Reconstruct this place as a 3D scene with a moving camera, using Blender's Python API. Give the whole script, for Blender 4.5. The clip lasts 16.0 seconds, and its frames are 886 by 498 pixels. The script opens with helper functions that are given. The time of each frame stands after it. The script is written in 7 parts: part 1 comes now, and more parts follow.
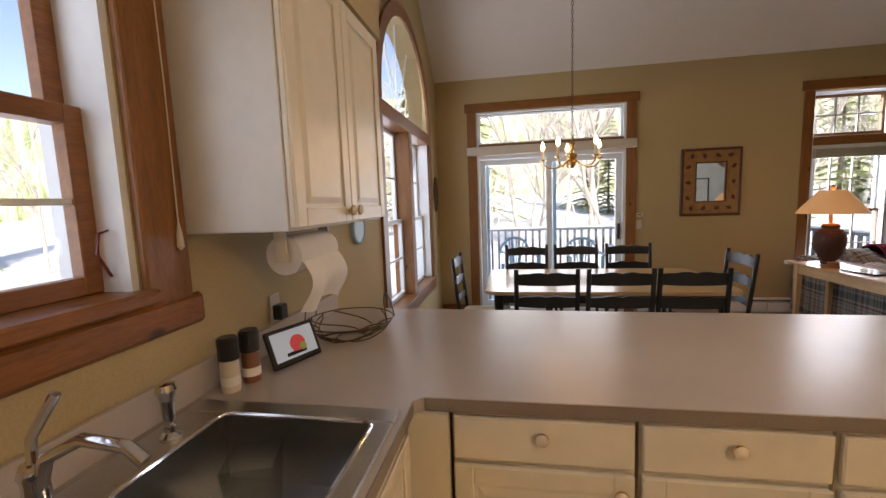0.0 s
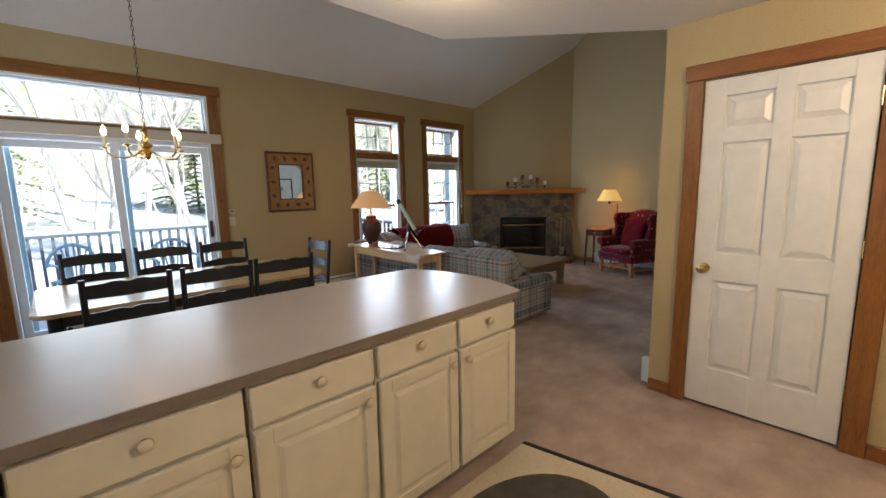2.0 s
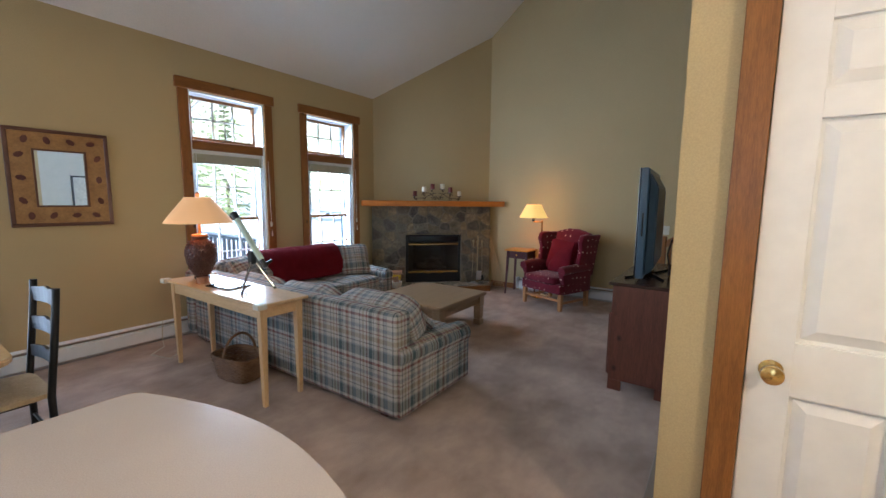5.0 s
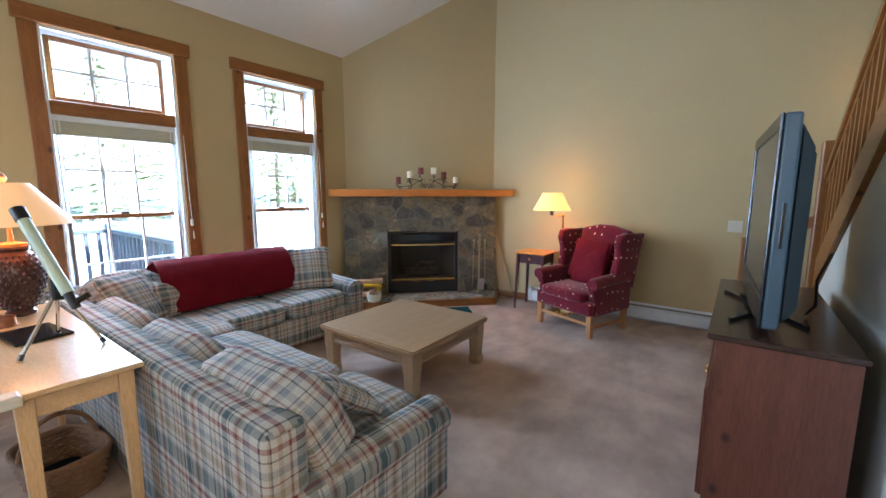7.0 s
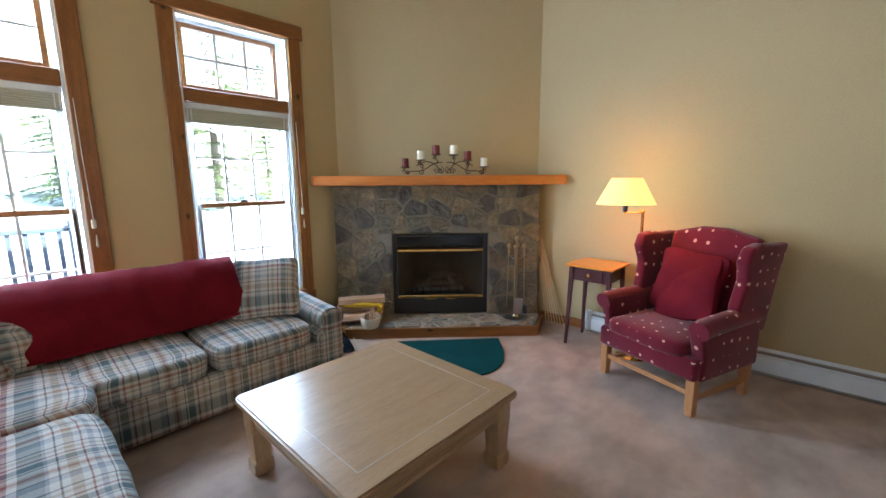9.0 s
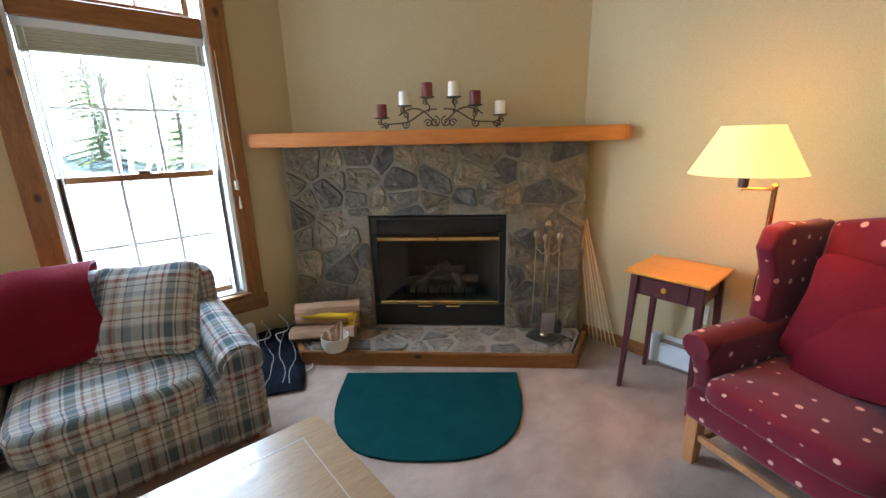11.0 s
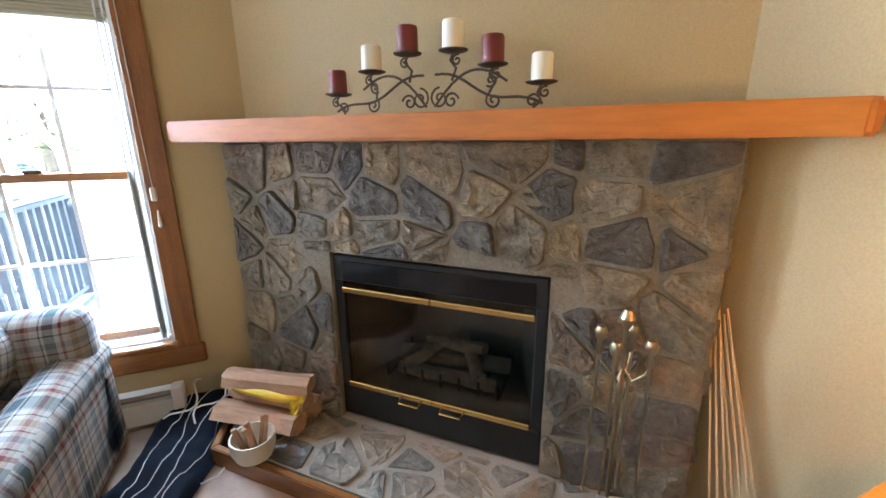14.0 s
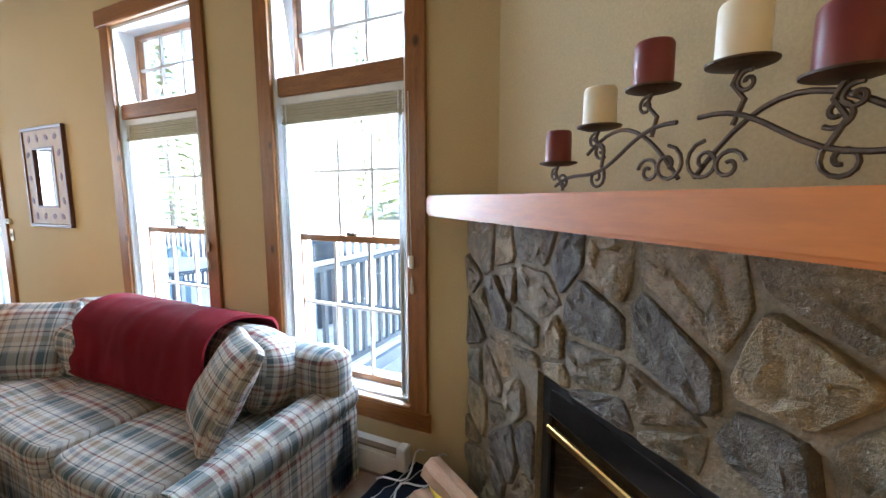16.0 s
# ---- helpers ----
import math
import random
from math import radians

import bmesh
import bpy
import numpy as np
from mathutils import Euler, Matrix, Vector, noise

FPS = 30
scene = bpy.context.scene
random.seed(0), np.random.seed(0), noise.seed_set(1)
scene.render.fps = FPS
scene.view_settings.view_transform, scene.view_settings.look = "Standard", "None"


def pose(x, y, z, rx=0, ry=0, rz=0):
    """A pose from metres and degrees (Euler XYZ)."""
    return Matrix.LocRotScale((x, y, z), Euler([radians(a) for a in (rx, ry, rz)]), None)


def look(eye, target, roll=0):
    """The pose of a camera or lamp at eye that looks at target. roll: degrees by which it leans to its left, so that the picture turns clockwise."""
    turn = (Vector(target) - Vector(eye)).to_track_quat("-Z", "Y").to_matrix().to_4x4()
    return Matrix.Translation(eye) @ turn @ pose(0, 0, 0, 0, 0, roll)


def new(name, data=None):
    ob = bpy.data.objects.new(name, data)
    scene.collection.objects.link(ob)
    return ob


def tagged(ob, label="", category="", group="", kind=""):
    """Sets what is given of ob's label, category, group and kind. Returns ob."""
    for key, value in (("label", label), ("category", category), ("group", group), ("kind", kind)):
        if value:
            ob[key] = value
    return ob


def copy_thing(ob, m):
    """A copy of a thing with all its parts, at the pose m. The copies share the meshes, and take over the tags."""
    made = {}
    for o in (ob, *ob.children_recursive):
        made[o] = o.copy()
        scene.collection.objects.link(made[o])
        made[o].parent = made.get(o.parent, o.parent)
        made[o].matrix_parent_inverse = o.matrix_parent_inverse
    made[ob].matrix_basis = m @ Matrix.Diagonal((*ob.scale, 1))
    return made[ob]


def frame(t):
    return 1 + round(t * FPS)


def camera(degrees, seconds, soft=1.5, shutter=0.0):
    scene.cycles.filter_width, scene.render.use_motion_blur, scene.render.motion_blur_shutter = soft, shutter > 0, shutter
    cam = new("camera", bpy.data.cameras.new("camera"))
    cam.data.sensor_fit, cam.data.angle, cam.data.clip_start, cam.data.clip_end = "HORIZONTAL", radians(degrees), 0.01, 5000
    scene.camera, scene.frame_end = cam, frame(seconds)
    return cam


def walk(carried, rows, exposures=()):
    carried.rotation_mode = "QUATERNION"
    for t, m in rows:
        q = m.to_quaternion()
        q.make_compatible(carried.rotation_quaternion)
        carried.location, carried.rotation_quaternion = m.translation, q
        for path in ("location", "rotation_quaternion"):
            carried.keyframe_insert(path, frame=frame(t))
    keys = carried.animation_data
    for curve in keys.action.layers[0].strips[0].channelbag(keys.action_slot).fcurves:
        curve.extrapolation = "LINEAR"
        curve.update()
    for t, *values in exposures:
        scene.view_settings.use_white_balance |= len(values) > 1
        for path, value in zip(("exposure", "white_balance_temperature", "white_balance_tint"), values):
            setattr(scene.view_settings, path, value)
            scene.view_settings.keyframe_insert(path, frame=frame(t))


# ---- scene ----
cam = camera(95.2, 16.0)
PATH = [
    (0, (0.022, 0.044, 1.456), (-0.316, 2.002, 1.228), -2.1),
    (0.5, (-0.034, -0.025, 1.453), (0.548, 1.874, 1.217), -2.5),
    (1, (-0.031, -0.11, 1.458), (1.062, 1.548, 1.221), -2.5),
    (1.5, (-0.027, -0.138, 1.449), (1.254, 1.376, 1.192), -1.8),
    (2, (-0.001, -0.121, 1.437), (1.357, 1.318, 1.148), -1.1),
    (2.5, (0.092, -0.058, 1.431), (1.493, 1.337, 1.13), -0.9),
    (3, (0.313, 0.041, 1.428), (1.767, 1.383, 1.136), -0.6),
    (3.5, (0.545, 0.139, 1.445), (2.059, 1.415, 1.166), -0.3),
    (4, (0.787, 0.332, 1.435), (2.354, 1.546, 1.171), 0.1),
    (4.2, (0.893, 0.422, 1.441), (2.482, 1.609, 1.187), 0.2),
    (6.3, (2.154, 1.152, 1.432), (3.801, 2.261, 1.189), 0.8),
    (6.5, (2.297, 1.216, 1.408), (3.929, 2.342, 1.151), 0.6),
    (7, (2.628, 1.347, 1.402), (4.226, 2.515, 1.119), 0.1),
    (7.5, (2.929, 1.519, 1.383), (4.496, 2.722, 1.072), -0.3),
    (8, (3.212, 1.709, 1.384), (4.773, 2.918, 1.065), -0.7),
    (8.5, (3.549, 1.85, 1.376), (5.074, 3.11, 1.079), -0.1),
    (9, (3.885, 1.969, 1.37), (5.323, 3.319, 1.04), -0.4),
    (9.5, (4.184, 2.152, 1.367), (5.601, 3.521, 1.023), -1.0),
    (9.7, (4.283, 2.213, 1.367), (5.694, 3.585, 1.01), -1.2),
    (11.8, (5.366, 2.733, 1.348), (6.456, 4.297, 0.745), -1.3),
    (12, (5.468, 2.751, 1.357), (6.504, 4.347, 0.74), -1.3),
    (12.5, (5.695, 2.79, 1.359), (6.622, 4.447, 0.73), -1.2),
    (13, (5.857, 2.881, 1.332), (6.761, 4.553, 0.711), -0.9),
    (13.5, (6.009, 3.065, 1.327), (6.875, 4.77, 0.741), -0.7),
    (14, (6.134, 3.212, 1.338), (6.874, 4.996, 0.817), -0.5),
    (14.5, (6.305, 3.347, 1.344), (6.77, 5.245, 0.916), 0.5),
    (15, (6.43, 3.469, 1.352), (6.531, 5.434, 0.995), 1.5),
    (15.5, (6.502, 3.606, 1.361), (6.195, 5.56, 1.066), 1.3),
    (15.7, (6.533, 3.668, 1.396), (6.028, 5.582, 1.107), 0.7),
    (16, (6.561, 3.714, 1.409), (5.721, 5.512, 1.163), -0.1),
]
EXPOSURES = [(0.0, 0.76, 6900, 19), (1.0, 0.93, 6350, 13), (2.0, 0.96, 5950, 9), (4.2, 1.2, 5550, 9), (6.3, 2.1, 5250, 8), (8.0, 2.3, 5300, 7), (10.0, 2.35, 5500, 6), (13.0, 2.55, 5450, 7), (14.5, 3.0, 5650, 10), (15.5, 2.9, 5800, 9), (16.0, 2.4, 5700, 8)]
walk(cam, [(t, look(eye, target, roll)) for t, eye, target, roll in PATH], EXPOSURES)

# ---- world, sun, large lights ----
world = bpy.data.worlds.new("world")
scene.world = world
world.use_nodes = True
sky = world.node_tree.nodes.new("ShaderNodeTexSky")
sky.sky_type, sky.sun_disc = "NISHITA", False
sky.sun_elevation, sky.sun_rotation = radians(38), radians(150)
world.node_tree.links.new(sky.outputs[0], world.node_tree.nodes["Background"].inputs[0])
world.node_tree.nodes["Background"].inputs[1].default_value = 0.15
sun = new("sun", bpy.data.lights.new("sun", "SUN"))
sun.data.energy, sun.data.angle, sun.data.color = 4.2, radians(0.6), (1.0, 0.97, 0.92)
sun.matrix_world = look((0, 0, 0), (-math.sin(radians(150)) * math.cos(radians(38)), -math.cos(radians(150)) * math.cos(radians(38)), -math.sin(radians(38))))


def window_light(x, y, z, w, h, target, power):
    lamp = new("window_daylight", bpy.data.lights.new("window_daylight", "AREA"))
    lamp.data.shape, lamp.data.size, lamp.data.size_y = "RECTANGLE", w, h
    lamp.data.energy, lamp.data.color = power, (0.76, 0.87, 1.0)
    lamp.matrix_world = look((x, y, z), target)


DAY = 0.23
window_light(0.5, 5.60, 1.30, 1.7, 2.3, (0.8, 0, 1.0), 90 * DAY)
window_light(3.78, 5.60, 1.45, 0.85, 2.0, (4.4, 0, 0.6), 145 * DAY)
window_light(5.20, 5.60, 1.45, 0.85, 2.0, (5.50, 0, 0.6), 145 * DAY)
window_light(-1.22, 3.87, 1.70, 1.7, 2.4, (3.5, 3.2, 0.9), 70 * DAY)
window_light(-1.22, 0.30, 1.75, 1.0, 1.0, (3, 0.3, 1.2), 14 * DAY)


def bulb(name, place, power, colour=(1.0, 0.62, 0.28), size=0.03):
    lamp = new(name, bpy.data.lights.new(name, "POINT"))
    lamp.data.energy, lamp.data.color, lamp.data.shadow_soft_size = power, colour, size
    lamp.location = place


# ---- materials ----
def material(name, rough=0.6, metal=0.0):
    m = bpy.data.materials.new(name)
    m.use_nodes = True
    b = m.node_tree.nodes["Principled BSDF"]
    b.inputs["Roughness"].default_value, b.inputs["Metallic"].default_value = rough, metal
    return m, m.node_tree.nodes, m.node_tree.links, b


def coords(nodes, links, scale=(1, 1, 1), which="Object"):
    tc, mp = nodes.new("ShaderNodeTexCoord"), nodes.new("ShaderNodeMapping")
    links.new(tc.outputs[which], mp.inputs[0])
    mp.inputs["Scale"].default_value = scale
    return mp.outputs[0]


def noise_tex(nodes, links, vec, scale, detail=4, rough=0.55):
    n = nodes.new("ShaderNodeTexNoise")
    links.new(vec, n.inputs["Vector"])
    n.inputs["Scale"].default_value, n.inputs["Detail"].default_value, n.inputs["Roughness"].default_value = scale, detail, rough
    return n.outputs[0]


def ramp(nodes, links, fac, stops, constant=False):
    r = nodes.new("ShaderNodeValToRGB")
    links.new(fac, r.inputs[0])
    if constant:
        r.color_ramp.interpolation = "CONSTANT"
    el = r.color_ramp.elements
    while len(el) < len(stops):
        el.new(0.5)
    for e, (p, c) in zip(el, stops):
        e.position, e.color = p, (*c, 1)
    return r.outputs[0]


def bump(nodes, links, b, fac, strength=0.2, distance=0.01):
    n = nodes.new("ShaderNodeBump")
    n.inputs["Strength"].default_value, n.inputs["Distance"].default_value = strength, distance
    links.new(fac, n.inputs["Height"])
    links.new(n.outputs[0], b.inputs["Normal"])


def mix(nodes, links, fac, a, b, kind="MIX"):
    m = nodes.new("ShaderNodeMix")
    m.data_type, m.blend_type = "RGBA", kind
    for sock, v in ((m.inputs[0], fac), (m.inputs[6], a), (m.inputs[7], b)):
        if isinstance(v, (int, float)):
            sock.default_value = v
        elif isinstance(v, tuple):
            sock.default_value = (*v, 1)
        else:
            links.new(v, sock)
    return m.outputs[2]


def mottled(name, c1, c2, scale=3.0, rough=0.6, metal=0.0, fine=80.0, relief=0.1, dist=0.003, which="Object", stretch=(1, 1, 1)):
    m, n, l, b = material(name, rough, metal)
    v = coords(n, l, stretch, which)
    big = noise_tex(n, l, v, scale)
    small = noise_tex(n, l, v, fine, 2)
    c = ramp(n, l, big, [(0.3, c1), (0.7, c2)])
    c = mix(n, l, 0.25, c, ramp(n, l, small, [(0.3, tuple(x * 0.7 for x in c1)), (0.7, tuple(min(1, x * 1.2) for x in c2))]))
    l.new(c, b.inputs["Base Color"])
    if relief:
        bump(n, l, b, small, relief, dist)
    return m


def wood(name, dark, light, rough=0.4, grain=(1, 14, 14), knots=False, scale=3.0, coat=0.0):
    """Grain runs along the piece's own x before the mapping."""
    m, n, l, b = material(name, rough)
    v = coords(n, l, grain)
    a = noise_tex(n, l, v, scale, 6, 0.65)
    f = noise_tex(n, l, v, scale * 9, 3, 0.6)
    c = ramp(n, l, a, [(0.32, dark), (0.68, light)])
    c = mix(n, l, 0.35, c, ramp(n, l, f, [(0.35, tuple(x * 0.65 for x in dark)), (0.65, light)]))
    if knots:
        vo = n.new("ShaderNodeTexVoronoi")
        l.new(coords(n, l, tuple(1 + 0.06 * g for g in grain)), vo.inputs["Vector"])
        vo.inputs["Scale"].default_value = 3.2
        k = ramp(n, l, vo.outputs["Distance"], [(0.045, (1, 1, 1)), (0.11, (0, 0, 0))])
        c = mix(n, l, k, c, tuple(x * 0.28 for x in dark))
    l.new(c, b.inputs["Base Color"])
    b.inputs["Coat Weight"].default_value = coat
    bump(n, l, b, f, 0.08, 0.002)
    return m


def plain(name, colour, rough=0.5, metal=0.0):
    m, n, l, b = material(name, rough, metal)
    v = coords(n, l)
    f = noise_tex(n, l, v, 12, 3)
    l.new(ramp(n, l, f, [(0.3, tuple(x * 0.93 for x in colour)), (0.7, colour)]), b.inputs["Base Color"])
    return m


def glow(name, colour, strength):
    m, n, l, b = material(name, 0.5)
    b.inputs["Base Color"].default_value = (*colour, 1)
    b.inputs["Emission Color"].default_value = (*colour, 1)
    b.inputs["Emission Strength"].default_value = strength
    return m


def glass(name, tint=(1, 1, 1), rough=0.0):
    """A thin pane: clear, with the gloss that glass has."""
    m, n, l, b = material(name)
    out = n["Material Output"]
    t, g, mx, fr = n.new("ShaderNodeBsdfTransparent"), n.new("ShaderNodeBsdfGlossy"), n.new("ShaderNodeMixShader"), n.new("ShaderNodeLayerWeight")
    t.inputs[0].default_value = (*tint, 1)
    g.inputs["Roughness"].default_value = rough
    fr.inputs[0].default_value = 0.5
    steep, small = n.new("ShaderNodeMath"), n.new("ShaderNodeMath")
    steep.operation, steep.inputs[1].default_value = "POWER", 5.0
    small.operation, small.inputs[1].default_value, small.inputs[2].default_value = "MULTIPLY_ADD", 0.6, 0.03
    l.new(fr.outputs["Facing"], steep.inputs[0])
    l.new(steep.outputs[0], small.inputs[0])
    l.new(small.outputs[0], mx.inputs[0])
    l.new(t.outputs[0], mx.inputs[1])
    l.new(g.outputs[0], mx.inputs[2])
    l.new(mx.outputs[0], out.inputs[0])
    n.remove(b)
    return m


def plaid():
    """Woven plaid on the cloth's own u and v in metres."""
    m, n, l, b = material("plaid_cloth", 0.9)
    cream, teal, maroon, grey, tan, ink = (0.516, 0.499, 0.464), (0.146, 0.185, 0.194), (0.258, 0.120, 0.116), (0.292, 0.318, 0.344), (0.370, 0.318, 0.249), (0.138, 0.138, 0.146)
    uv = n.new("ShaderNodeUVMap")
    sep = n.new("ShaderNodeSeparateXYZ")
    l.new(uv.outputs[0], sep.inputs[0])
    out = []
    for axis, period, bands in ((0, 0.29, [(0.0, cream), (0.05, ink), (0.075, cream), (0.14, tan), (0.19, cream), (0.26, maroon), (0.29, cream), (0.34, teal), (0.45, cream), (0.48, ink), (0.50, cream), (0.58, tan), (0.62, maroon), (0.66, tan), (0.70, cream), (0.78, ink), (0.80, grey), (0.90, cream)]),
                                (1, 0.31, [(0.0, cream), (0.08, ink), (0.10, cream), (0.17, maroon), (0.23, cream), (0.30, teal), (0.50, grey), (0.53, cream), (0.60, ink), (0.62, cream), (0.68, tan), (0.78, cream), (0.84, maroon), (0.86, cream), (0.92, grey)])):
        d, f = n.new("ShaderNodeMath"), n.new("ShaderNodeMath")
        d.operation, f.operation = "DIVIDE", "FRACT"
        l.new(sep.outputs[axis], d.inputs[0])
        d.inputs[1].default_value = period
        l.new(d.outputs[0], f.inputs[0])
        out.append(ramp(n, l, f.outputs[0], bands, True))
    c = mix(n, l, 0.5, out[0], out[1])
    c = mix(n, l, 0.25, c, mix(n, l, 1.0, out[0], out[1], "MULTIPLY"))
    weave = noise_tex(n, l, coords(n, l), 260, 2)
    big = noise_tex(n, l, coords(n, l), 4, 2)
    c = mix(n, l, 0.5, c, ramp(n, l, big, [(0.3, (0.75, 0.75, 0.75)), (0.7, (1, 1, 1))]), "MULTIPLY")
    c = mix(n, l, 0.3, c, ramp(n, l, weave, [(0.35, (0.4, 0.4, 0.4)), (0.65, (1, 1, 1))]), "MULTIPLY")
    br = n.new("ShaderNodeBrightContrast")
    l.new(c, br.inputs[0])
    br.inputs["Bright"].default_value, br.inputs["Contrast"].default_value = 0.0, 0.08
    l.new(br.outputs[0], b.inputs["Base Color"])
    bump(n, l, b, weave, 0.35, 0.003)
    return m


def dotted():
    """Burgundy cloth with a grid of small cream motifs."""
    m, n, l, b = material("burgundy_dotted_cloth", 0.85)
    uv = n.new("ShaderNodeUVMap")
    vo = n.new("ShaderNodeTexVoronoi")
    vo.inputs["Scale"].default_value, vo.inputs["Randomness"].default_value = 12.0, 0.22
    l.new(uv.outputs[0], vo.inputs["Vector"])
    k = ramp(n, l, vo.outputs["Distance"], [(0.12, (1, 1, 1)), (0.16, (0, 0, 0))])
    base = ramp(n, l, noise_tex(n, l, coords(n, l), 5), [(0.3, (0.095, 0.006, 0.015)), (0.7, (0.15, 0.010, 0.022))])
    l.new(mix(n, l, k, base, (0.62, 0.36, 0.28)), b.inputs["Base Color"])
    bump(n, l, b, noise_tex(n, l, coords(n, l), 220, 2), 0.3, 0.002)
    b.inputs["Sheen Weight"].default_value = 0.2
    return m


def random_tone(name, tones, rough=0.8, fine=30, relief=0.5, dist=0.01):
    """Tone by piece, with grain and stains."""
    m, n, l, b = material(name, rough)
    oi = n.new("ShaderNodeObjectInfo")
    c = ramp(n, l, oi.outputs["Random"], [(i / len(tones), t) for i, t in enumerate(tones)], True)
    v = coords(n, l, which="Generated")
    v2 = coords(n, l)
    f1, f2 = noise_tex(n, l, v2, 7, 5, 0.7), noise_tex(n, l, v2, fine, 5, 0.75)
    c = mix(n, l, 0.85, c, ramp(n, l, f1, [(0.3, (0.42, 0.40, 0.37)), (0.7, (1.35, 1.27, 1.12))]), "MULTIPLY")
    c = mix(n, l, 0.5, c, ramp(n, l, f2, [(0.35, (0.5, 0.5, 0.5)), (0.68, (1.6, 1.55, 1.45))]), "MULTIPLY")
    l.new(c, b.inputs["Base Color"])
    bump(n, l, b, f2, relief, dist)
    return m


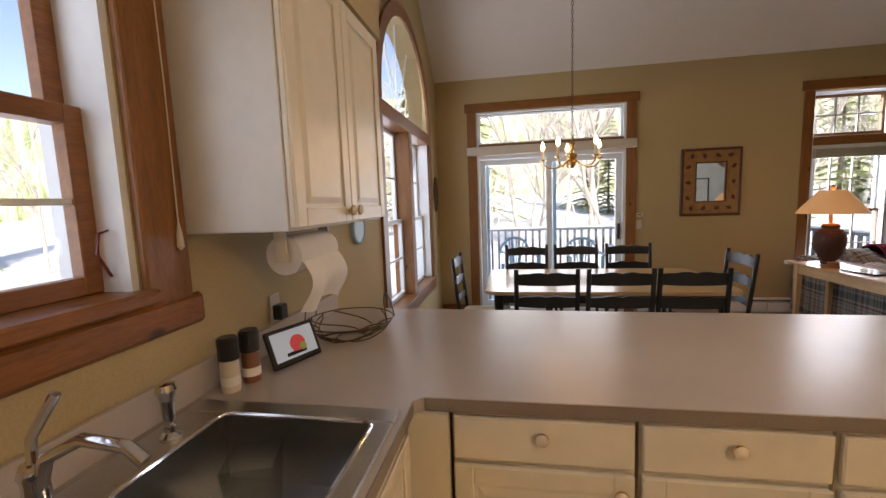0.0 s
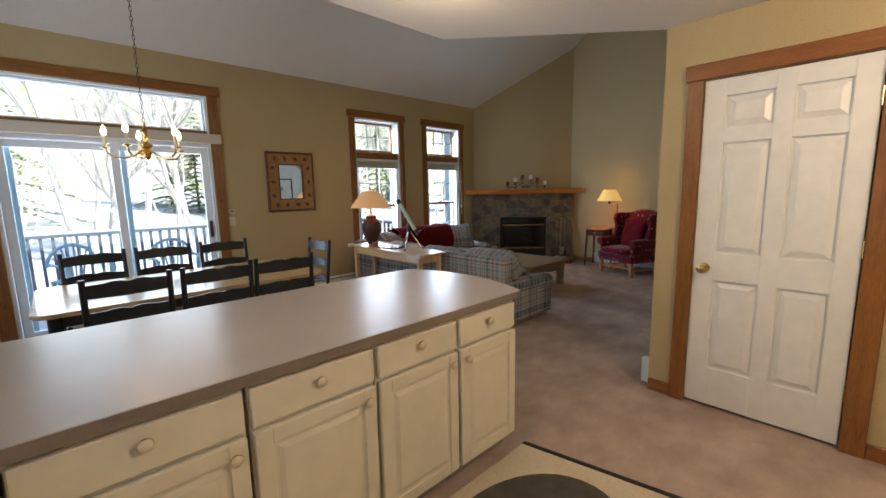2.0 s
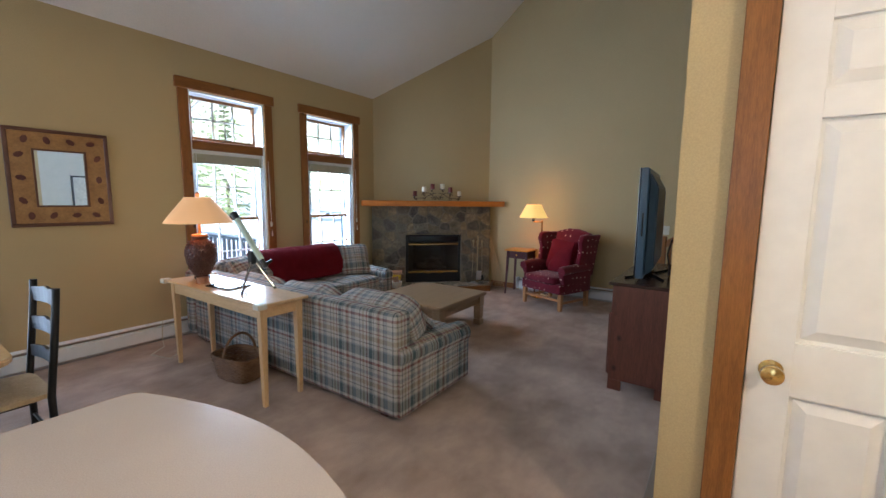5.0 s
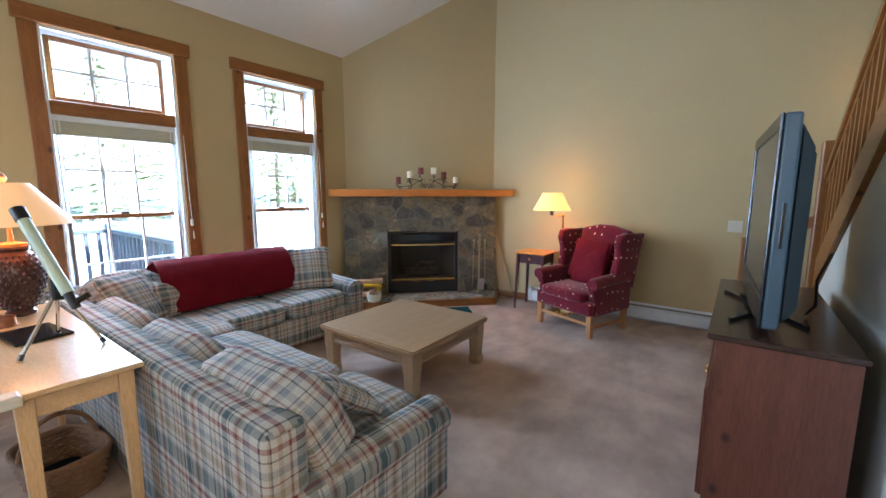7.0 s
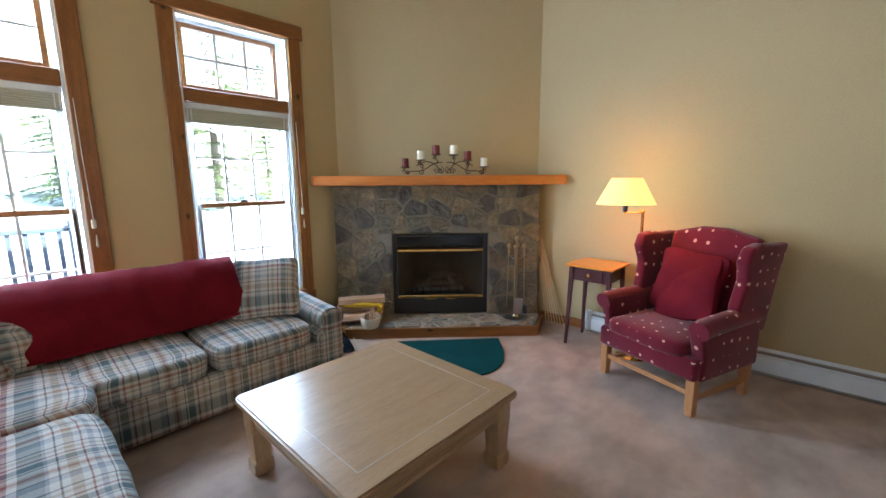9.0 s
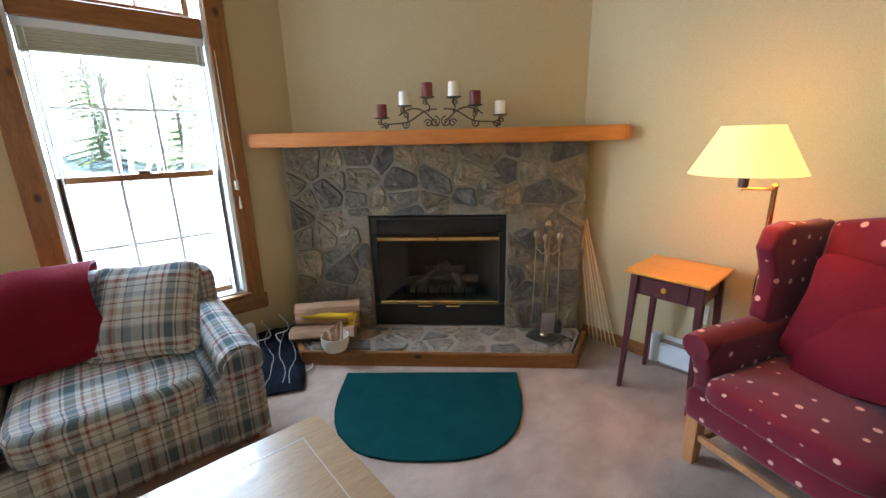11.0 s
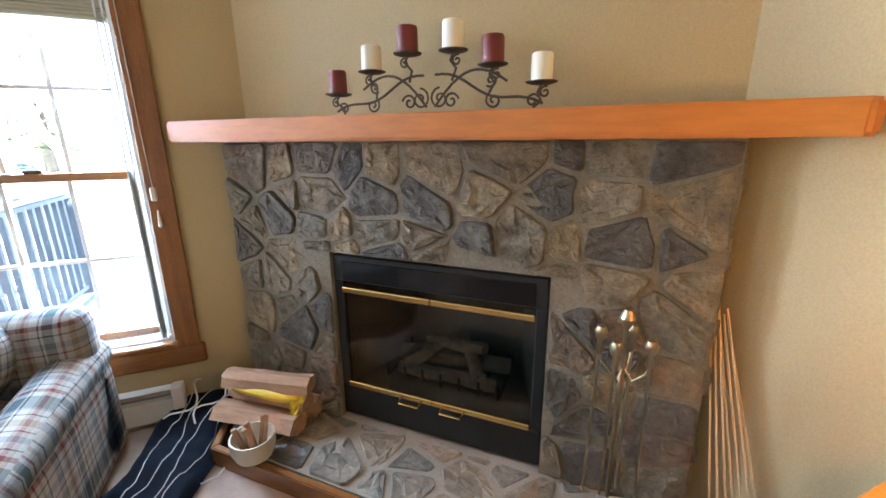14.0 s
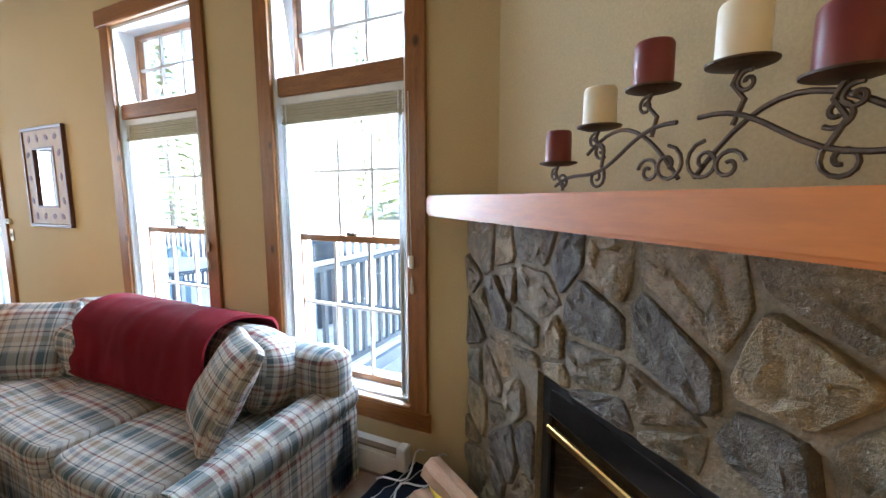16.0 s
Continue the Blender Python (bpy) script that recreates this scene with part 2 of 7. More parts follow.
M = dict(
    wall=mottled("wall_paint", (0.44, 0.348, 0.180), (0.47, 0.373, 0.195), 1.2, 0.75, fine=160, relief=0.06, dist=0.001),
    pale_wall=mottled("pale_wall_paint", (0.52, 0.52, 0.46), (0.56, 0.56, 0.50), 1.2, 0.6, fine=160, relief=0.06, dist=0.001),
    ceiling=mottled("ceiling_paint", (0.66, 0.64, 0.60), (0.70, 0.68, 0.64), 1.5, 0.85, fine=140, relief=0.06, dist=0.001),
    pine=wood("stained_pine", (0.16, 0.060, 0.014), (0.30, 0.125, 0.028), 0.35, (12, 12, 1.2), True),
    pine_x=wood("stained_pine_across", (0.16, 0.060, 0.014), (0.30, 0.125, 0.028), 0.35, (1.2, 12, 12), True),
    pine_y=wood("stained_pine_along", (0.165, 0.059, 0.015), (0.31, 0.122, 0.030), 0.35, (12, 1.2, 12), True),
    mantel=wood("mantel_wood", (0.46, 0.140, 0.012), (0.54, 0.175, 0.016), 0.42, (0.8, 5, 5), False, 1.2, 0.0),
    carpet=mottled("carpet", (0.335, 0.253, 0.203), (0.60, 0.468, 0.385), 2.6, 0.95, fine=240, relief=0.8, dist=0.008),
    vinyl=mottled("vinyl_floor", (0.55, 0.47, 0.33), (0.62, 0.54, 0.40), 3, 0.35),
    white=plain("white_paint", (0.78, 0.77, 0.74), 0.35),
    door_white=plain("door_paint", (0.80, 0.79, 0.76), 0.35),
    cream=plain("cream_laminate", (0.74, 0.69, 0.56), 0.35),
    # the cream laminate again, with cool window light mixed into its colour
    cream_side=plain("daylit_cream_laminate", (0.66, 0.65, 0.60), 0.4),
    counter=mottled("counter_laminate", (0.46, 0.41, 0.375), (0.50, 0.45, 0.41), 3, 0.27, fine=350, relief=0.03, dist=0.0005),
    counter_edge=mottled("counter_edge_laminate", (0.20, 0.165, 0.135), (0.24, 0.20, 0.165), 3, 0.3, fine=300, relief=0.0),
    knob=plain("knob_ceramic", (0.70, 0.62, 0.48), 0.25),
    brass=plain("brass", (0.80, 0.55, 0.20), 0.22, 1.0),
    tool_brass=plain("worn_brass", (0.42, 0.35, 0.22), 0.32, 1.0),
    chrome=plain("chrome", (0.75, 0.75, 0.76), 0.12, 1.0),
    steel=mottled("brushed_steel", (0.42, 0.42, 0.42), (0.55, 0.55, 0.55), 4, 0.3, 1.0, fine=200, relief=0.05),
    iron=mottled("wrought_iron", (0.055, 0.040, 0.030), (0.12, 0.09, 0.065), 20, 0.5, 0.8, fine=150, relief=0.2),
    black=plain("black_paint", (0.012, 0.012, 0.012), 0.35),
    black_gloss=plain("black_gloss", (0.010, 0.010, 0.011), 0.12),
    firebox=mottled("firebox_soot", (0.10, 0.09, 0.075), (0.20, 0.18, 0.15), 5, 0.9),
    gas_log=mottled("imitation_log", (0.10, 0.085, 0.07), (0.26, 0.22, 0.17), 14, 0.9, fine=60, relief=0.5),
    vinyl_white=plain("window_vinyl", (0.74, 0.78, 0.80), 0.4),
    # white muntins greyed in the colour, as they look against the bright panes
    grille=plain("backlit_grille_vinyl", (0.50, 0.49, 0.46), 0.5),
    glass=glass("window_glass"),
    fireglass=glass("fire_glass", (0.72, 0.70, 0.68), 0.02),
    table=wood("table_maple", (0.52, 0.34, 0.155), (0.66, 0.46, 0.24), 0.25, (1.0, 10, 10), False, 2.5, 0.3),
    table_y=wood("table_maple_y", (0.50, 0.33, 0.15), (0.64, 0.45, 0.235), 0.25, (10, 1.0, 10), False, 2.5, 0.3),
    ash=wood("whitewashed_ash", (0.27, 0.170, 0.088), (0.36, 0.235, 0.125), 0.30, (1.2, 11, 11), False, 2.5, 0.3),
    ash_z=wood("whitewashed_ash_upright", (0.32, 0.21, 0.115), (0.42, 0.285, 0.16), 0.35, (11, 11, 1.2), False, 2.5),
    console=wood("console_maple", (0.55, 0.36, 0.17), (0.70, 0.49, 0.26), 0.28, (11, 1.2, 11), False, 2.2, 0.3),
    console_z=wood("console_maple_upright", (0.55, 0.36, 0.17), (0.70, 0.49, 0.26), 0.35, (11, 11, 1.2), False, 2.2),
    cherry=wood("dark_cherry", (0.085, 0.026, 0.016), (0.16, 0.055, 0.032), 0.38, (9, 9, 1.0), True, 2.0),
    cherry_top=wood("dark_cherry_top", (0.035, 0.018, 0.014), (0.06, 0.030, 0.022), 0.25, (1.0, 9, 9), False, 2.0),
    honey=wood("honey_top", (0.60, 0.27, 0.028), (0.70, 0.33, 0.04), 0.35, (9, 1.0, 9), False, 2.0, 0.2),
    maroon=plain("maroon_paint", (0.075, 0.014, 0.017), 0.4),
    plaid=plaid(),
    dotted=dotted(),
    throw=mottled("red_fleece", (0.085, 0.003, 0.008), (0.13, 0.006, 0.012), 6, 0.95, fine=180, relief=0.6, dist=0.006),
    pillow_red=mottled("burgundy_pillow", (0.095, 0.005, 0.011), (0.14, 0.008, 0.017), 6, 0.85, fine=200, relief=0.3),
    oak=wood("oak_legs", (0.36, 0.16, 0.06), (0.50, 0.25, 0.10), 0.4, (9, 9, 1.0)),
    rug=mottled("green_rug", (0.003, 0.036, 0.040), (0.006, 0.054, 0.055), 6, 0.95, fine=300, relief=0.5, dist=0.004),
    dark_rug=mottled("dark_rug", (0.05, 0.045, 0.035), (0.09, 0.08, 0.06), 12, 0.95, fine=200, relief=0.5),
    stone=random_tone("field_stone", [(0.209, 0.174, 0.117), (0.252, 0.204, 0.131), (0.131, 0.117, 0.096), (0.278, 0.226, 0.139), (0.200, 0.187, 0.144), (0.209, 0.152, 0.104), (0.122, 0.113, 0.100), (0.235, 0.209, 0.152), (0.157, 0.131, 0.100), (0.252, 0.217, 0.157)], 0.6, 26, 1.0, 0.03),
    slate=random_tone("hearth_slate", [(0.20, 0.195, 0.18), (0.27, 0.235, 0.19), (0.15, 0.155, 0.155), (0.32, 0.25, 0.19), (0.22, 0.205, 0.18), (0.29, 0.26, 0.21)], 0.55, 40, 0.2, 0.004),
    mortar=mottled("mortar", (0.16, 0.14, 0.10), (0.25, 0.215, 0.16), 8, 0.95, fine=90, relief=0.6, dist=0.01),
    mortar_grey=mottled("hearth_mortar", (0.29, 0.255, 0.20), (0.38, 0.335, 0.27), 8, 0.9, fine=90, relief=0.3),
    wax_cream=plain("cream_wax", (0.80, 0.74, 0.58), 0.45),
    wax_red=plain("dark_red_wax", (0.16, 0.022, 0.018), 0.4),
    shade_cream=glow("lit_lamp_shade", (0.90, 0.50, 0.22), 0.13),
    shade_yellow=glow("bright_lamp_shade", (1.0, 0.60, 0.16), 0.28),
    flame=glow("candle_bulb", (1.0, 0.62, 0.25), 20),
    pot=mottled("brown_glaze", (0.045, 0.018, 0.013), (0.08, 0.032, 0.022), 8, 0.35, fine=60, relief=0.3),
    copper=plain("copper", (0.65, 0.33, 0.18), 0.3, 1.0),
    scope=plain("pale_green_enamel", (0.50, 0.60, 0.48), 0.3),
    wicker=mottled("wicker", (0.12, 0.06, 0.028), (0.22, 0.12, 0.055), 20, 0.7, fine=120, relief=0.4),
    bark=mottled("firewood_bark", (0.30, 0.165, 0.09), (0.50, 0.31, 0.18), 5, 0.85, fine=60, relief=0.5, dist=0.006, stretch=(1, 6, 6)),
    yellow=plain("yellow_plastic", (0.75, 0.50, 0.02), 0.35),
    navy=mottled("navy_canvas", (0.003, 0.006, 0.012), (0.006, 0.010, 0.019), 8, 0.85, fine=220, relief=0.4),
    rope=plain("white_cord", (0.65, 0.63, 0.58), 0.8),
    bowl=plain("cream_ceramic", (0.66, 0.60, 0.48), 0.3),
    stick=wood("bamboo", (0.55, 0.36, 0.17), (0.70, 0.50, 0.26), 0.5, (12, 12, 1)),
    # blue in this colour stands for window light reflected by the television's edge
    tv_bezel=plain("tv_bezel", (0.055, 0.095, 0.135), 0.30),
    screen=plain("tv_screen", (0.008, 0.008, 0.009), 0.25),
    screen_glass=plain("tv_screen_glass", (0.045, 0.042, 0.036), 0.16),
    tv_back=plain("tv_rear_plastic", (0.030, 0.048, 0.062), 0.38),
    print=mottled("print_paper", (0.46, 0.45, 0.38), (0.70, 0.68, 0.60), 3, 0.6, fine=40, relief=0.0),
    print_grey=mottled("printed_grey", (0.30, 0.30, 0.27), (0.40, 0.40, 0.36), 9, 0.6, relief=0.0),
    mirror=plain("mirror_silver", (0.88, 0.89, 0.88), 0.01, 1.0),
    gilt=mottled("painted_gilt", (0.22, 0.11, 0.032), (0.36, 0.20, 0.062), 14, 0.45, fine=60, relief=0.2),
    frame_dark=wood("red_brown_frame", (0.065, 0.022, 0.012), (0.12, 0.042, 0.022), 0.35, (6, 6, 6)),
    leaf_paint=plain("painted_leaf", (0.09, 0.020, 0.012), 0.5),
    plastic=plain("white_plastic", (0.60, 0.57, 0.46), 0.4),
    blind=plain("folded_blind", (0.47, 0.47, 0.37), 0.7),
    valance=plain("blind_headrail", (0.55, 0.50, 0.40), 0.5),
    paper=plain("paper_towel", (0.80, 0.79, 0.76), 0.9),
    spice=plain("ground_spice", (0.20, 0.075, 0.035), 0.5),
    wire=plain("bronze_wire", (0.12, 0.085, 0.045), 0.4, 0.8),
    rush=mottled("woven_rush", (0.42, 0.32, 0.18), (0.55, 0.43, 0.26), 10, 0.8, fine=90, relief=0.6),
    snow=mottled("snow", (0.78, 0.80, 0.84), (0.86, 0.88, 0.90), 1.0, 0.8, fine=8, relief=0.3, dist=0.05),
    deck=plain("deck_paint", (0.30, 0.36, 0.42), 0.6),
    # white outdoor paint with its blue-grey shade put into the colour
    deck_white=plain("shaded_white_paint", (0.13, 0.16, 0.19), 0.6),
    siding=plain("blue_siding", (0.42, 0.52, 0.60), 0.6),
    needles=mottled("spruce_needles", (0.22, 0.27, 0.11), (0.33, 0.38, 0.18), 1.5, 0.85, fine=9, relief=0.0),
    twig=mottled("bare_branches", (0.50, 0.46, 0.39), (0.66, 0.62, 0.54), 2, 0.85, fine=30, relief=0.0),
    trunk=mottled("tree_bark", (0.18, 0.15, 0.12), (0.30, 0.26, 0.21), 3, 0.9, fine=40, relief=0.5),
    garden_chair=plain("pale_blue_plastic", (0.30, 0.48, 0.60), 0.4),
    grill_cover=plain("grill_cover", (0.05, 0.07, 0.09), 0.6),
    clear=glass("clear_plastic", (0.93, 0.94, 0.93), 0.1),
    diffuser=glow("glowing_diffuser", (1.0, 0.86, 0.62), 2.5),
    screen_sky=glow("screen_sky", (0.55, 0.68, 0.85), 0.12),
    screen_red=glow("screen_red", (0.45, 0.05, 0.06), 0.25),
    screen_green=glow("screen_green", (0.18, 0.25, 0.05), 0.25),
    tub=plain("clear_tub", (0.62, 0.64, 0.62), 0.2),
    sponge=plain("yellow_sponge", (0.72, 0.55, 0.06), 0.9),
)
n, l = M["carpet"].node_tree.nodes, M["carpet"].node_tree.links
b = n["Principled BSDF"]
was = b.inputs["Base Color"].links[0].from_socket
nap = noise_tex(n, l, coords(n, l, (1, 1.7, 1)), 3.4, 6, 0.68)
l.new(mix(n, l, 0.38, was, ramp(n, l, nap, [(0.36, (0.66, 0.65, 0.65)), (0.62, (1.12, 1.12, 1.12))]), "MULTIPLY"), b.inputs["Base Color"])
for nm in ("throw", "navy", "rug", "plaid", "carpet", "pillow_red", "dotted" if "dotted" in M else "throw"):
    M[nm].node_tree.nodes["Principled BSDF"].inputs["Specular IOR Level"].default_value = 0.12


# ---- building helpers ----
def finish(bm, name, mat, smooth=False):
    me = bpy.data.meshes.new(name)
    bm.normal_update()
    bm.to_mesh(me)
    bm.free()
    mats = mat if isinstance(mat, (list, tuple)) else [mat]
    for m in mats:
        me.materials.append(M[m])
    if smooth:
        me.polygons.foreach_set("use_smooth", [True] * len(me.polygons))
        me.set_sharp_from_angle(angle=radians(40))
    return me


def part(name, bm, mat, parent=None, label="", smooth=False, kind=""):
    ob = new(name, finish(bm, name, mat, smooth))
    if parent:
        ob.parent = parent
    return tagged(ob, label, kind=kind)


def thing(name, label, category, place=(0, 0, 0), turn=0, group=""):
    ob = new(name)
    ob.empty_display_size = 0.1
    ob.matrix_world = pose(*place, 0, 0, turn)
    return tagged(ob, label, category, group)


def single(name, bm, mat, label, category, place=(0, 0, 0), turn=0, smooth=False, group=""):
    ob = part(name, bm, mat, None, label, smooth)
    ob.matrix_world = pose(*place, 0, 0, turn)
    return tagged(ob, "", category, group)


def box(x0, x1, y0, y1, z0, z1, bevel=0.0, bm=None, m=None, seg=1):
    fresh = bmesh.new()
    bmesh.ops.create_cube(fresh, size=1)
    for v in fresh.verts:
        v.co = Vector(((x0 + x1) / 2 + v.co.x * (x1 - x0), (y0 + y1) / 2 + v.co.y * (y1 - y0), (z0 + z1) / 2 + v.co.z * (z1 - z0)))
    if bevel:
        bmesh.ops.bevel(fresh, geom=fresh.edges[:], offset=min(bevel, 0.45 * min(x1 - x0, y1 - y0, z1 - z0)), segments=seg, affect="EDGES", profile=0.5)
    if m is not None:
        fresh.transform(m)
    return join(bm, fresh) if bm is not None else fresh


def join(bm, other):
    me = bpy.data.meshes.new("joined")
    other.to_mesh(me)
    other.free()
    bm.from_mesh(me)
    bpy.data.meshes.remove(me)
    return bm


def lathe(profile, steps=24, bm=None, m=None):
    """Profile of (radius, z) from bottom to top."""
    b = bmesh.new()
    rings = []
    for r, z in profile:
        rings.append([b.verts.new((max(r, 1e-4) * math.cos(2 * math.pi * i / steps), max(r, 1e-4) * math.sin(2 * math.pi * i / steps), z)) for i in range(steps)])
    for a, c in zip(rings, rings[1:]):
        for i in range(steps):
            b.faces.new((a[i], a[(i + 1) % steps], c[(i + 1) % steps], c[i]))
    if profile[0][0] > 0.001:
        b.faces.new(rings[0][::-1])
    if profile[-1][0] > 0.001:
        b.faces.new(rings[-1])
    if m is not None:
        b.transform(m)
    return join(bm, b) if bm is not None else b


def tube(points, radius, sides=8, bm=None, taper=None):
    """A round bar along points; taper gives the end radius."""
    b = bmesh.new()
    pts = [Vector(p) for p in points]
    n = len(pts)
    rings = []
    side = None
    for i, p in enumerate(pts):
        d = (pts[min(i + 1, n - 1)] - pts[max(i - 1, 0)]).normalized()
        if side is None:
            side = d.orthogonal().normalized()
        side = (side - d * side.dot(d)).normalized()
        up = d.cross(side)
        r = radius if taper is None else radius + (taper - radius) * i / (n - 1)
        rings.append([b.verts.new(p + (side * math.cos(2 * math.pi * k / sides) + up * math.sin(2 * math.pi * k / sides)) * r) for k in range(sides)])
    for a, c in zip(rings, rings[1:]):
        for k in range(sides):
            b.faces.new((a[k], a[(k + 1) % sides], c[(k + 1) % sides], c[k]))
    b.faces.new(rings[0][::-1])
    b.faces.new(rings[-1])
    return join(bm, b) if bm is not None else b


def prism(poly, z0, z1, bm=None, bevel=0.0):
    """An upright slab over a polygon; z0 and z1 are heights or functions of x and y."""
    b = bmesh.new()
    lo = [b.verts.new((x, y, z0(x, y) if callable(z0) else z0)) for x, y in poly]
    hi = [b.verts.new((x, y, z1(x, y) if callable(z1) else z1)) for x, y in poly]
    b.faces.new(lo[::-1])
    b.faces.new(hi)
    for i in range(len(poly)):
        j = (i + 1) % len(poly)
        b.faces.new((lo[i], lo[j], hi[j], hi[i]))
    bmesh.ops.recalc_face_normals(b, faces=b.faces[:])
    if bevel:
        bmesh.ops.bevel(b, geom=b.edges[:], offset=bevel, segments=2, affect="EDGES")
    return join(bm, b) if bm is not None else b


def taper_leg(x, y, z0, z1, top, bottom, bm=None):
    b = box(x - top / 2, x + top / 2, y - top / 2, y + top / 2, z0, z1, 0.003)
    for v in b.verts:
        k = bottom / top + (1 - bottom / top) * (v.co.z - z0) / (z1 - z0)
        v.co.x, v.co.y = x + (v.co.x - x) * k, y + (v.co.y - y) * k
    return join(bm, b) if bm is not None else b


def box_uv(bm, off=(0, 0)):
    """Cloth coordinates in metres, laid on from the side that each face looks to."""
    uv = bm.loops.layers.uv.verify()
    bm.normal_update()
    for f in bm.faces:
        nx, ny, nz = (abs(c) for c in f.normal)
        for lp in f.loops:
            x, y, z = lp.vert.co
            if nz >= nx and nz >= ny:
                lp[uv].uv = (x + off[0], y + off[1])
            elif ny >= nx:
                lp[uv].uv = (x + off[0], z + off[1])
            else:
                lp[uv].uv = (y + off[0], z + off[1])
    return bm


def cushion(sx, sy, sz, cuts=9, puff=0.45, hardness=4.0, wobble=0.006, seed=0, turn=None):
    """A soft block of full size sx, sy, sz with its base at z 0."""
    b = bmesh.new()
    bmesh.ops.create_cube(b, size=2)
    bmesh.ops.subdivide_edges(b, edges=b.edges[:], cuts=cuts, use_grid_fill=True)
    box_uv(b)
    uv = b.loops.layers.uv.verify()
    for f in b.faces:
        nx, ny, nz = (abs(c) for c in f.normal)
        for lp in f.loops:
            x, y, z = lp.vert.co.x * sx / 2, lp.vert.co.y * sy / 2, lp.vert.co.z * sz / 2
            lp[uv].uv = (x, y) if nz > 0.5 else ((x, y + z) if ny > 0.5 else (x + z, y))
    for v in b.verts:
        a, c, d = v.co
        norm = (abs(a) ** hardness + abs(c) ** hardness + abs(d) ** hardness) ** (1 / hardness)
        a, c, d = a / norm, c / norm, d / norm
        edge = max(abs(a), abs(c))
        thick = 1 - puff * edge ** 3
        v.co = Vector((a * sx / 2, c * sy / 2, d * sz / 2 * thick))
        w = noise.noise(v.co * 5 + Vector((seed * 7.1, seed * 3.3, 0)))
        v.co += v.co.normalized() * w * wobble * 2
        v.co.z += sz / 2
    if turn is not None:
        b.transform(turn)
    return b


def spiral(cx, cz, r, turns, start, y=0.0, steps=18, shrink=0.8):
    pts = []
    for i in range(steps + 1):
        k = i / steps
        a = start + turns * 2 * math.pi * k
        rr = r * (1 - shrink * k)
        pts.append((cx + rr * math.cos(a), y, cz + rr * math.sin(a)))
    return pts


# ---- the large structure ----
WEST, EAST, NORTH, SOUTH = -0.93, 7.42, 5.35, -3.2
FLAT, SLOPE, EAVE = 2.42, 0.80, 2.98
RIDGE = 1.2


def roof(x, y):
    return EAVE + SLOPE * (NORTH - max(y, RIDGE))


def structure(name, bm, mat, label="", smooth=False):
    return tagged(part(name, bm, mat, None, label, smooth), "", "", "", "structure")


structure("floor", box(WEST - 0.2, EAST + 0.2, SOUTH - 0.2, NORTH + 0.2, -0.12, 0), "carpet", "mauve-beige cut pile carpet")
structure("floor_kitchen", prism([(WEST, SOUTH), (2.9, SOUTH), (2.2, -1.0), (1.76, 1.12), (WEST, 1.12)], 0.0, 0.004), "vinyl", "pale cream sheet vinyl floor")
structure("floor_strip", prism([(1.76, 1.12), (2.2, -1.0), (2.225, -1.0), (1.785, 1.12)], 0.0, 0.009), "black", "dark metal threshold strip")

# north wall with the openings of the sliding door and the two tall windows
bm = bmesh.new()
Y0, Y1 = NORTH, NORTH + 0.2
W1, W2, SL = (3.37, 4.205), (4.805, 5.62), (-0.41, 1.40)
WB, WT, SLT = 0.40, 2.54, 2.57
for a, b in ((WEST - 0.2, SL[0]), (SL[1], W1[0]), (W1[1], W2[0]), (W2[1], EAST + 0.2)):
    box(a, b, Y0, Y1, 0, EAVE, bm=bm)
box(*SL, Y0, Y1, SLT, EAVE, bm=bm)
for w in (W1, W2):
    box(*w, Y0, Y1, 0, WB, bm=bm)
    box(*w, Y0, Y1, WT, EAVE, bm=bm)
structure("wall_north", bm, "wall", "olive-tan painted wall")

# west wall with the kitchen window and the arched window
bm = bmesh.new()
X0, X1 = WEST - 0.2, WEST
KW, AW = (-0.35, 0.93), (3.02, 4.74)
KB, KT, AB, AT = 1.24, 2.14, 0.56, 2.12


def gable(y0, y1, z0, bm):
    ys = [y0] + [y for y in (RIDGE,) if y0 < y < y1] + [y1]
    for a, b in zip(ys, ys[1:]):
        prism([(X0, a), (X1, a), (X1, b), (X0, b)], z0, roof, bm)


gable(SOUTH - 0.2, KW[0], 0, bm)
gable(KW[1], AW[0], 0, bm)
gable(AW[1], NORTH + 0.2, 0, bm)
box(X0, X1, *KW, 0, KB, bm=bm)
gable(*KW, KT, bm)
box(X0, X1, *AW, 0, AB, bm=bm)
AC, AR = (AW[0] + AW[1]) / 2, (AW[1] - AW[0]) / 2
ARCH = AT + 0.12
N = 16
for i in range(N):
    a0, a1 = math.pi * i / N, math.pi * (i + 1) / N
    p0, p1 = (AC - AR * math.cos(a0), ARCH + AR * math.sin(a0)), (AC - AR * math.cos(a1), ARCH + AR * math.sin(a1))
    seg = bmesh.new()
    vs = [seg.verts.new((x, y, z)) for x in (X0, X1) for y, z in (p0, p1, (p1[0], roof(0, p1[0])), (p0[0], roof(0, p0[0])))]
    for f in ((0, 1, 2, 3), (4, 7, 6, 5), (0, 4, 5, 1), (3, 2, 6, 7), (0, 3, 7, 4), (1, 5, 6, 2)):
        seg.faces.new([vs[k] for k in f])
    bmesh.ops.recalc_face_normals(seg, faces=seg.faces[:])
    join(bm, seg)
structure("wall_west", bm, "wall", "olive-tan painted wall with an arched window")

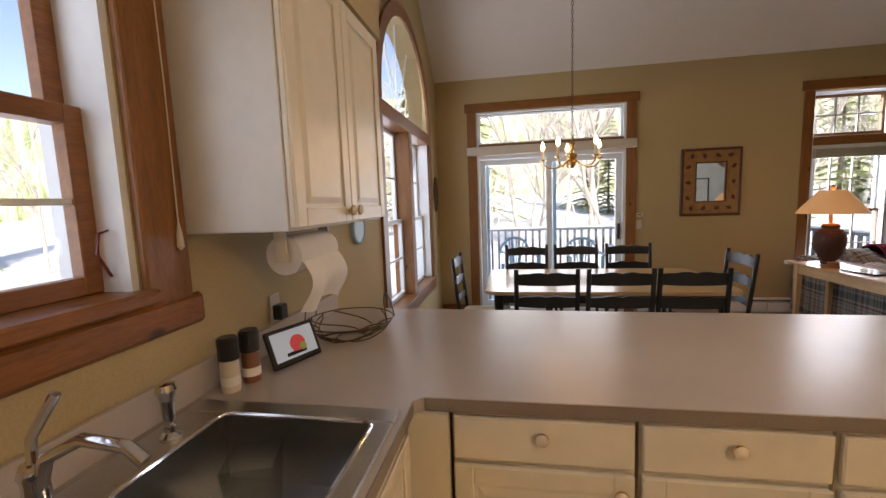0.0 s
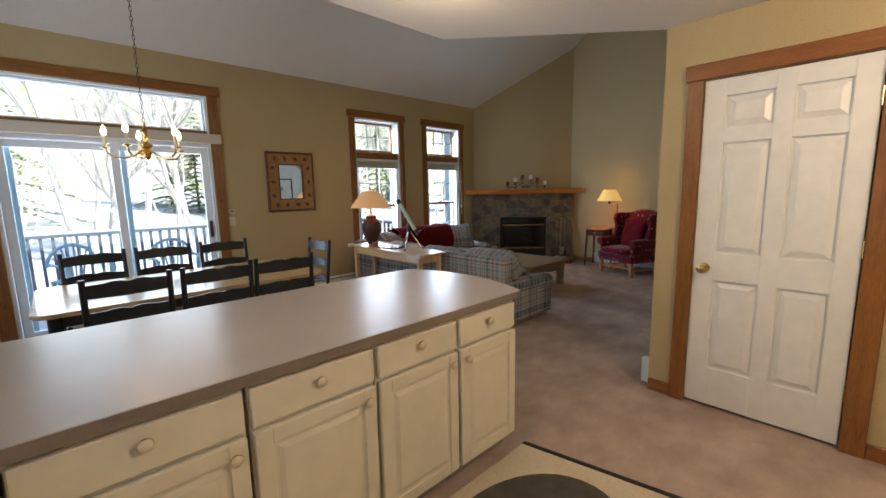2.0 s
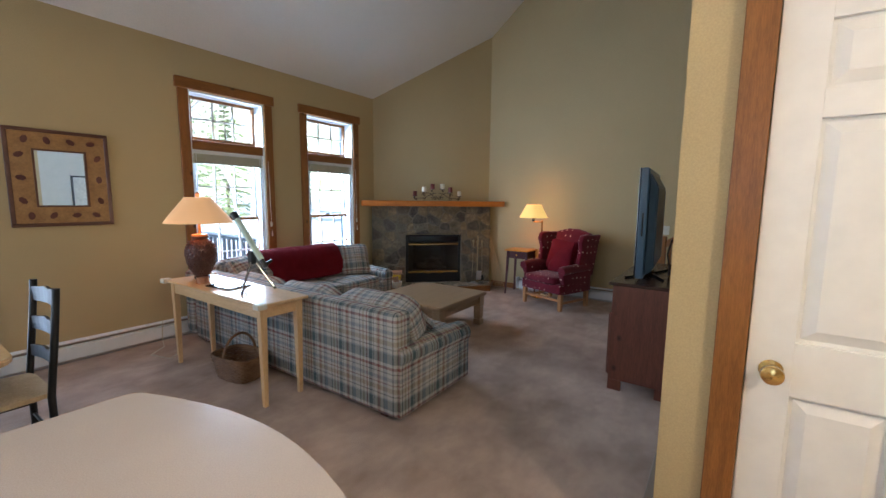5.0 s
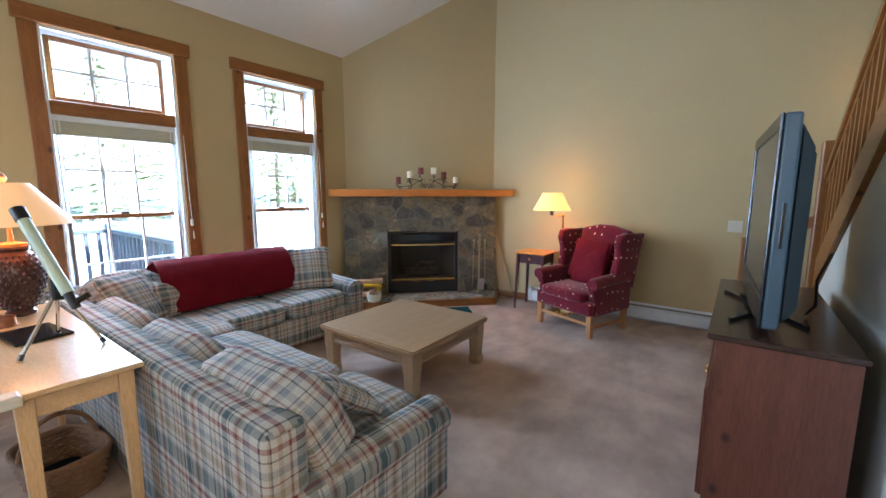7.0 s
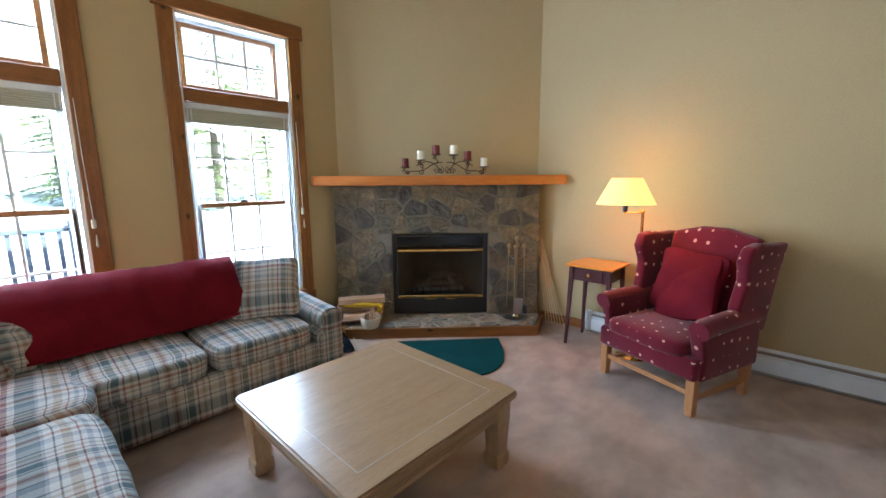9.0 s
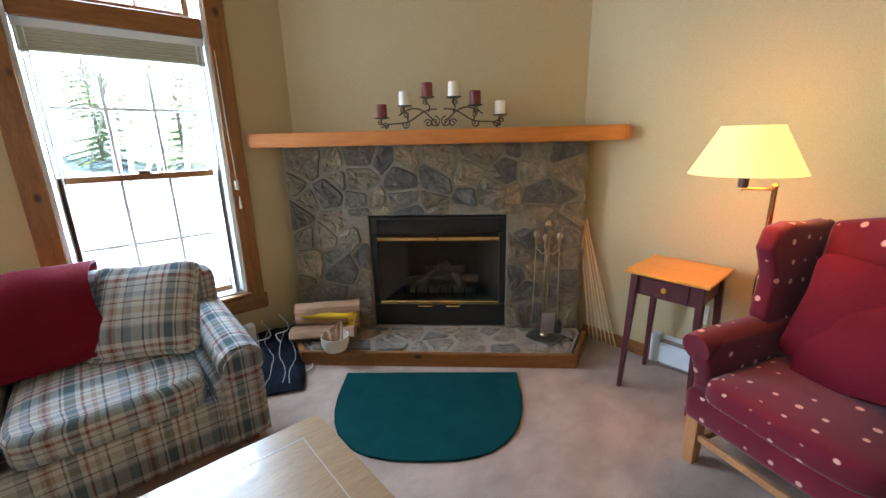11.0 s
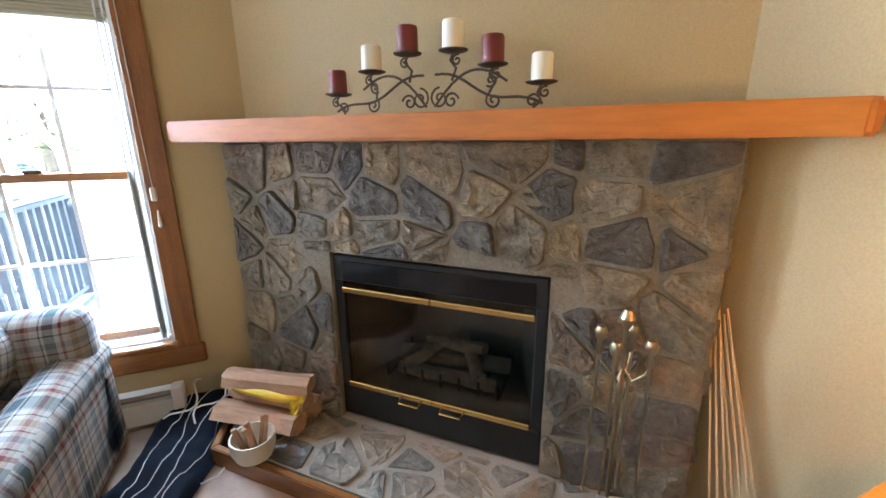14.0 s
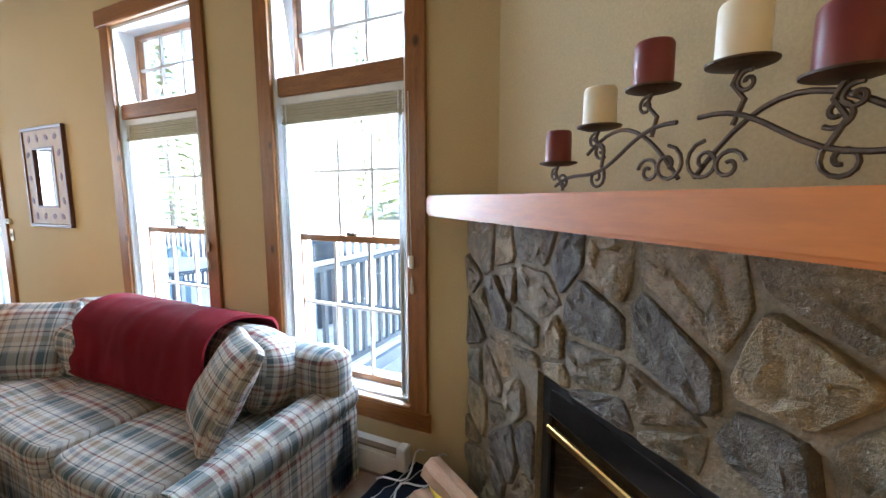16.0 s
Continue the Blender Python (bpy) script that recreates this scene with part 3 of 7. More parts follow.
bm = bmesh.new()
for a, b in ((SOUTH - 0.2, RIDGE), (RIDGE, NORTH + 0.2)):
    prism([(EAST, a), (EAST + 0.2, a), (EAST + 0.2, b), (EAST, b)], 0, roof, bm)
structure("wall_east", bm, "wall", "tall olive-tan painted wall")
structure("wall_south", box(WEST - 0.2, EAST + 0.2, SOUTH - 0.2, SOUTH, 0, roof(0, 0)), "wall")
CORNER_A, CORNER_B = Vector((6.05, 5.35)), Vector((7.42, 4.02))
CORNER_OUT = Vector((0.70, 0.715)) * 0.07
FIRE_SPAN, FIRE_TOP = (0.2593, 0.7402), 0.884
bm = bmesh.new()
for a, b, z0, z1 in ((0, FIRE_SPAN[0], 0, roof), (FIRE_SPAN[1], 1, 0, roof), (*FIRE_SPAN, FIRE_TOP, roof)):
    p, q = CORNER_A.lerp(CORNER_B, a), CORNER_A.lerp(CORNER_B, b)
    prism([tuple(p), tuple(q), tuple(q + CORNER_OUT), tuple(p + CORNER_OUT)], z0, z1, bm)
structure("wall_chimney", bm, "wall", "olive-tan wall set across the corner")
structure("ceiling", prism([(WEST - 0.2, RIDGE), (EAST + 0.2, RIDGE), (EAST + 0.2, NORTH + 0.2), (WEST - 0.2, NORTH + 0.2)], roof, lambda x, y: roof(x, y) + 0.15), "ceiling", "steep white vaulted ceiling")
structure("ceiling_ridge", box(WEST - 0.2, EAST + 0.2, SOUTH - 0.2, RIDGE, roof(0, 0), roof(0, 0) + 0.15), "ceiling")
LOFT = [(WEST, SOUTH), (3.05, SOUTH), (3.05, 0.85), (2.95, 0.87), (1.97, 1.925), (WEST, 1.925)]
structure("ceiling_kitchen", prism(LOFT, FLAT, FLAT + 0.28), "ceiling", "flat white kitchen ceiling under the loft")
bm = bmesh.new()
prism([(WEST, 1.80), (1.90, 1.80), (1.95, 1.915), (WEST, 1.915)], FLAT + 0.28, FLAT + 1.25, bm)
prism([(2.93, 0.75), (2.93, 0.86), (1.95, 1.915), (1.90, 1.80)], FLAT + 0.28, FLAT + 1.25, bm)
structure("wall_loft", bm, "wall")

# the closet door wall and the wall beside the stairs
DY0, DY1, DZ = -0.115, 0.642, 2.06
bm = bmesh.new()
box(2.93, 3.05, DY1, 0.87, 0, FLAT, bm=bm)
box(2.93, 3.05, SOUTH, DY0, 0, FLAT, bm=bm)
box(2.93, 3.05, DY0, DY1, DZ, FLAT, bm=bm)
structure("wall_closet", bm, "wall", "olive-tan painted wall with a door")


def stair_line(x):
    return 0.67 + 0.72 * (6.45 - x)


structure("wall_stairs", prism([(3.05, 0.76), (6.45, 0.76), (6.45, 0.87), (3.05, 0.87)], 0, lambda x, y: min(stair_line(x), FLAT + 0.6)), "pale_wall", "pale grey-white painted wall below the stairs")
structure("wall_stairwell", box(3.05, EAST, -0.24, -0.12, 0, FLAT + 2.2), "wall")


def trim(name, bm, mat, label="knotty stained pine trim"):
    return structure(name, bm, mat, label)


# ---- windows of the north wall ----
def sash(parent, name, x0, x1, z0, z1, y, cols, rows, rail=0.045, mat="vinyl_white"):
    bm = bmesh.new()
    box(x0, x0 + rail, y, y + 0.04, z0, z1, 0.003, bm)
    box(x1 - rail, x1, y, y + 0.04, z0, z1, 0.003, bm)
    box(x0 + rail, x1 - rail, y, y + 0.04, z0, z0 + rail, 0.003, bm)
    box(x0 + rail, x1 - rail, y, y + 0.04, z1 - rail, z1, 0.003, bm)
    frame_part = part(name, bm, mat, parent)
    pane = part("pane", box(x0 + rail - 0.004, x1 - rail + 0.004, y + 0.017, y + 0.022, z0 + rail - 0.004, z1 - rail + 0.004), "glass", frame_part)
    pane.visible_shadow = False
    bm = bmesh.new()
    for i in range(1, cols):
        x = x0 + rail + (x1 - x0 - 2 * rail) * i / cols
        box(x - 0.008, x + 0.008, y + 0.010, y + 0.029, z0 + rail, z1 - rail, bm=bm)
    for i in range(1, rows):
        z = z0 + rail + (z1 - z0 - 2 * rail) * i / rows
        box(x0 + rail, x1 - rail, y + 0.009, y + 0.030, z - 0.008, z + 0.008, bm=bm)
    if cols * rows > 1:
        part("grille", bm, "grille", frame_part)
    return frame_part


def tall_window(name, w, label):
    root = structure(name, box(w[0], w[0] + 0.018, Y0 + 0.004, Y1 + 0.02, WB, WT, bm=box(w[1] - 0.018, w[1], Y0 + 0.004, Y1 + 0.02, WB, WT)), "vinyl_white", label)
    x0, x1 = w[0] + 0.018, w[1] - 0.018
    part("head_jamb", box(x0, x1, Y0 + 0.004, Y1 + 0.02, WT - 0.018, WT), "vinyl_white", root)
    part("window_sill", box(x0, x1, Y0 + 0.004, Y1 + 0.04, WB, WB + 0.03, 0.004), "vinyl_white", root)
    part("window_stool", box(w[0] - 0.02, w[1] + 0.02, Y0 - 0.045, Y0 + 0.003, WB - 0.006, WB + 0.018, 0.006), "pine_x", root, "stained pine stool")
    part("mid_rail", box(x0, x1, Y0 + 0.01, Y1, 1.945, 2.045, 0.006), "pine_x", root, "stained pine rail between the panes")
    sash(root, "upper_sash", x0 + 0.03, x1 - 0.03, 2.055, WT - 0.03, Y0 + 0.115, 3, 2, 0.032, "pine_x")
    sash(root, "top_sash", x0 + 0.025, x1 - 0.025, 1.18, 1.94, Y0 + 0.135, 3, 2, 0.035)
    sash(root, "bottom_sash", x0 + 0.015, x1 - 0.015, WB + 0.03, 1.215, Y0 + 0.09, 3, 2, 0.035, "pine_x")
    part("sash_lock", box((x0 + x1) / 2 - 0.03, (x0 + x1) / 2 + 0.03, Y0 + 0.09, Y0 + 0.12, 1.215, 1.232, 0.005), "iron", root)
    for dx in (0.006, 0.03):
        part("side_track", box(x1 - 0.015 - dx, x1 - 0.009 - dx, Y0 + 0.02, Y0 + 0.088, WB + 0.03, 1.94), "vinyl_white", root)
        part("side_track", box(x0 + 0.009 + dx, x0 + 0.015 + dx, Y0 + 0.02, Y0 + 0.088, WB + 0.03, 1.94), "vinyl_white", root)
    t = 0.10
    bm = box(w[0] - t, w[0], Y0 - 0.020, Y0 + 0.002, 0.29, WT, 0.003)
    box(w[1], w[1] + t, Y0 - 0.020, Y0 + 0.002, 0.29, WT, 0.003, bm)
    part("side_trim", bm, "pine", root, "knotty stained pine casing")
    part("head_trim", box(w[0] - t - 0.025, w[1] + t + 0.025, Y0 - 0.032, Y0 + 0.002, WT + 0.001, WT + 0.11, 0.006), "pine_x", root, "knotty stained pine head casing")
    apron = box(w[0] - t - 0.02, w[1] + t + 0.02, Y0 - 0.024, Y0 - 0.001, 0.285, 0.392, 0.010)
    part("apron", apron, "pine_x", root, "knotty stained pine apron")
    # folded blind under the rail
    blind = thing("window_blind", "folded olive-grey pleated blind drawn up to the window rail", "blind", (x0, Y0 + 0.02, 1.80), group="blinds of the tall windows")
    wd = x1 - x0
    part("headrail", box(0.004, wd - 0.004, 0, 0.05, 0.105, 0.143, 0.004), "vinyl_white", blind)
    bm = bmesh.new()
    for i in range(6):
        box(0.006, wd - 0.006, 0.004 + 0.003 * (i % 2), 0.046 + 0.003 * (i % 2), 0.022 + i * 0.0138, 0.034 + i * 0.0138, 0.003, bm)
    part("pleats", bm, "blind", blind)
    part("bottom_rail", box(0.006, wd - 0.006, 0, 0.05, 0.0, 0.020, 0.005), "blind", blind)
    cord = thing("blind_cord", "thin white blind cord with a small tassel wound on a cleat", "cord", (w[1] + 0.02, Y0 - 0.026, 1.0), group="blind cords")
    part("cord", tube([(0, 0.0, 0.88), (0.004, -0.004, 0.4), (0.012, -0.006, 0.1)], 0.0022, 5), "rope", cord)
    part("cleat", box(-0.004, 0.022, -0.012, 0.004, 0.09, 0.15, 0.006), "plastic", cord)
    part("tassel", lathe([(0.003, -0.06), (0.009, -0.05), (0.006, -0.01), (0.002, 0.02)], 8, m=Matrix.Translation((0.014, -0.008, 0.03))), "plastic", cord)
    return root


tall_window("window_1", W1, "tall double-hung window with a transom and knotty pine casing")
tall_window("window_2", W2, "tall double-hung window with a transom and knotty pine casing")

# ---- sliding door ----
root = structure("door_1", box(SL[0], SL[0] + 0.03, Y0 + 0.004, Y1 + 0.02, 0, SLT, bm=box(SL[1] - 0.03, SL[1], Y0 + 0.004, Y1 + 0.02, 0, SLT)), "vinyl_white", "white sliding glass door under a wide transom pane")
sx0, sx1 = SL[0] + 0.03, SL[1] - 0.03
part("threshold", box(sx0, sx1, Y0 + 0.004, Y1 + 0.04, 0, 0.04, 0.004), "vinyl_white", root)
part("head_jamb", box(sx0, sx1, Y0 + 0.004, Y1 + 0.02, SLT - 0.02, SLT), "vinyl_white", root)
part("door_head", box(sx0, sx1, Y0 + 0.004, Y1 + 0.02, 1.99, 2.06), "vinyl_white", root)
part("mid_rail", box(sx0, sx1, Y0 - 0.018, Y0 + 0.10, 2.065, 2.17, 0.006), "pine_x", root, "stained pine rail")
sash(root, "transom", sx0, sx1, 2.172, SLT - 0.022, Y0 + 0.06, 1, 1, 0.02)
xm = 0.50
sash(root, "fixed_panel", sx0, xm + 0.04, 0.045, 1.985, Y0 + 0.13, 1, 1, 0.07)
p = sash(root, "sliding_panel", xm - 0.04, sx1, 0.045, 1.985, Y0 + 0.06, 1, 1, 0.07)
part("door_handle", box(sx1 - 0.052, sx1 - 0.022, Y0 + 0.025, Y0 + 0.058, 0.92, 1.12, 0.008), "black", p, "black pull handle")
# two added strips; their blue paints the reflection on the sliding panel's edges
part("screen_stile", box(xm + 0.05, xm + 0.10, Y0 + 0.185, Y0 + 0.205, 0.05, 1.98, 0.003), "garden_chair", root, "added pale blue strip for the reflection along the door panel's edge")
part("screen_stile", box(sx0 + 0.07, sx0 + 0.11, Y0 + 0.185, Y0 + 0.205, 0.05, 1.98, 0.003), "garden_chair", root, "added pale blue strip for the reflection along the door panel's edge")
bm = box(SL[0] - 0.115, SL[0], Y0 - 0.022, Y0 + 0.002, 0, SLT, 0.003)
box(SL[1], SL[1] + 0.115, Y0 - 0.022, Y0 + 0.002, 0, SLT, 0.003, bm)
part("side_trim", bm, "pine", root, "knotty stained pine casing")
part("head_trim", box(SL[0] - 0.14, SL[1] + 0.14, Y0 - 0.034, Y0 + 0.002, SLT + 0.001, SLT + 0.11, 0.006), "pine_x", root, "knotty stained pine head casing")
blind = thing("vertical_blind_headrail", "long cream blind headrail across the head of the sliding door", "blind", (0.485, Y0 - 0.036, 2.025))
part("valance", box(-1.01, 1.01, -0.085, 0.0, 0.0, 0.105, 0.006), "valance", blind)

# ---- arched window in the west wall ----
root = structure("window_3", box(X0 - 0.02, X1 - 0.004, AW[0], AW[0] + 0.02, AB, AT, bm=box(X0 - 0.02, X1 - 0.004, AW[1] - 0.02, AW[1], AB, AT)), "vinyl_white", "pair of double-hung windows under a half-round pane in pine casing")


def side_sash(parent, name, y0, y1, z0, z1, x, cols, rows, rail=0.035, mat="vinyl_white"):
    bm = bmesh.new()
    box(x - 0.04, x, y0, y0 + rail, z0, z1, 0.003, bm)
    box(x - 0.04, x, y1 - rail, y1, z0, z1, 0.003, bm)
    box(x - 0.04, x, y0 + rail, y1 - rail, z0, z0 + rail, 0.003, bm)
    box(x - 0.04, x, y0 + rail, y1 - rail, z1 - rail, z1, 0.003, bm)
    fr = part(name, bm, mat, parent)
    pane = part("pane", box(x - 0.022, x - 0.018, y0 + rail - 0.004, y1 - rail + 0.004, z0 + rail - 0.004, z1 - rail + 0.004), "glass", fr)
    pane.visible_shadow = False
    bm = bmesh.new()
    for i in range(1, cols):
        y = y0 + rail + (y1 - y0 - 2 * rail) * i / cols
        box(x - 0.029, x - 0.010, y - 0.008, y + 0.008, z0 + rail, z1 - rail, bm=bm)
    for i in range(1, rows):
        z = z0 + rail + (z1 - z0 - 2 * rail) * i / rows
        box(x - 0.030, x - 0.009, y0 + rail, y1 - rail, z - 0.008, z + 0.008, bm=bm)
    if cols * rows > 1:
        part("grille", bm, "vinyl_white", fr)


ym = AC
part("mullion", box(X0 + 0.02, X1 + 0.012, ym - 0.06, ym + 0.06, AB, AT, 0.004), "pine", root, "stained pine mullion")
for y0, y1 in ((AW[0] + 0.02, ym - 0.06), (ym + 0.06, AW[1] - 0.02)):
    side_sash(root, "top_sash", y0, y1, 1.27, AT, X1 - 0.13, 1, 2)
    side_sash(root, "bottom_sash", y0, y1, AB + 0.02, 1.31, X1 - 0.085, 1, 2)
part("window_sill", box(X0, X1 + 0.05, AW[0] - 0.02, AW[1] + 0.02, AB - 0.02, AB + 0.019, 0.006), "pine_y", root, "stained pine stool")
part("mid_rail", box(X0 + 0.02, X1 + 0.022, AW[0] - 0.10, AW[1] + 0.10, AT, ARCH, 0.006), "pine_y", root, "stained pine rail")
bm = bmesh.new()
for i in range(24):
    a0, a1 = math.pi * i / 24, math.pi * (i + 1) / 24
    seg = bmesh.new()
    vs = []
    for x in (X1 + 0.001, X1 + 0.024):
        for r, a in ((AR, a0), (AR + 0.11, a0), (AR + 0.11, a1), (AR, a1)):
            vs.append(seg.verts.new((x, AC - r * math.cos(a), ARCH + 0.001 + r * math.sin(a))))
    for f in ((0, 1, 2, 3), (4, 7, 6, 5), (0, 4, 5, 1), (1, 5, 6, 2), (2, 6, 7, 3), (3, 7, 4, 0)):
        seg.faces.new([vs[k] for k in f])
    bmesh.ops.recalc_face_normals(seg, faces=seg.faces[:])
    join(bm, seg)
part("arch_trim", bm, "pine_y", root, "curved stained pine casing")
bm = bmesh.new()
vs = [bm.verts.new((X1 - 0.10, AC - AR * math.cos(math.pi * i / 24), ARCH + AR * math.sin(math.pi * i / 24))) for i in range(25)]
bm.faces.new(vs)
arch_pane = part("pane", bm, "glass", root)
arch_pane.visible_shadow = False
bm = bmesh.new()
for a in (60, 90, 120):
    c, s = math.cos(radians(a)), math.sin(radians(a))
    tube([(X1 - 0.095, AC, ARCH + 0.02), (X1 - 0.095, AC + c * AR, ARCH + s * AR)], 0.008, 4, bm)
part("grille", bm, "vinyl_white", root)
bm = box(X1 + 0.001, X1 + 0.022, AW[0] - 0.11, AW[0], AB - 0.12, AT, 0.003)
box(X1 + 0.001, X1 + 0.022, AW[1], AW[1] + 0.11, AB - 0.12, AT, 0.003, bm)
part("side_trim", bm, "pine", root, "knotty stained pine casing")
part("apron", box(X1 + 0.001, X1 + 0.026, AW[0] - 0.12, AW[1] + 0.12, AB - 0.13, AB - 0.022, 0.008), "pine_y", root, "stained pine apron")

# ---- kitchen window ----
root = structure("window_4", box(X0 - 0.02, X1 - 0.004, KW[0], KW[0] + 0.02, KB, KT, bm=box(X0 - 0.02, X1 - 0.004, KW[1] - 0.02, KW[1], KB, KT)), "vinyl_white", "kitchen double-hung window in stained pine casing")
side_sash(root, "top_sash", KW[0] + 0.02, KW[1] - 0.02, 1.68, KT, X1 - 0.13, 3, 1, 0.045, "pine_y")
side_sash(root, "bottom_sash", KW[0] + 0.02, KW[1] - 0.02, KB + 0.02, 1.72, X1 - 0.085, 4, 2, 0.045, "pine_y")
part("window_sill", box(X0, X1 + 0.05, KW[0] - 0.02, KW[1] + 0.02, KB - 0.02, KB + 0.019, 0.008), "pine_y", root, "stained pine stool")
bm = box(X1 + 0.001, X1 + 0.024, KW[0] - 0.13, KW[0], KB - 0.11, KT, 0.004)
box(X1 + 0.001, X1 + 0.024, KW[1], KW[1] + 0.145, KB - 0.11, KT, 0.004, bm)
part("side_trim", bm, "pine", root, "knotty stained pine casing")
part("head_trim", box(X1 + 0.001, X1 + 0.034, KW[0] - 0.16, KW[1] + 0.16, KT + 0.001, KT + 0.12, 0.006), "pine_y", root, "stained pine head casing")
part("apron", box(X1 + 0.001, X1 + 0.030, KW[0] - 0.15, KW[1] + 0.185, KB - 0.115, KB - 0.022, 0.03), "pine_y", root, "knotty stained pine apron")

cleat = thing("blind_cord", "short white blind cord hanging on the kitchen window casing", "cord", (X1 + 0.030, 1.04, 1.40), 90)
part("tassel", lathe([(0.003, -0.05), (0.010, -0.04), (0.007, 0.0), (0.002, 0.03)], 8), "plastic", cleat)
part("cord", tube([(0, 0, 0.03), (0.004, 0.0, 0.4), (0.0, 0.0, 0.72)], 0.002, 5), "rope", cleat)
ribbon = thing("red_ribbon", "small red ribbon loop tied to the window latch", "ribbon", (X1 - 0.055, 0.905, 1.30), 90)
part("loop", tube([(0.0, 0, 0.0), (-0.03, 0, 0.06), (-0.02, 0, 0.11), (0.015, 0, 0.12), (0.03, 0, 0.08), (0.01, 0, 0.0), (0.02, 0, -0.05)], 0.004, 6), "wax_red", ribbon)

# ---- closet door ----
root = structure("door_2", box(2.948, 2.962, DY0 + 0.006, DY1 - 0.004, 0.02, DZ - 0.006), "door_white", "white six-panel door, shut, in stained pine casing")
ya, yb = DY0 + 0.006, DY1 - 0.004
cols, rows = ((0.524, 0.296), (0.213, -0.010)), ((0.265, 0.845), (1.015, 1.685), (1.765, 1.955))
for y0, y1 in ((0.524, yb), (0.213, 0.296), (ya, -0.010)):
    part("stile", box(2.930, 2.9478, y0, y1, 0.02, DZ - 0.006, 0.001), "door_white", root)
for a, b in cols:
    for z0, z1 in ((0.02, 0.265), (0.845, 1.015), (1.685, 1.765), (1.955, DZ - 0.006)):
        part("rail", box(2.9303, 2.9478, b, a, z0, z1, 0.001), "door_white", root)
    for z0, z1 in rows:
        field = box(2.932, 2.9478, b + 0.012, a - 0.012, z0 + 0.012, z1 - 0.012)
        for v in field.verts:
            if v.co.x < 2.94:
                v.co.y += 0.032 if v.co.y < (a + b) / 2 else -0.032
                v.co.z += 0.032 if v.co.z < (z0 + z1) / 2 else -0.032
        part("door_panel", field, "door_white", root)
knob = part("door_knob", lathe([(0.030, 0.0), (0.032, 0.004), (0.014, 0.010), (0.011, 0.030), (0.024, 0.038), (0.031, 0.050), (0.029, 0.063), (0.012, 0.070), (0.0, 0.071)], 20), "brass", root, "polished brass knob", True)
knob.matrix_local = pose(2.9298, 0.575, 0.92, 0, -90, 0)
for z in (0.28, 1.05, 1.80):
    part("hinge", lathe([(0.006, 0), (0.006, 0.09)], 8, m=Matrix.Translation((2.926, DY0 + 0.002, z))), "brass", root, "brass hinge")
bm = box(2.906, 2.9285, DY1, DY1 + 0.085, 0, DZ, 0.003)
box(2.906, 2.9285, DY0 - 0.10, DY0, 0, DZ, 0.003, bm)
part("side_trim", bm, "pine", root, "knotty stained pine casing")
part("head_trim", box(2.898, 2.9285, DY0 - 0.12, DY1 + 0.10, DZ + 0.001, DZ + 0.095, 0.006), "pine_y", root, "stained pine head casing")
bm = box(2.915, 2.9285, DY1 + 0.085, 0.868, 0, 0.085, 0.003)
box(WEST + 0.002, SL[0] - 0.117, NORTH - 0.016, NORTH - 0.001, 0, 0.085, 0.003, bm)
box(EAST - 0.016, EAST - 0.001, 3.46, 3.93, 0, 0.085, 0.003, bm)
box(EAST - 0.016, EAST - 0.001, 1.36, 1.39, 0, 0.085, 0.003, bm)
box(2.915, 2.9285, SOUTH, DY0 - 0.101, 0, 0.085, 0.003, bm)
structure("baseboard", bm, "pine_y", "stained pine baseboard")


# ---- baseboard heaters ----
def heater(length, place, turn, label):
    """Lies along its own x, its back on the wall at y 0, its face to -y."""
    h = thing("baseboard_heater", label, "heater", place, turn, "baseboard heaters")
    prof = [(0.0, 0.035), (-0.055, 0.035), (-0.058, 0.130), (-0.030, 0.185), (0.0, 0.195)]
    part("cover", prism([(0.05, -0.052), (length - 0.05, -0.052), (length - 0.05, -0.003), (0.05, -0.003)], 0.035, lambda x, y: 0.135 if y < -0.03 else 0.190), "vinyl_white", h)
    # solid strip, its dark colour stands for the shade inside the slot
    part("damper", box(0.05, length - 0.05, -0.058, -0.020, 0.158, 0.170, 0.003), "counter_edge", h, "dark strip standing for the shaded slot under the top")
    part("front_panel", box(0.05, length - 0.05, -0.060, -0.053, 0.030, 0.140, 0.002), "vinyl_white", h)
    for x in (0.0, length - 0.05):
        part("end_cap", box(x, x + 0.05, -0.066, -0.002, 0.020, 0.200, 0.006), "vinyl_white", h)
    part("fin_pack", box(0.06, length - 0.06, -0.048, -0.008, 0.004, 0.034), "steel", h, "dull grey fins")
    return h


heater(4.06, (1.56, NORTH, 0), 0, "long white baseboard heater under the windows")
heater(2.06, (EAST, 3.45, 0), -90, "white baseboard heater behind the armchair")
heater(1.45, (4.42, 0.87, 0), 180, "white baseboard heater beside the cabinet")


# ---- fireplace ----
DIAG = pose(0, 0, 0, 0, 0, -45)
S0, S1, D = 0.462, 2.395, 7.934
F0, F1, FB, FT = 0.990, 1.908, 0.09, 0.884
ZT = 1.335


def in_corner(ob):
    ob.matrix_world = DIAG
    return ob


fireplace = in_corner(thing("fireplace", "corner fireplace faced with grey-brown field stone", "fireplace"))
mortar_blocks = [box(S0, F0, D + 0.015, 8.10, 0.0, ZT), box(F1, S1, D + 0.015, 8.10, 0.0, ZT), box(F0, F1, D + 0.015, 8.10, FT, ZT)]
for bm in mortar_blocks:
    part("mortar", bm, "mortar", fireplace, "sandy mortar between the stones")
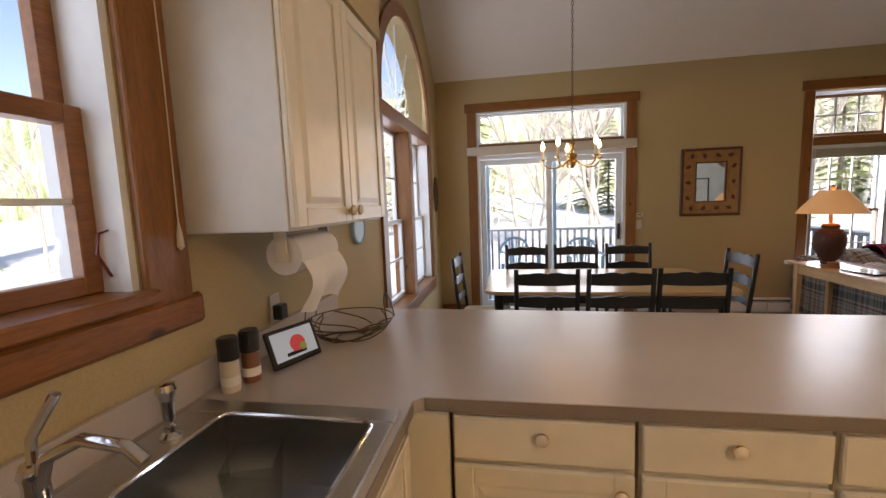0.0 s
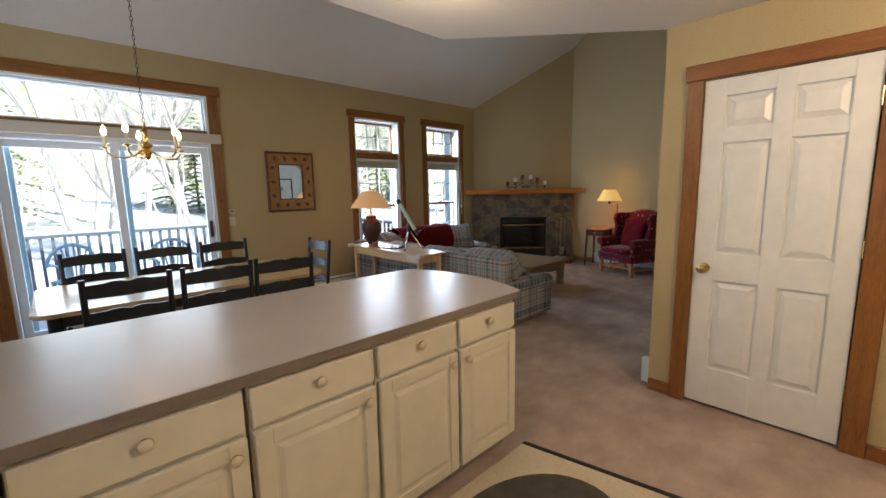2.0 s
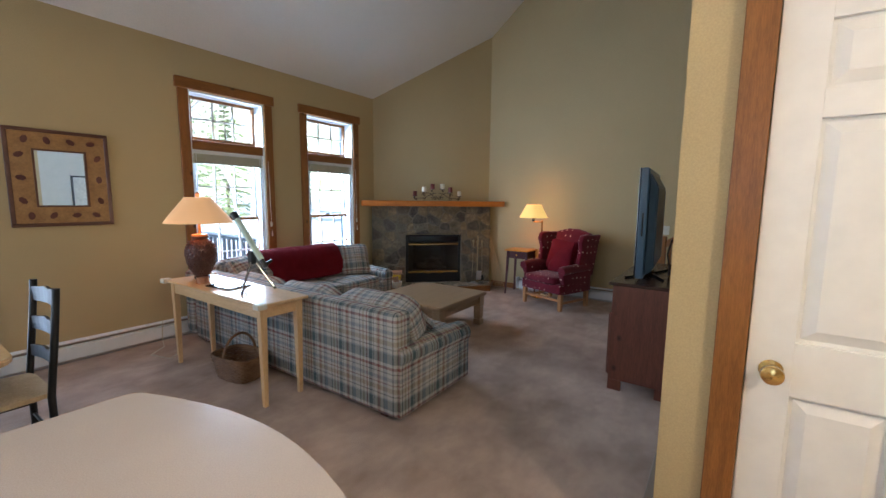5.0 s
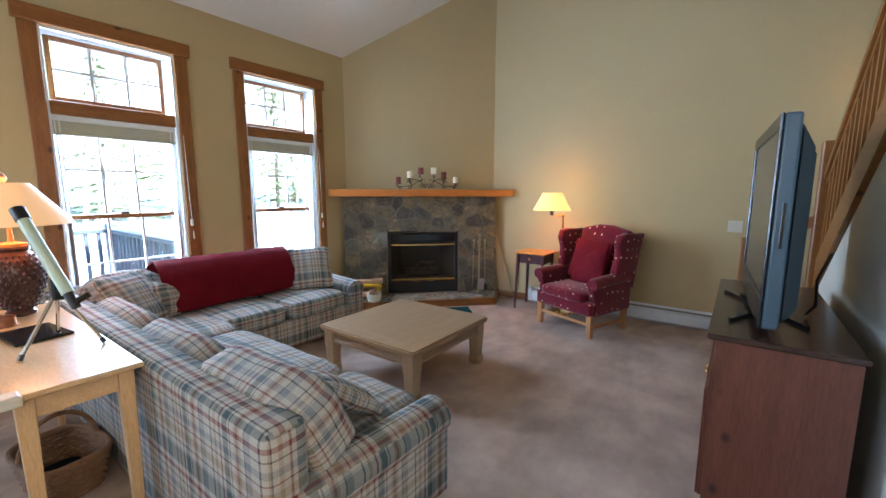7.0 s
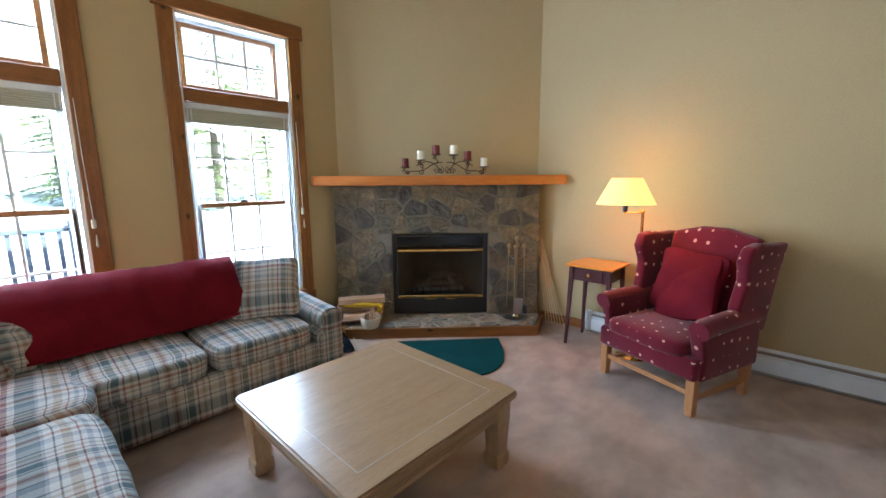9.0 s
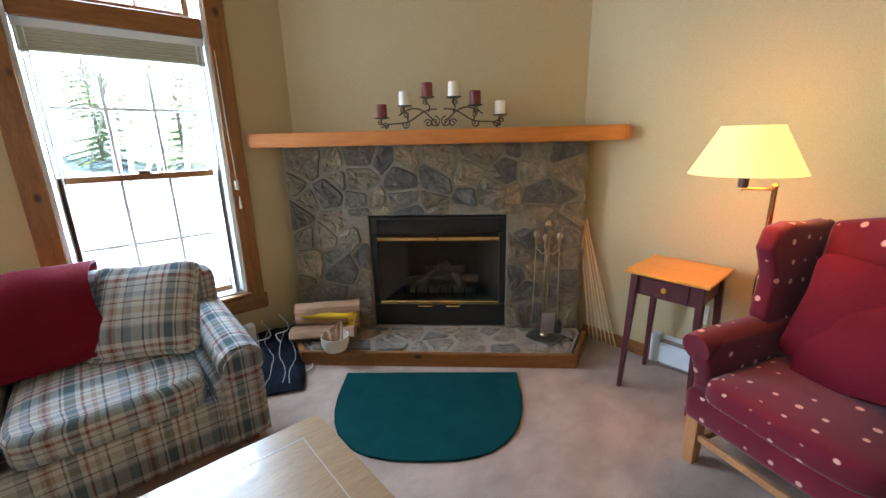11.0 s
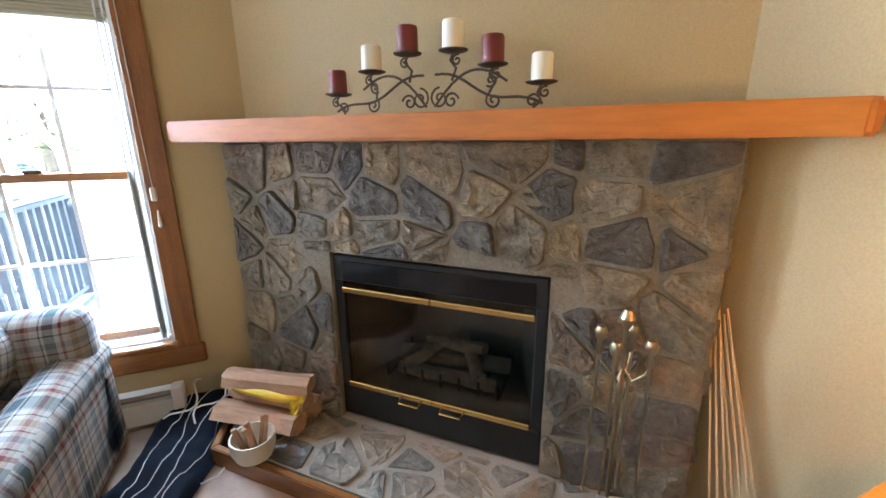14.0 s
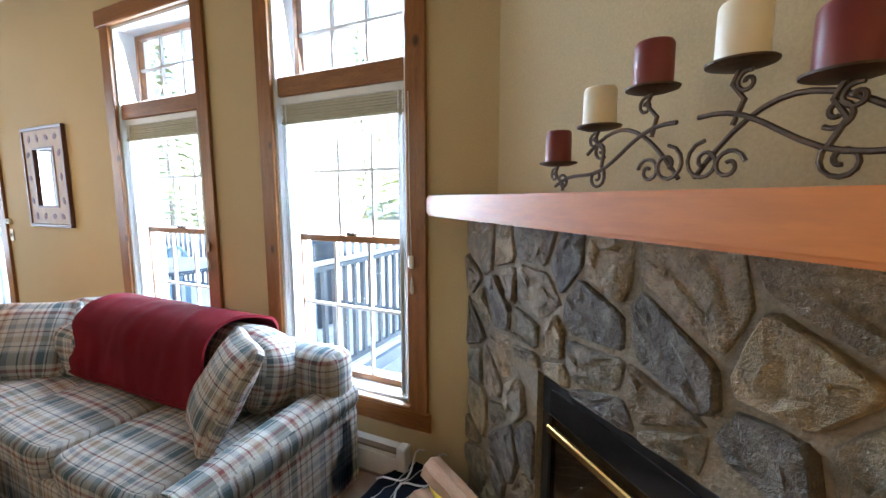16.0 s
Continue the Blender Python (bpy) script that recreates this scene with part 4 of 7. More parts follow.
# the firebox behind the glass: five panels, a grate and imitation logs
for nm, bm in (("back_panel", box(F0 + 0.16, F1 - 0.16, 8.43, 8.45, FB, 0.80)), ("firebox_floor", box(F0 + 0.01, F1 - 0.01, D + 0.06, 8.45, FB, FB + 0.15)), ("firebox_roof", box(F0 + 0.01, F1 - 0.01, D + 0.06, 8.45, 0.78, 0.80)),
               ("side_panel", prism([(F0 + 0.005, D + 0.06), (F0 + 0.025, D + 0.06), (F0 + 0.175, 8.43), (F0 + 0.155, 8.43)], FB, 0.80)), ("side_panel", prism([(F1 - 0.005, D + 0.06), (F1 - 0.155, 8.43), (F1 - 0.175, 8.43), (F1 - 0.025, D + 0.06)], FB, 0.80))):
    part(nm, bm, "firebox", fireplace, "grey sooty firebox panel")
for k, (x0, y0, z0, x1, y1, z1, r) in enumerate(((1.19, 8.20, 0.33, 1.72, 8.24, 0.34, 0.045), (1.23, 8.10, 0.315, 1.68, 8.12, 0.30, 0.036), (1.27, 8.08, 0.34, 1.46, 8.26, 0.45, 0.030), (1.62, 8.09, 0.34, 1.47, 8.27, 0.46, 0.030), (1.33, 8.21, 0.42, 1.62, 8.17, 0.44, 0.034))):
    pts = [(x0 + (x1 - x0) * t / 6, y0 + (y1 - y0) * t / 6 + 0.006 * math.sin(t * 2.1 + k), z0 + (z1 - z0) * t / 6 + 0.005 * math.sin(t * 1.7 + k)) for t in range(7)]
    part("gas_log", tube(pts, r, 9, None, r * 0.8), "gas_log", fireplace, "grey-brown imitation log behind the glass", True)
for k in range(7):
    x = 1.19 + 0.087 * k
    part("grate_bar", tube([(x, 8.05, 0.345), (x, 8.055, 0.285), (x, 8.29, 0.285), (x, 8.30, 0.36)], 0.007, 6), "black", fireplace, "black iron grate bar")
for nm, a in (("insert_hood", (F0 + 0.004, F1 - 0.004, D + 0.03, D + 0.06, 0.755, 0.874, 0.006)), ("insert_base", (F0 + 0.004, F1 - 0.004, D + 0.03, D + 0.06, 0.092, 0.25, 0.006)), ("insert_side", (F0 + 0.004, F0 + 0.045, D + 0.032, D + 0.06, 0.25, 0.755, 0.004)), ("insert_side", (F1 - 0.045, F1 - 0.004, D + 0.032, D + 0.06, 0.25, 0.755, 0.004))):
    part(nm, box(*a), "black", fireplace, "black painted metal")
for i, (a, b) in enumerate(((F0 + 0.047, 1.449), (1.451, F1 - 0.047))):
    door = part("fire_door", box(a, b, D + 0.038, D + 0.043, 0.25, 0.755), "fireglass", fireplace, "smoked glass fire door")
    part("top_bar", box(a, b, D + 0.018, D + 0.036, 0.706, 0.732, 0.004), "brass", door, "brass bar")
    part("bottom_bar", box(a, b, D + 0.018, D + 0.036, 0.250, 0.276, 0.004), "brass", door, "brass bar")
    hx = 1.45 + (-1, 1)[i] * 0.095
    part("door_handle", tube([(hx - 0.05, D + 0.018, 0.262), (hx - 0.045, D - 0.012, 0.250), (hx + 0.045, D - 0.012, 0.250), (hx + 0.05, D + 0.018, 0.262)], 0.005, 8), "brass", door, "brass handle")
part("louvre", box(F0 + 0.05, F1 - 0.05, D + 0.024, D + 0.03, 0.765, 0.850, 0.003), "black_gloss", fireplace)

mantel = in_corner(thing("mantel_shelf", "thick orange-stained wooden mantel shelf above the stone", "mantel"))
bm = prism([(0.322, 7.80), (2.572, 7.80), (2.61, 7.835), (2.60, 7.87), (2.42, 8.10), (0.46, 8.10), (0.305, 7.868), (0.297, 7.83)], ZT + 0.002, 1.422, None, 0.010)
part("shelf", bm, "mantel", mantel)

hearth = in_corner(thing("hearth", "low hearth of slate pieces in grey mortar with a wooden edge", "hearth"))
HP = [(0.62, 7.575), (2.30, 7.575), (2.43, 7.89), (2.40, 7.930), (0.44, 7.930), (0.46, 7.80)]
part("mortar_bed", prism([(0.65, 7.60), (2.28, 7.60), (2.40, 7.88), (2.39, 8.07), (0.47, 8.07), (0.48, 7.80)], 0.0, 0.078), "mortar_grey", hearth, "grey mortar bed")
part("edge_board", prism([(0.60, 7.555), (2.31, 7.555), (2.29, 7.585), (0.62, 7.585)], 0, 0.090, None, 0.004), "pine_x", hearth, "orange-stained edge board")
part("edge_board", prism([(2.31, 7.555), (2.452, 7.885), (2.425, 7.90), (2.29, 7.585)], 0, 0.090, None, 0.004), "pine_x", hearth, "orange-stained edge board")
part("edge_board", prism([(0.60, 7.555), (0.62, 7.585), (0.46, 7.83), (0.435, 7.815)], 0, 0.090, None, 0.004), "pine_x", hearth, "orange-stained edge board")


# ---- peninsula and sink counter ----
def cab_front(parent, x0, x1, z0, z1, knob_at=None, raised=True, name="door"):
    """A front on the -y face at y 0 of its cabinet."""
    fr = part(name, box(x0, x1, -0.020, 0.0, z0, z1, 0.004), "cream", parent)
    if raised:
        i = 0.055
        for nm, a in (("stile", (x0, x0 + i, z0, z1)), ("stile", (x1 - i, x1, z0, z1)), ("rail", (x0 + i, x1 - i, z0, z0 + i)), ("rail", (x0 + i, x1 - i, z1 - i, z1))):
            part(nm, box(a[0], a[1], -0.0275, -0.0203, a[2], a[3], 0.003), "cream", fr)
        field = box(x0 + i + 0.012, x1 - i - 0.012, -0.027, -0.0202, z0 + i + 0.012, z1 - i - 0.012)
        for v in field.verts:
            if v.co.y < -0.025:
                v.co.x += 0.020 if v.co.x < (x0 + x1) / 2 else -0.020
                v.co.z += 0.020 if v.co.z < (z0 + z1) / 2 else -0.020
        part("panel", field, "cream", fr)
    if knob_at:
        k = part("knob", lathe([(0.007, 0), (0.007, 0.012), (0.017, 0.016), (0.018, 0.022), (0.012, 0.028), (0, 0.030)], 16), "knob", fr, "round cream knob with a bronze ring", True)
        k.matrix_local = pose(knob_at[0], -0.027 if raised else -0.019, knob_at[1], 90, 0, 0)
        k2 = part("knob_ring", lathe([(0.0185, 0.014), (0.0195, 0.018), (0.0185, 0.022), (0.016, 0.018)], 16), "brass", fr, "bronze ring")
        k2.matrix_local = pose(knob_at[0], -0.027 if raised else -0.019, knob_at[1], 90, 0, 0)
    return fr


knobs = [0.094, 0.585, 1.034, 1.477]
spans = [(-0.16, 0.345), (0.353, 0.812), (0.820, 1.262), (1.270, 1.698)]
for i, ((a, b), kx) in enumerate(zip(spans, knobs)):
    c = thing("base_cabinet", "cream base cabinet with a drawer over a raised-panel door", "cabinet", (0, 1.150, 0), group="base cabinets of the peninsula")
    part("body", box(a + 0.001, b - 0.001, 0.002, 0.60, 0.10, 0.858), "cream", c)
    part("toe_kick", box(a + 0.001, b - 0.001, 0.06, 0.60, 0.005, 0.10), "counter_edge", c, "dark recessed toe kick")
    cab_front(c, a + 0.006, b - 0.006, 0.715, 0.845, (kx, 0.798), False, "drawer")
    cab_front(c, a + 0.006, b - 0.006, 0.115, 0.700, ((b - 0.045) if i != 3 else (a + 0.045), 0.652), True, "door")
c = thing("peninsula_back_panel", "plain cream panel on the dining side of the peninsula", "panel", (0, 1.76, 0))
part("board", box(WEST + 0.005, 1.70, 0, 0.02, 0.005, 0.858), "cream", c)

counter = thing("worktop", "pinkish-grey laminate worktop, rounded at its free end", "worktop")
outline = [(WEST + 0.004, SOUTH + 0.9), (-0.265, SOUTH + 0.9), (-0.265, 0.2), (-0.265, 1.100), (-0.235, 1.128), (1.735, 1.128)]
for i in range(13):
    k = i / 12
    yy = 1.145 + (2.03 - 1.145) * k
    outline.append((1.752 + 0.145 * math.sin(math.pi * (0.12 + 0.80 * k)) ** 1.0 - 0.053, yy))
outline += [(1.70, 2.045), (WEST + 0.004, 2.10)]
SK = (-0.86, -0.30, 0.22, 1.02)


def counter_slab(z0, z1, mat, name, grow):
    """The worktop's outline as three pieces round the sink's hole."""
    g = grow
    out = [prism([(x + (g if x > 1.7 else 0), y) for x, y in outline if y > 1.12] + [(WEST + 0.004, 1.04)] + [(-0.265 + g, 1.04)] + [(-0.265 + g, 1.100)], z0, z1)]
    for a in ((WEST + 0.004, SK[0], SK[2], 1.04), (SK[1], -0.265 + g, SK[2], 1.04), (SK[0], SK[1], SK[3], 1.04), (WEST + 0.004, -0.265 + g, SOUTH + 0.9, SK[2])):
        out.append(box(*a, z0, z1))
    return out


for bm in counter_slab(0.860, 0.900, "counter", "top", 0):
    part("top", bm, ["counter"], counter)
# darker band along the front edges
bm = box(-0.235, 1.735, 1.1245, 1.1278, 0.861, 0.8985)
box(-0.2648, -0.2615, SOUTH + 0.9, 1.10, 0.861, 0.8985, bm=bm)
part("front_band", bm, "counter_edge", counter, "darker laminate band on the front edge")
part("backsplash", box(WEST + 0.003, WEST + 0.022, SOUTH + 0.9, 2.05, 0.901, 1.0, 0.003), "counter", counter)

sinkcab = thing("sink_cabinet", "cream base cabinet under the sink", "cabinet", (-0.285, 1.11, 0), 90)
part("body", box(-3.2, -0.01, 0.022, 0.62, 0.10, 0.70), "cream", sinkcab)
part("face_frame", box(-3.2, -0.01, 0.001, 0.022, 0.10, 0.855), "cream", sinkcab)
part("corner_filler", box(0.0, 0.04, -0.118, 0.0, 0.10, 0.858), "cream", sinkcab)
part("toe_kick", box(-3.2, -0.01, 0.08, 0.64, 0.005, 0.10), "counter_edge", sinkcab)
for i in range(5):
    cab_front(sinkcab, -0.62 - 0.55 * i, -0.08 - 0.55 * i, 0.115, 0.845, (-0.13 - 0.55 * i, 0.62), True, "door")

sink = thing("kitchen_sink", "double stainless steel sink set into the worktop", "sink", (-0.58, 0.62, 0.9))
sx, sy = 0.28, 0.40
bm = bmesh.new()
for a in ((-sx - 0.02, sx + 0.02, sy - 0.05, sy + 0.02), (-sx - 0.02, sx + 0.02, -sy - 0.02, -sy + 0.03), (-sx - 0.02, -sx + 0.10, -sy + 0.03, sy - 0.05), (sx - 0.03, sx + 0.02, -sy + 0.03, sy - 0.05), (-sx + 0.10, sx - 0.03, -0.03, 0.01)):
    box(*a, 0.001, 0.010, 0.004, bm)
part("rim", bm, "steel", sink)
for y0, y1 in ((0.01, sy - 0.05), (-sy + 0.03, -0.03)):
    bm = bmesh.new()
    x0, x1 = -sx + 0.10, sx - 0.03
    rings = []
    for g, z in ((0.004, 0.006), (0.004, -0.184), (0.0, 0.006), (0.0, -0.18)):
        rings.append([bm.verts.new(q) for q in ((x0 - g, y0 - g, z), (x1 + g, y0 - g, z), (x1 + g, y1 + g, z), (x0 - g, y1 + g, z))])
    for p, q in ((rings[0], rings[1]), (rings[2], rings[0]), (rings[3], rings[2])):
        for k in range(4):
            bm.faces.new((p[k], q[k], q[(k + 1) % 4], p[(k + 1) % 4]))
    bm.faces.new(rings[1][::-1])
    bm.faces.new(rings[3])
    bmesh.ops.recalc_face_normals(bm, faces=bm.faces[:])
    basin = part("basin", bm, "steel", sink)
    bead = [(x1 - 0.03, y1), (x0 + 0.03, y1), (x0 + 0.009, y1 - 0.009), (x0, y1 - 0.03), (x0, y0 + 0.03), (x0 + 0.009, y0 + 0.009), (x0 + 0.03, y0), (x1 - 0.03, y0), (x1 - 0.009, y0 + 0.009), (x1, y0 + 0.03), (x1, y1 - 0.03), (x1 - 0.009, y1 - 0.009), (x1 - 0.03, y1)]
    part("rolled_lip", tube([(p, q, 0.009) for p, q in bead], 0.006, 6), "chrome", basin, "bright rolled lip", True)
    part("drain", lathe([(0.045, 0), (0.045, 0.003), (0.02, 0.002), (0, 0.002)], 20, m=Matrix.Translation(((x0 + x1) / 2, (y0 + y1) / 2, -0.180))), "chrome", basin)

# upper cabinet and what hangs by it
upper = thing("wall_cabinet", "cream wall cabinet with two raised-panel doors over the worktop", "cabinet", (-0.592, 0, 1.39), 90)
part("body", box(1.085, 1.885, 0.0, 0.335, 0, 0.81, 0.003), "cream_side", upper, "laminate side, coloured paler and cooler for the window light")
cab_front(upper, 1.09, 1.482, 0.01, 0.80, (1.452, 0.05), True, "door")
cab_front(upper, 1.488, 1.88, 0.01, 0.80, (1.518, 0.05), True, "door")
structure("soffit", box(WEST + 0.001, -0.56, 1.075, 1.924, 2.205, FLAT - 0.001), "wall", "painted soffit above the cabinet")

roll = thing("paper_towel_roll", "white paper towel roll hanging below the wall cabinet", "paper towel", (-0.72, 1.40, 1.30), 90)
part("roll", lathe([(0.02, -0.14), (0.065, -0.14), (0.066, 0.0), (0.065, 0.14), (0.02, 0.14)], 24, m=pose(0, 0, 0, 0, 90, 0)), "paper", roll, "", True)
bm = bmesh.new()
grid = [[bm.verts.new((-0.14 + 0.28 * i / 8 + 0.03 * (j / 8) * math.sin(i), -0.066 - 0.03 * math.sin(j * 0.5) - 0.01 * math.sin(i * 1.3) * j / 8, -0.02 - 0.17 * j / 8 - 0.02 * math.sin(i * 0.9) * j / 8)) for j in range(9)] for i in range(9)]
for i in range(8):
    for j in range(8):
        bm.faces.new((grid[i][j], grid[i + 1][j], grid[i + 1][j + 1], grid[i][j + 1]))
part("loose_sheet", bm, "paper", roll, "crumpled hanging sheet", True)
for x in (-0.155, 0.155):
    part("bracket", box(x - 0.005, x + 0.005, -0.02, 0.02, -0.02, 0.098), "plastic", roll)


def grinder(place, label, kind_):
    g = thing("spice_grinder", label, "spice jar", place, 0, "spice grinders by the sink")
    part("jar", lathe([(0.026, 0), (0.028, 0.01), (0.028, 0.09), (0.020, 0.10)], 18), kind_, g, "", True)
    part("paper_label", lathe([(0.0285, 0.022), (0.0285, 0.05)], 18), "paper", g, "pale paper label")
    part("lid", lathe([(0.021, 0.10), (0.030, 0.102), (0.031, 0.165), (0.026, 0.172), (0, 0.172)], 18), "black", g, "black ribbed lid")


grinder((-0.845, 1.115, 0.9), "salt grinder with a black lid on the worktop", "bowl")
grinder((-0.825, 1.19, 0.9), "glass spice grinder with a black lid beside its twin", "spice")

display = thing("smart_display", "small black tablet display showing a red and green fruit", "display", (-0.745, 1.345, 0.9), 68)
tilt = pose(0, 0, 0.003, -22, 0, 0)
b = box(-0.105, 0.105, -0.006, 0.006, 0, 0.135, 0.005)
b.transform(tilt)
body = part("body", b, "black", display)
scr = box(-0.088, 0.088, -0.0075, -0.0062, 0.020, 0.122)
scr.transform(tilt)
part("screen", scr, "screen_sky", body, "lit pale blue screen")
fr = lathe([(0.0, 0.0), (0.032, 0.0), (0.031, 0.001), (0, 0.001)], 24, m=tilt @ pose(0.012, -0.0077, 0.066, 90, 0, 0))
part("fruit_picture", fr, "screen_red", body, "red fruit on the screen")
fr = lathe([(0.0, 0.0), (0.015, 0.0), (0.014, 0.001), (0, 0.001)], 20, m=tilt @ pose(0.030, -0.0087, 0.050, 90, 0, 0))
part("fruit_picture", fr, "screen_green", body, "green side of the fruit")
b = box(-0.05, 0.05, 0.004, 0.055, 0, 0.05, 0.01)
part("stand", b, "black", display)

basket = thing("wire_basket", "round fruit basket of loose bronze wire on the worktop", "basket", (-0.66, 1.62, 0.903))
for k in range(14):
    a = 2 * math.pi * k / 14
    pts = []
    for i in range(9):
        t = i / 8
        r = 0.06 + 0.12 * t ** 0.8
        aa = a + 0.9 * math.sin(t * 3 + k)
        pts.append((r * math.cos(aa), r * math.sin(aa), 0.004 + 0.075 * t ** 2))
    part("side_wire", tube(pts, 0.003, 5), "wire", basket)
part("rim", tube([(0.182 * math.cos(2 * math.pi * k / 30), 0.182 * math.sin(2 * math.pi * k / 30), 0.080) for k in range(31)], 0.003, 6), "wire", basket)
part("base_ring", tube([(0.06 * math.cos(2 * math.pi * k / 20), 0.06 * math.sin(2 * math.pi * k / 20), 0.003) for k in range(21)], 0.003, 6), "wire", basket)
for s in (-1, 1):
    part("handle", tube([(s * (0.18 - 0.02 * math.sin(math.pi * k / 10)), 0.05 * math.cos(math.pi * k / 10), 0.08 + 0.11 * math.sin(math.pi * k / 10)) for k in range(11)], 0.0026, 6), "wire", basket)

clock = thing("wall_plate", "round blue-grey wall dial", "clock", (WEST + 0.002, 2.42, 1.32), 90)
part("rim", lathe([(0.10, 0), (0.10, 0.02), (0.09, 0.026), (0.085, 0.02)], 28, m=pose(0, 0, 0, 90, 0, 0)), "garden_chair", clock)
part("face", lathe([(0.0, 0.018), (0.086, 0.018)], 28, m=pose(0, 0, 0, 90, 0, 0)), "siding", clock)
plate = thing("wall_plaque", "dark oval plaque on the wall by the arched window", "plaque", (WEST + 0.002, 5.10, 1.56), 90)
part("disc", lathe([(0.16, 0), (0.165, 0.012), (0.15, 0.022), (0.0, 0.026)], 28, m=pose(0, 0, 0, 90, 0, 0) @ Matrix.Diagonal((0.62, 1.35, 1, 1))), "iron", plate)
sock = thing("wall_outlet", "cream outlet with a black plug adapter", "outlet", (WEST + 0.002, 1.50, 1.06), 90)
part("plate", box(-0.035, 0.035, -0.006, 0, -0.055, 0.055, 0.003), "plastic", sock)
part("adapter", box(-0.025, 0.025, -0.045, -0.006, -0.045, 0.015, 0.005), "black", sock, "black plug adapter")

faucet = thing("faucet", "chrome kitchen faucet with a lever behind the sink", "faucet", (-0.815, 0.575, 0.908))
part("body", lathe([(0.030, 0), (0.030, 0.012), (0.020, 0.03), (0.020, 0.09), (0.024, 0.10), (0.018, 0.12)], 18), "chrome", faucet, "", True)
part("spout", tube([(0.0, 0, 0.05), (0.03, 0, 0.13), (0.10, 0.01, 0.165), (0.18, 0.02, 0.15), (0.21, 0.02, 0.125)], 0.012, 10), "chrome", faucet, "", True)
part("lever", tube([(0, 0, 0.115), (-0.01, 0.01, 0.16), (0.03, 0.03, 0.235)], 0.009, 8), "chrome", faucet, "", True)
spray = thing("sink_sprayer", "chrome hand sprayer beside the faucet", "sprayer", (-0.805, 0.845, 0.908))
part("holder", lathe([(0.024, 0), (0.024, 0.01), (0.013, 0.02), (0.012, 0.035)], 16), "chrome", spray)
part("head", lathe([(0.011, 0.035), (0.014, 0.05), (0.016, 0.10), (0.024, 0.125), (0.020, 0.14), (0, 0.142)], 16), "chrome", spray)
tub = thing("plastic_tub", "clear square plastic tub standing in the sink", "tub", (-0.60, 0.86, 0.72), 20)
bm = bmesh.new()
for a in ((-0.06, -0.057, -0.06, 0.06), (0.057, 0.06, -0.06, 0.06), (-0.057, 0.057, -0.06, -0.057), (-0.057, 0.057, 0.057, 0.06)):
    box(*a, 0.003, 0.15, bm=bm)
box(-0.06, 0.06, -0.06, 0.06, 0, 0.003, bm=bm)
for v in bm.verts:
    k = 0.78 + 0.22 * v.co.z / 0.15
    v.co.x, v.co.y = v.co.x * k, v.co.y * k
part("tub", bm, "clear", tub)
single("sponge", box(-0.05, 0.05, -0.03, 0.03, 0, 0.025, 0.008), "sponge", "yellow sponge in the sink", "sponge", (-0.50, 0.70, 0.721), 20)
rug = single("kitchen_rug", prism([(0.50 * math.cos(2 * math.pi * k / 40), 0.36 * math.sin(2 * math.pi * k / 40)) for k in range(40)], 0, 0.012, None, 0.004), "dark_rug", "oval dark braided rug on the kitchen floor", "rug", (1.22, 0.68, 0.0045))

# ceiling lamp of the kitchen, outside the view but for its rim
lamp = thing("ceiling_lamp", "flush round ceiling lamp, lit", "ceiling lamp", (1.38, 1.28, FLAT))
part("ring", lathe([(0.15, -0.03), (0.155, -0.01), (0.15, 0.0), (0.0, 0.0)], 28), "brass", lamp)
part("diffuser", lathe([(0.0, -0.085), (0.06, -0.08), (0.11, -0.06), (0.14, -0.03), (0.0, -0.029)], 28), "diffuser", lamp, "glowing glass diffuser", True).visible_shadow = False
bulb("kitchen_lamp", (1.38, 1.28, FLAT - 0.24), 5.5, (1.0, 0.72, 0.44), 0.10)
# unseen second lamp, added behind the camera to brighten the closet door
lamp = thing("ceiling_lamp", "flush round ceiling lamp, lit", "ceiling lamp", (1.75, -0.95, FLAT))
part("ring", lathe([(0.15, -0.03), (0.155, -0.01), (0.15, 0.0), (0.0, 0.0)], 28), "brass", lamp)
part("diffuser", lathe([(0.0, -0.085), (0.06, -0.08), (0.11, -0.06), (0.14, -0.03), (0.0, -0.029)], 28), "diffuser", lamp, "glowing glass diffuser", True).visible_shadow = False
bulb("kitchen_lamp", (1.75, -0.95, FLAT - 0.24), 30, (1.0, 0.74, 0.48), 0.10)

# ---- dining set ----
table = thing("dining_table", "maple dining table with rounded corners and black legs", "dining table", (0.73, 3.68, 0))
tx, ty = 0.93, 0.53
pts = []
for cx, cy, a0 in ((tx - 0.1, ty - 0.1, 0), (-tx + 0.1, ty - 0.1, 90), (-tx + 0.1, -ty + 0.1, 180), (tx - 0.1, -ty + 0.1, 270)):
    for k in range(6):
        a = radians(a0 + 18 * k)
        pts.append((cx + 0.1 * math.cos(a), cy + 0.1 * math.sin(a)))
part("tabletop", prism(pts, 0.722, 0.75, None, 0.006), "table", table)
bm = bmesh.new()
for y in (-ty + 0.09, ty - 0.11):
    box(-tx + 0.14, tx - 0.14, y, y + 0.02, 0.64, 0.722, bm=bm)
for x in (-tx + 0.10, tx - 0.12):
    box(x, x + 0.02, -ty + 0.12, ty - 0.12, 0.64, 0.722, bm=bm)
part("apron", bm, "black", table)
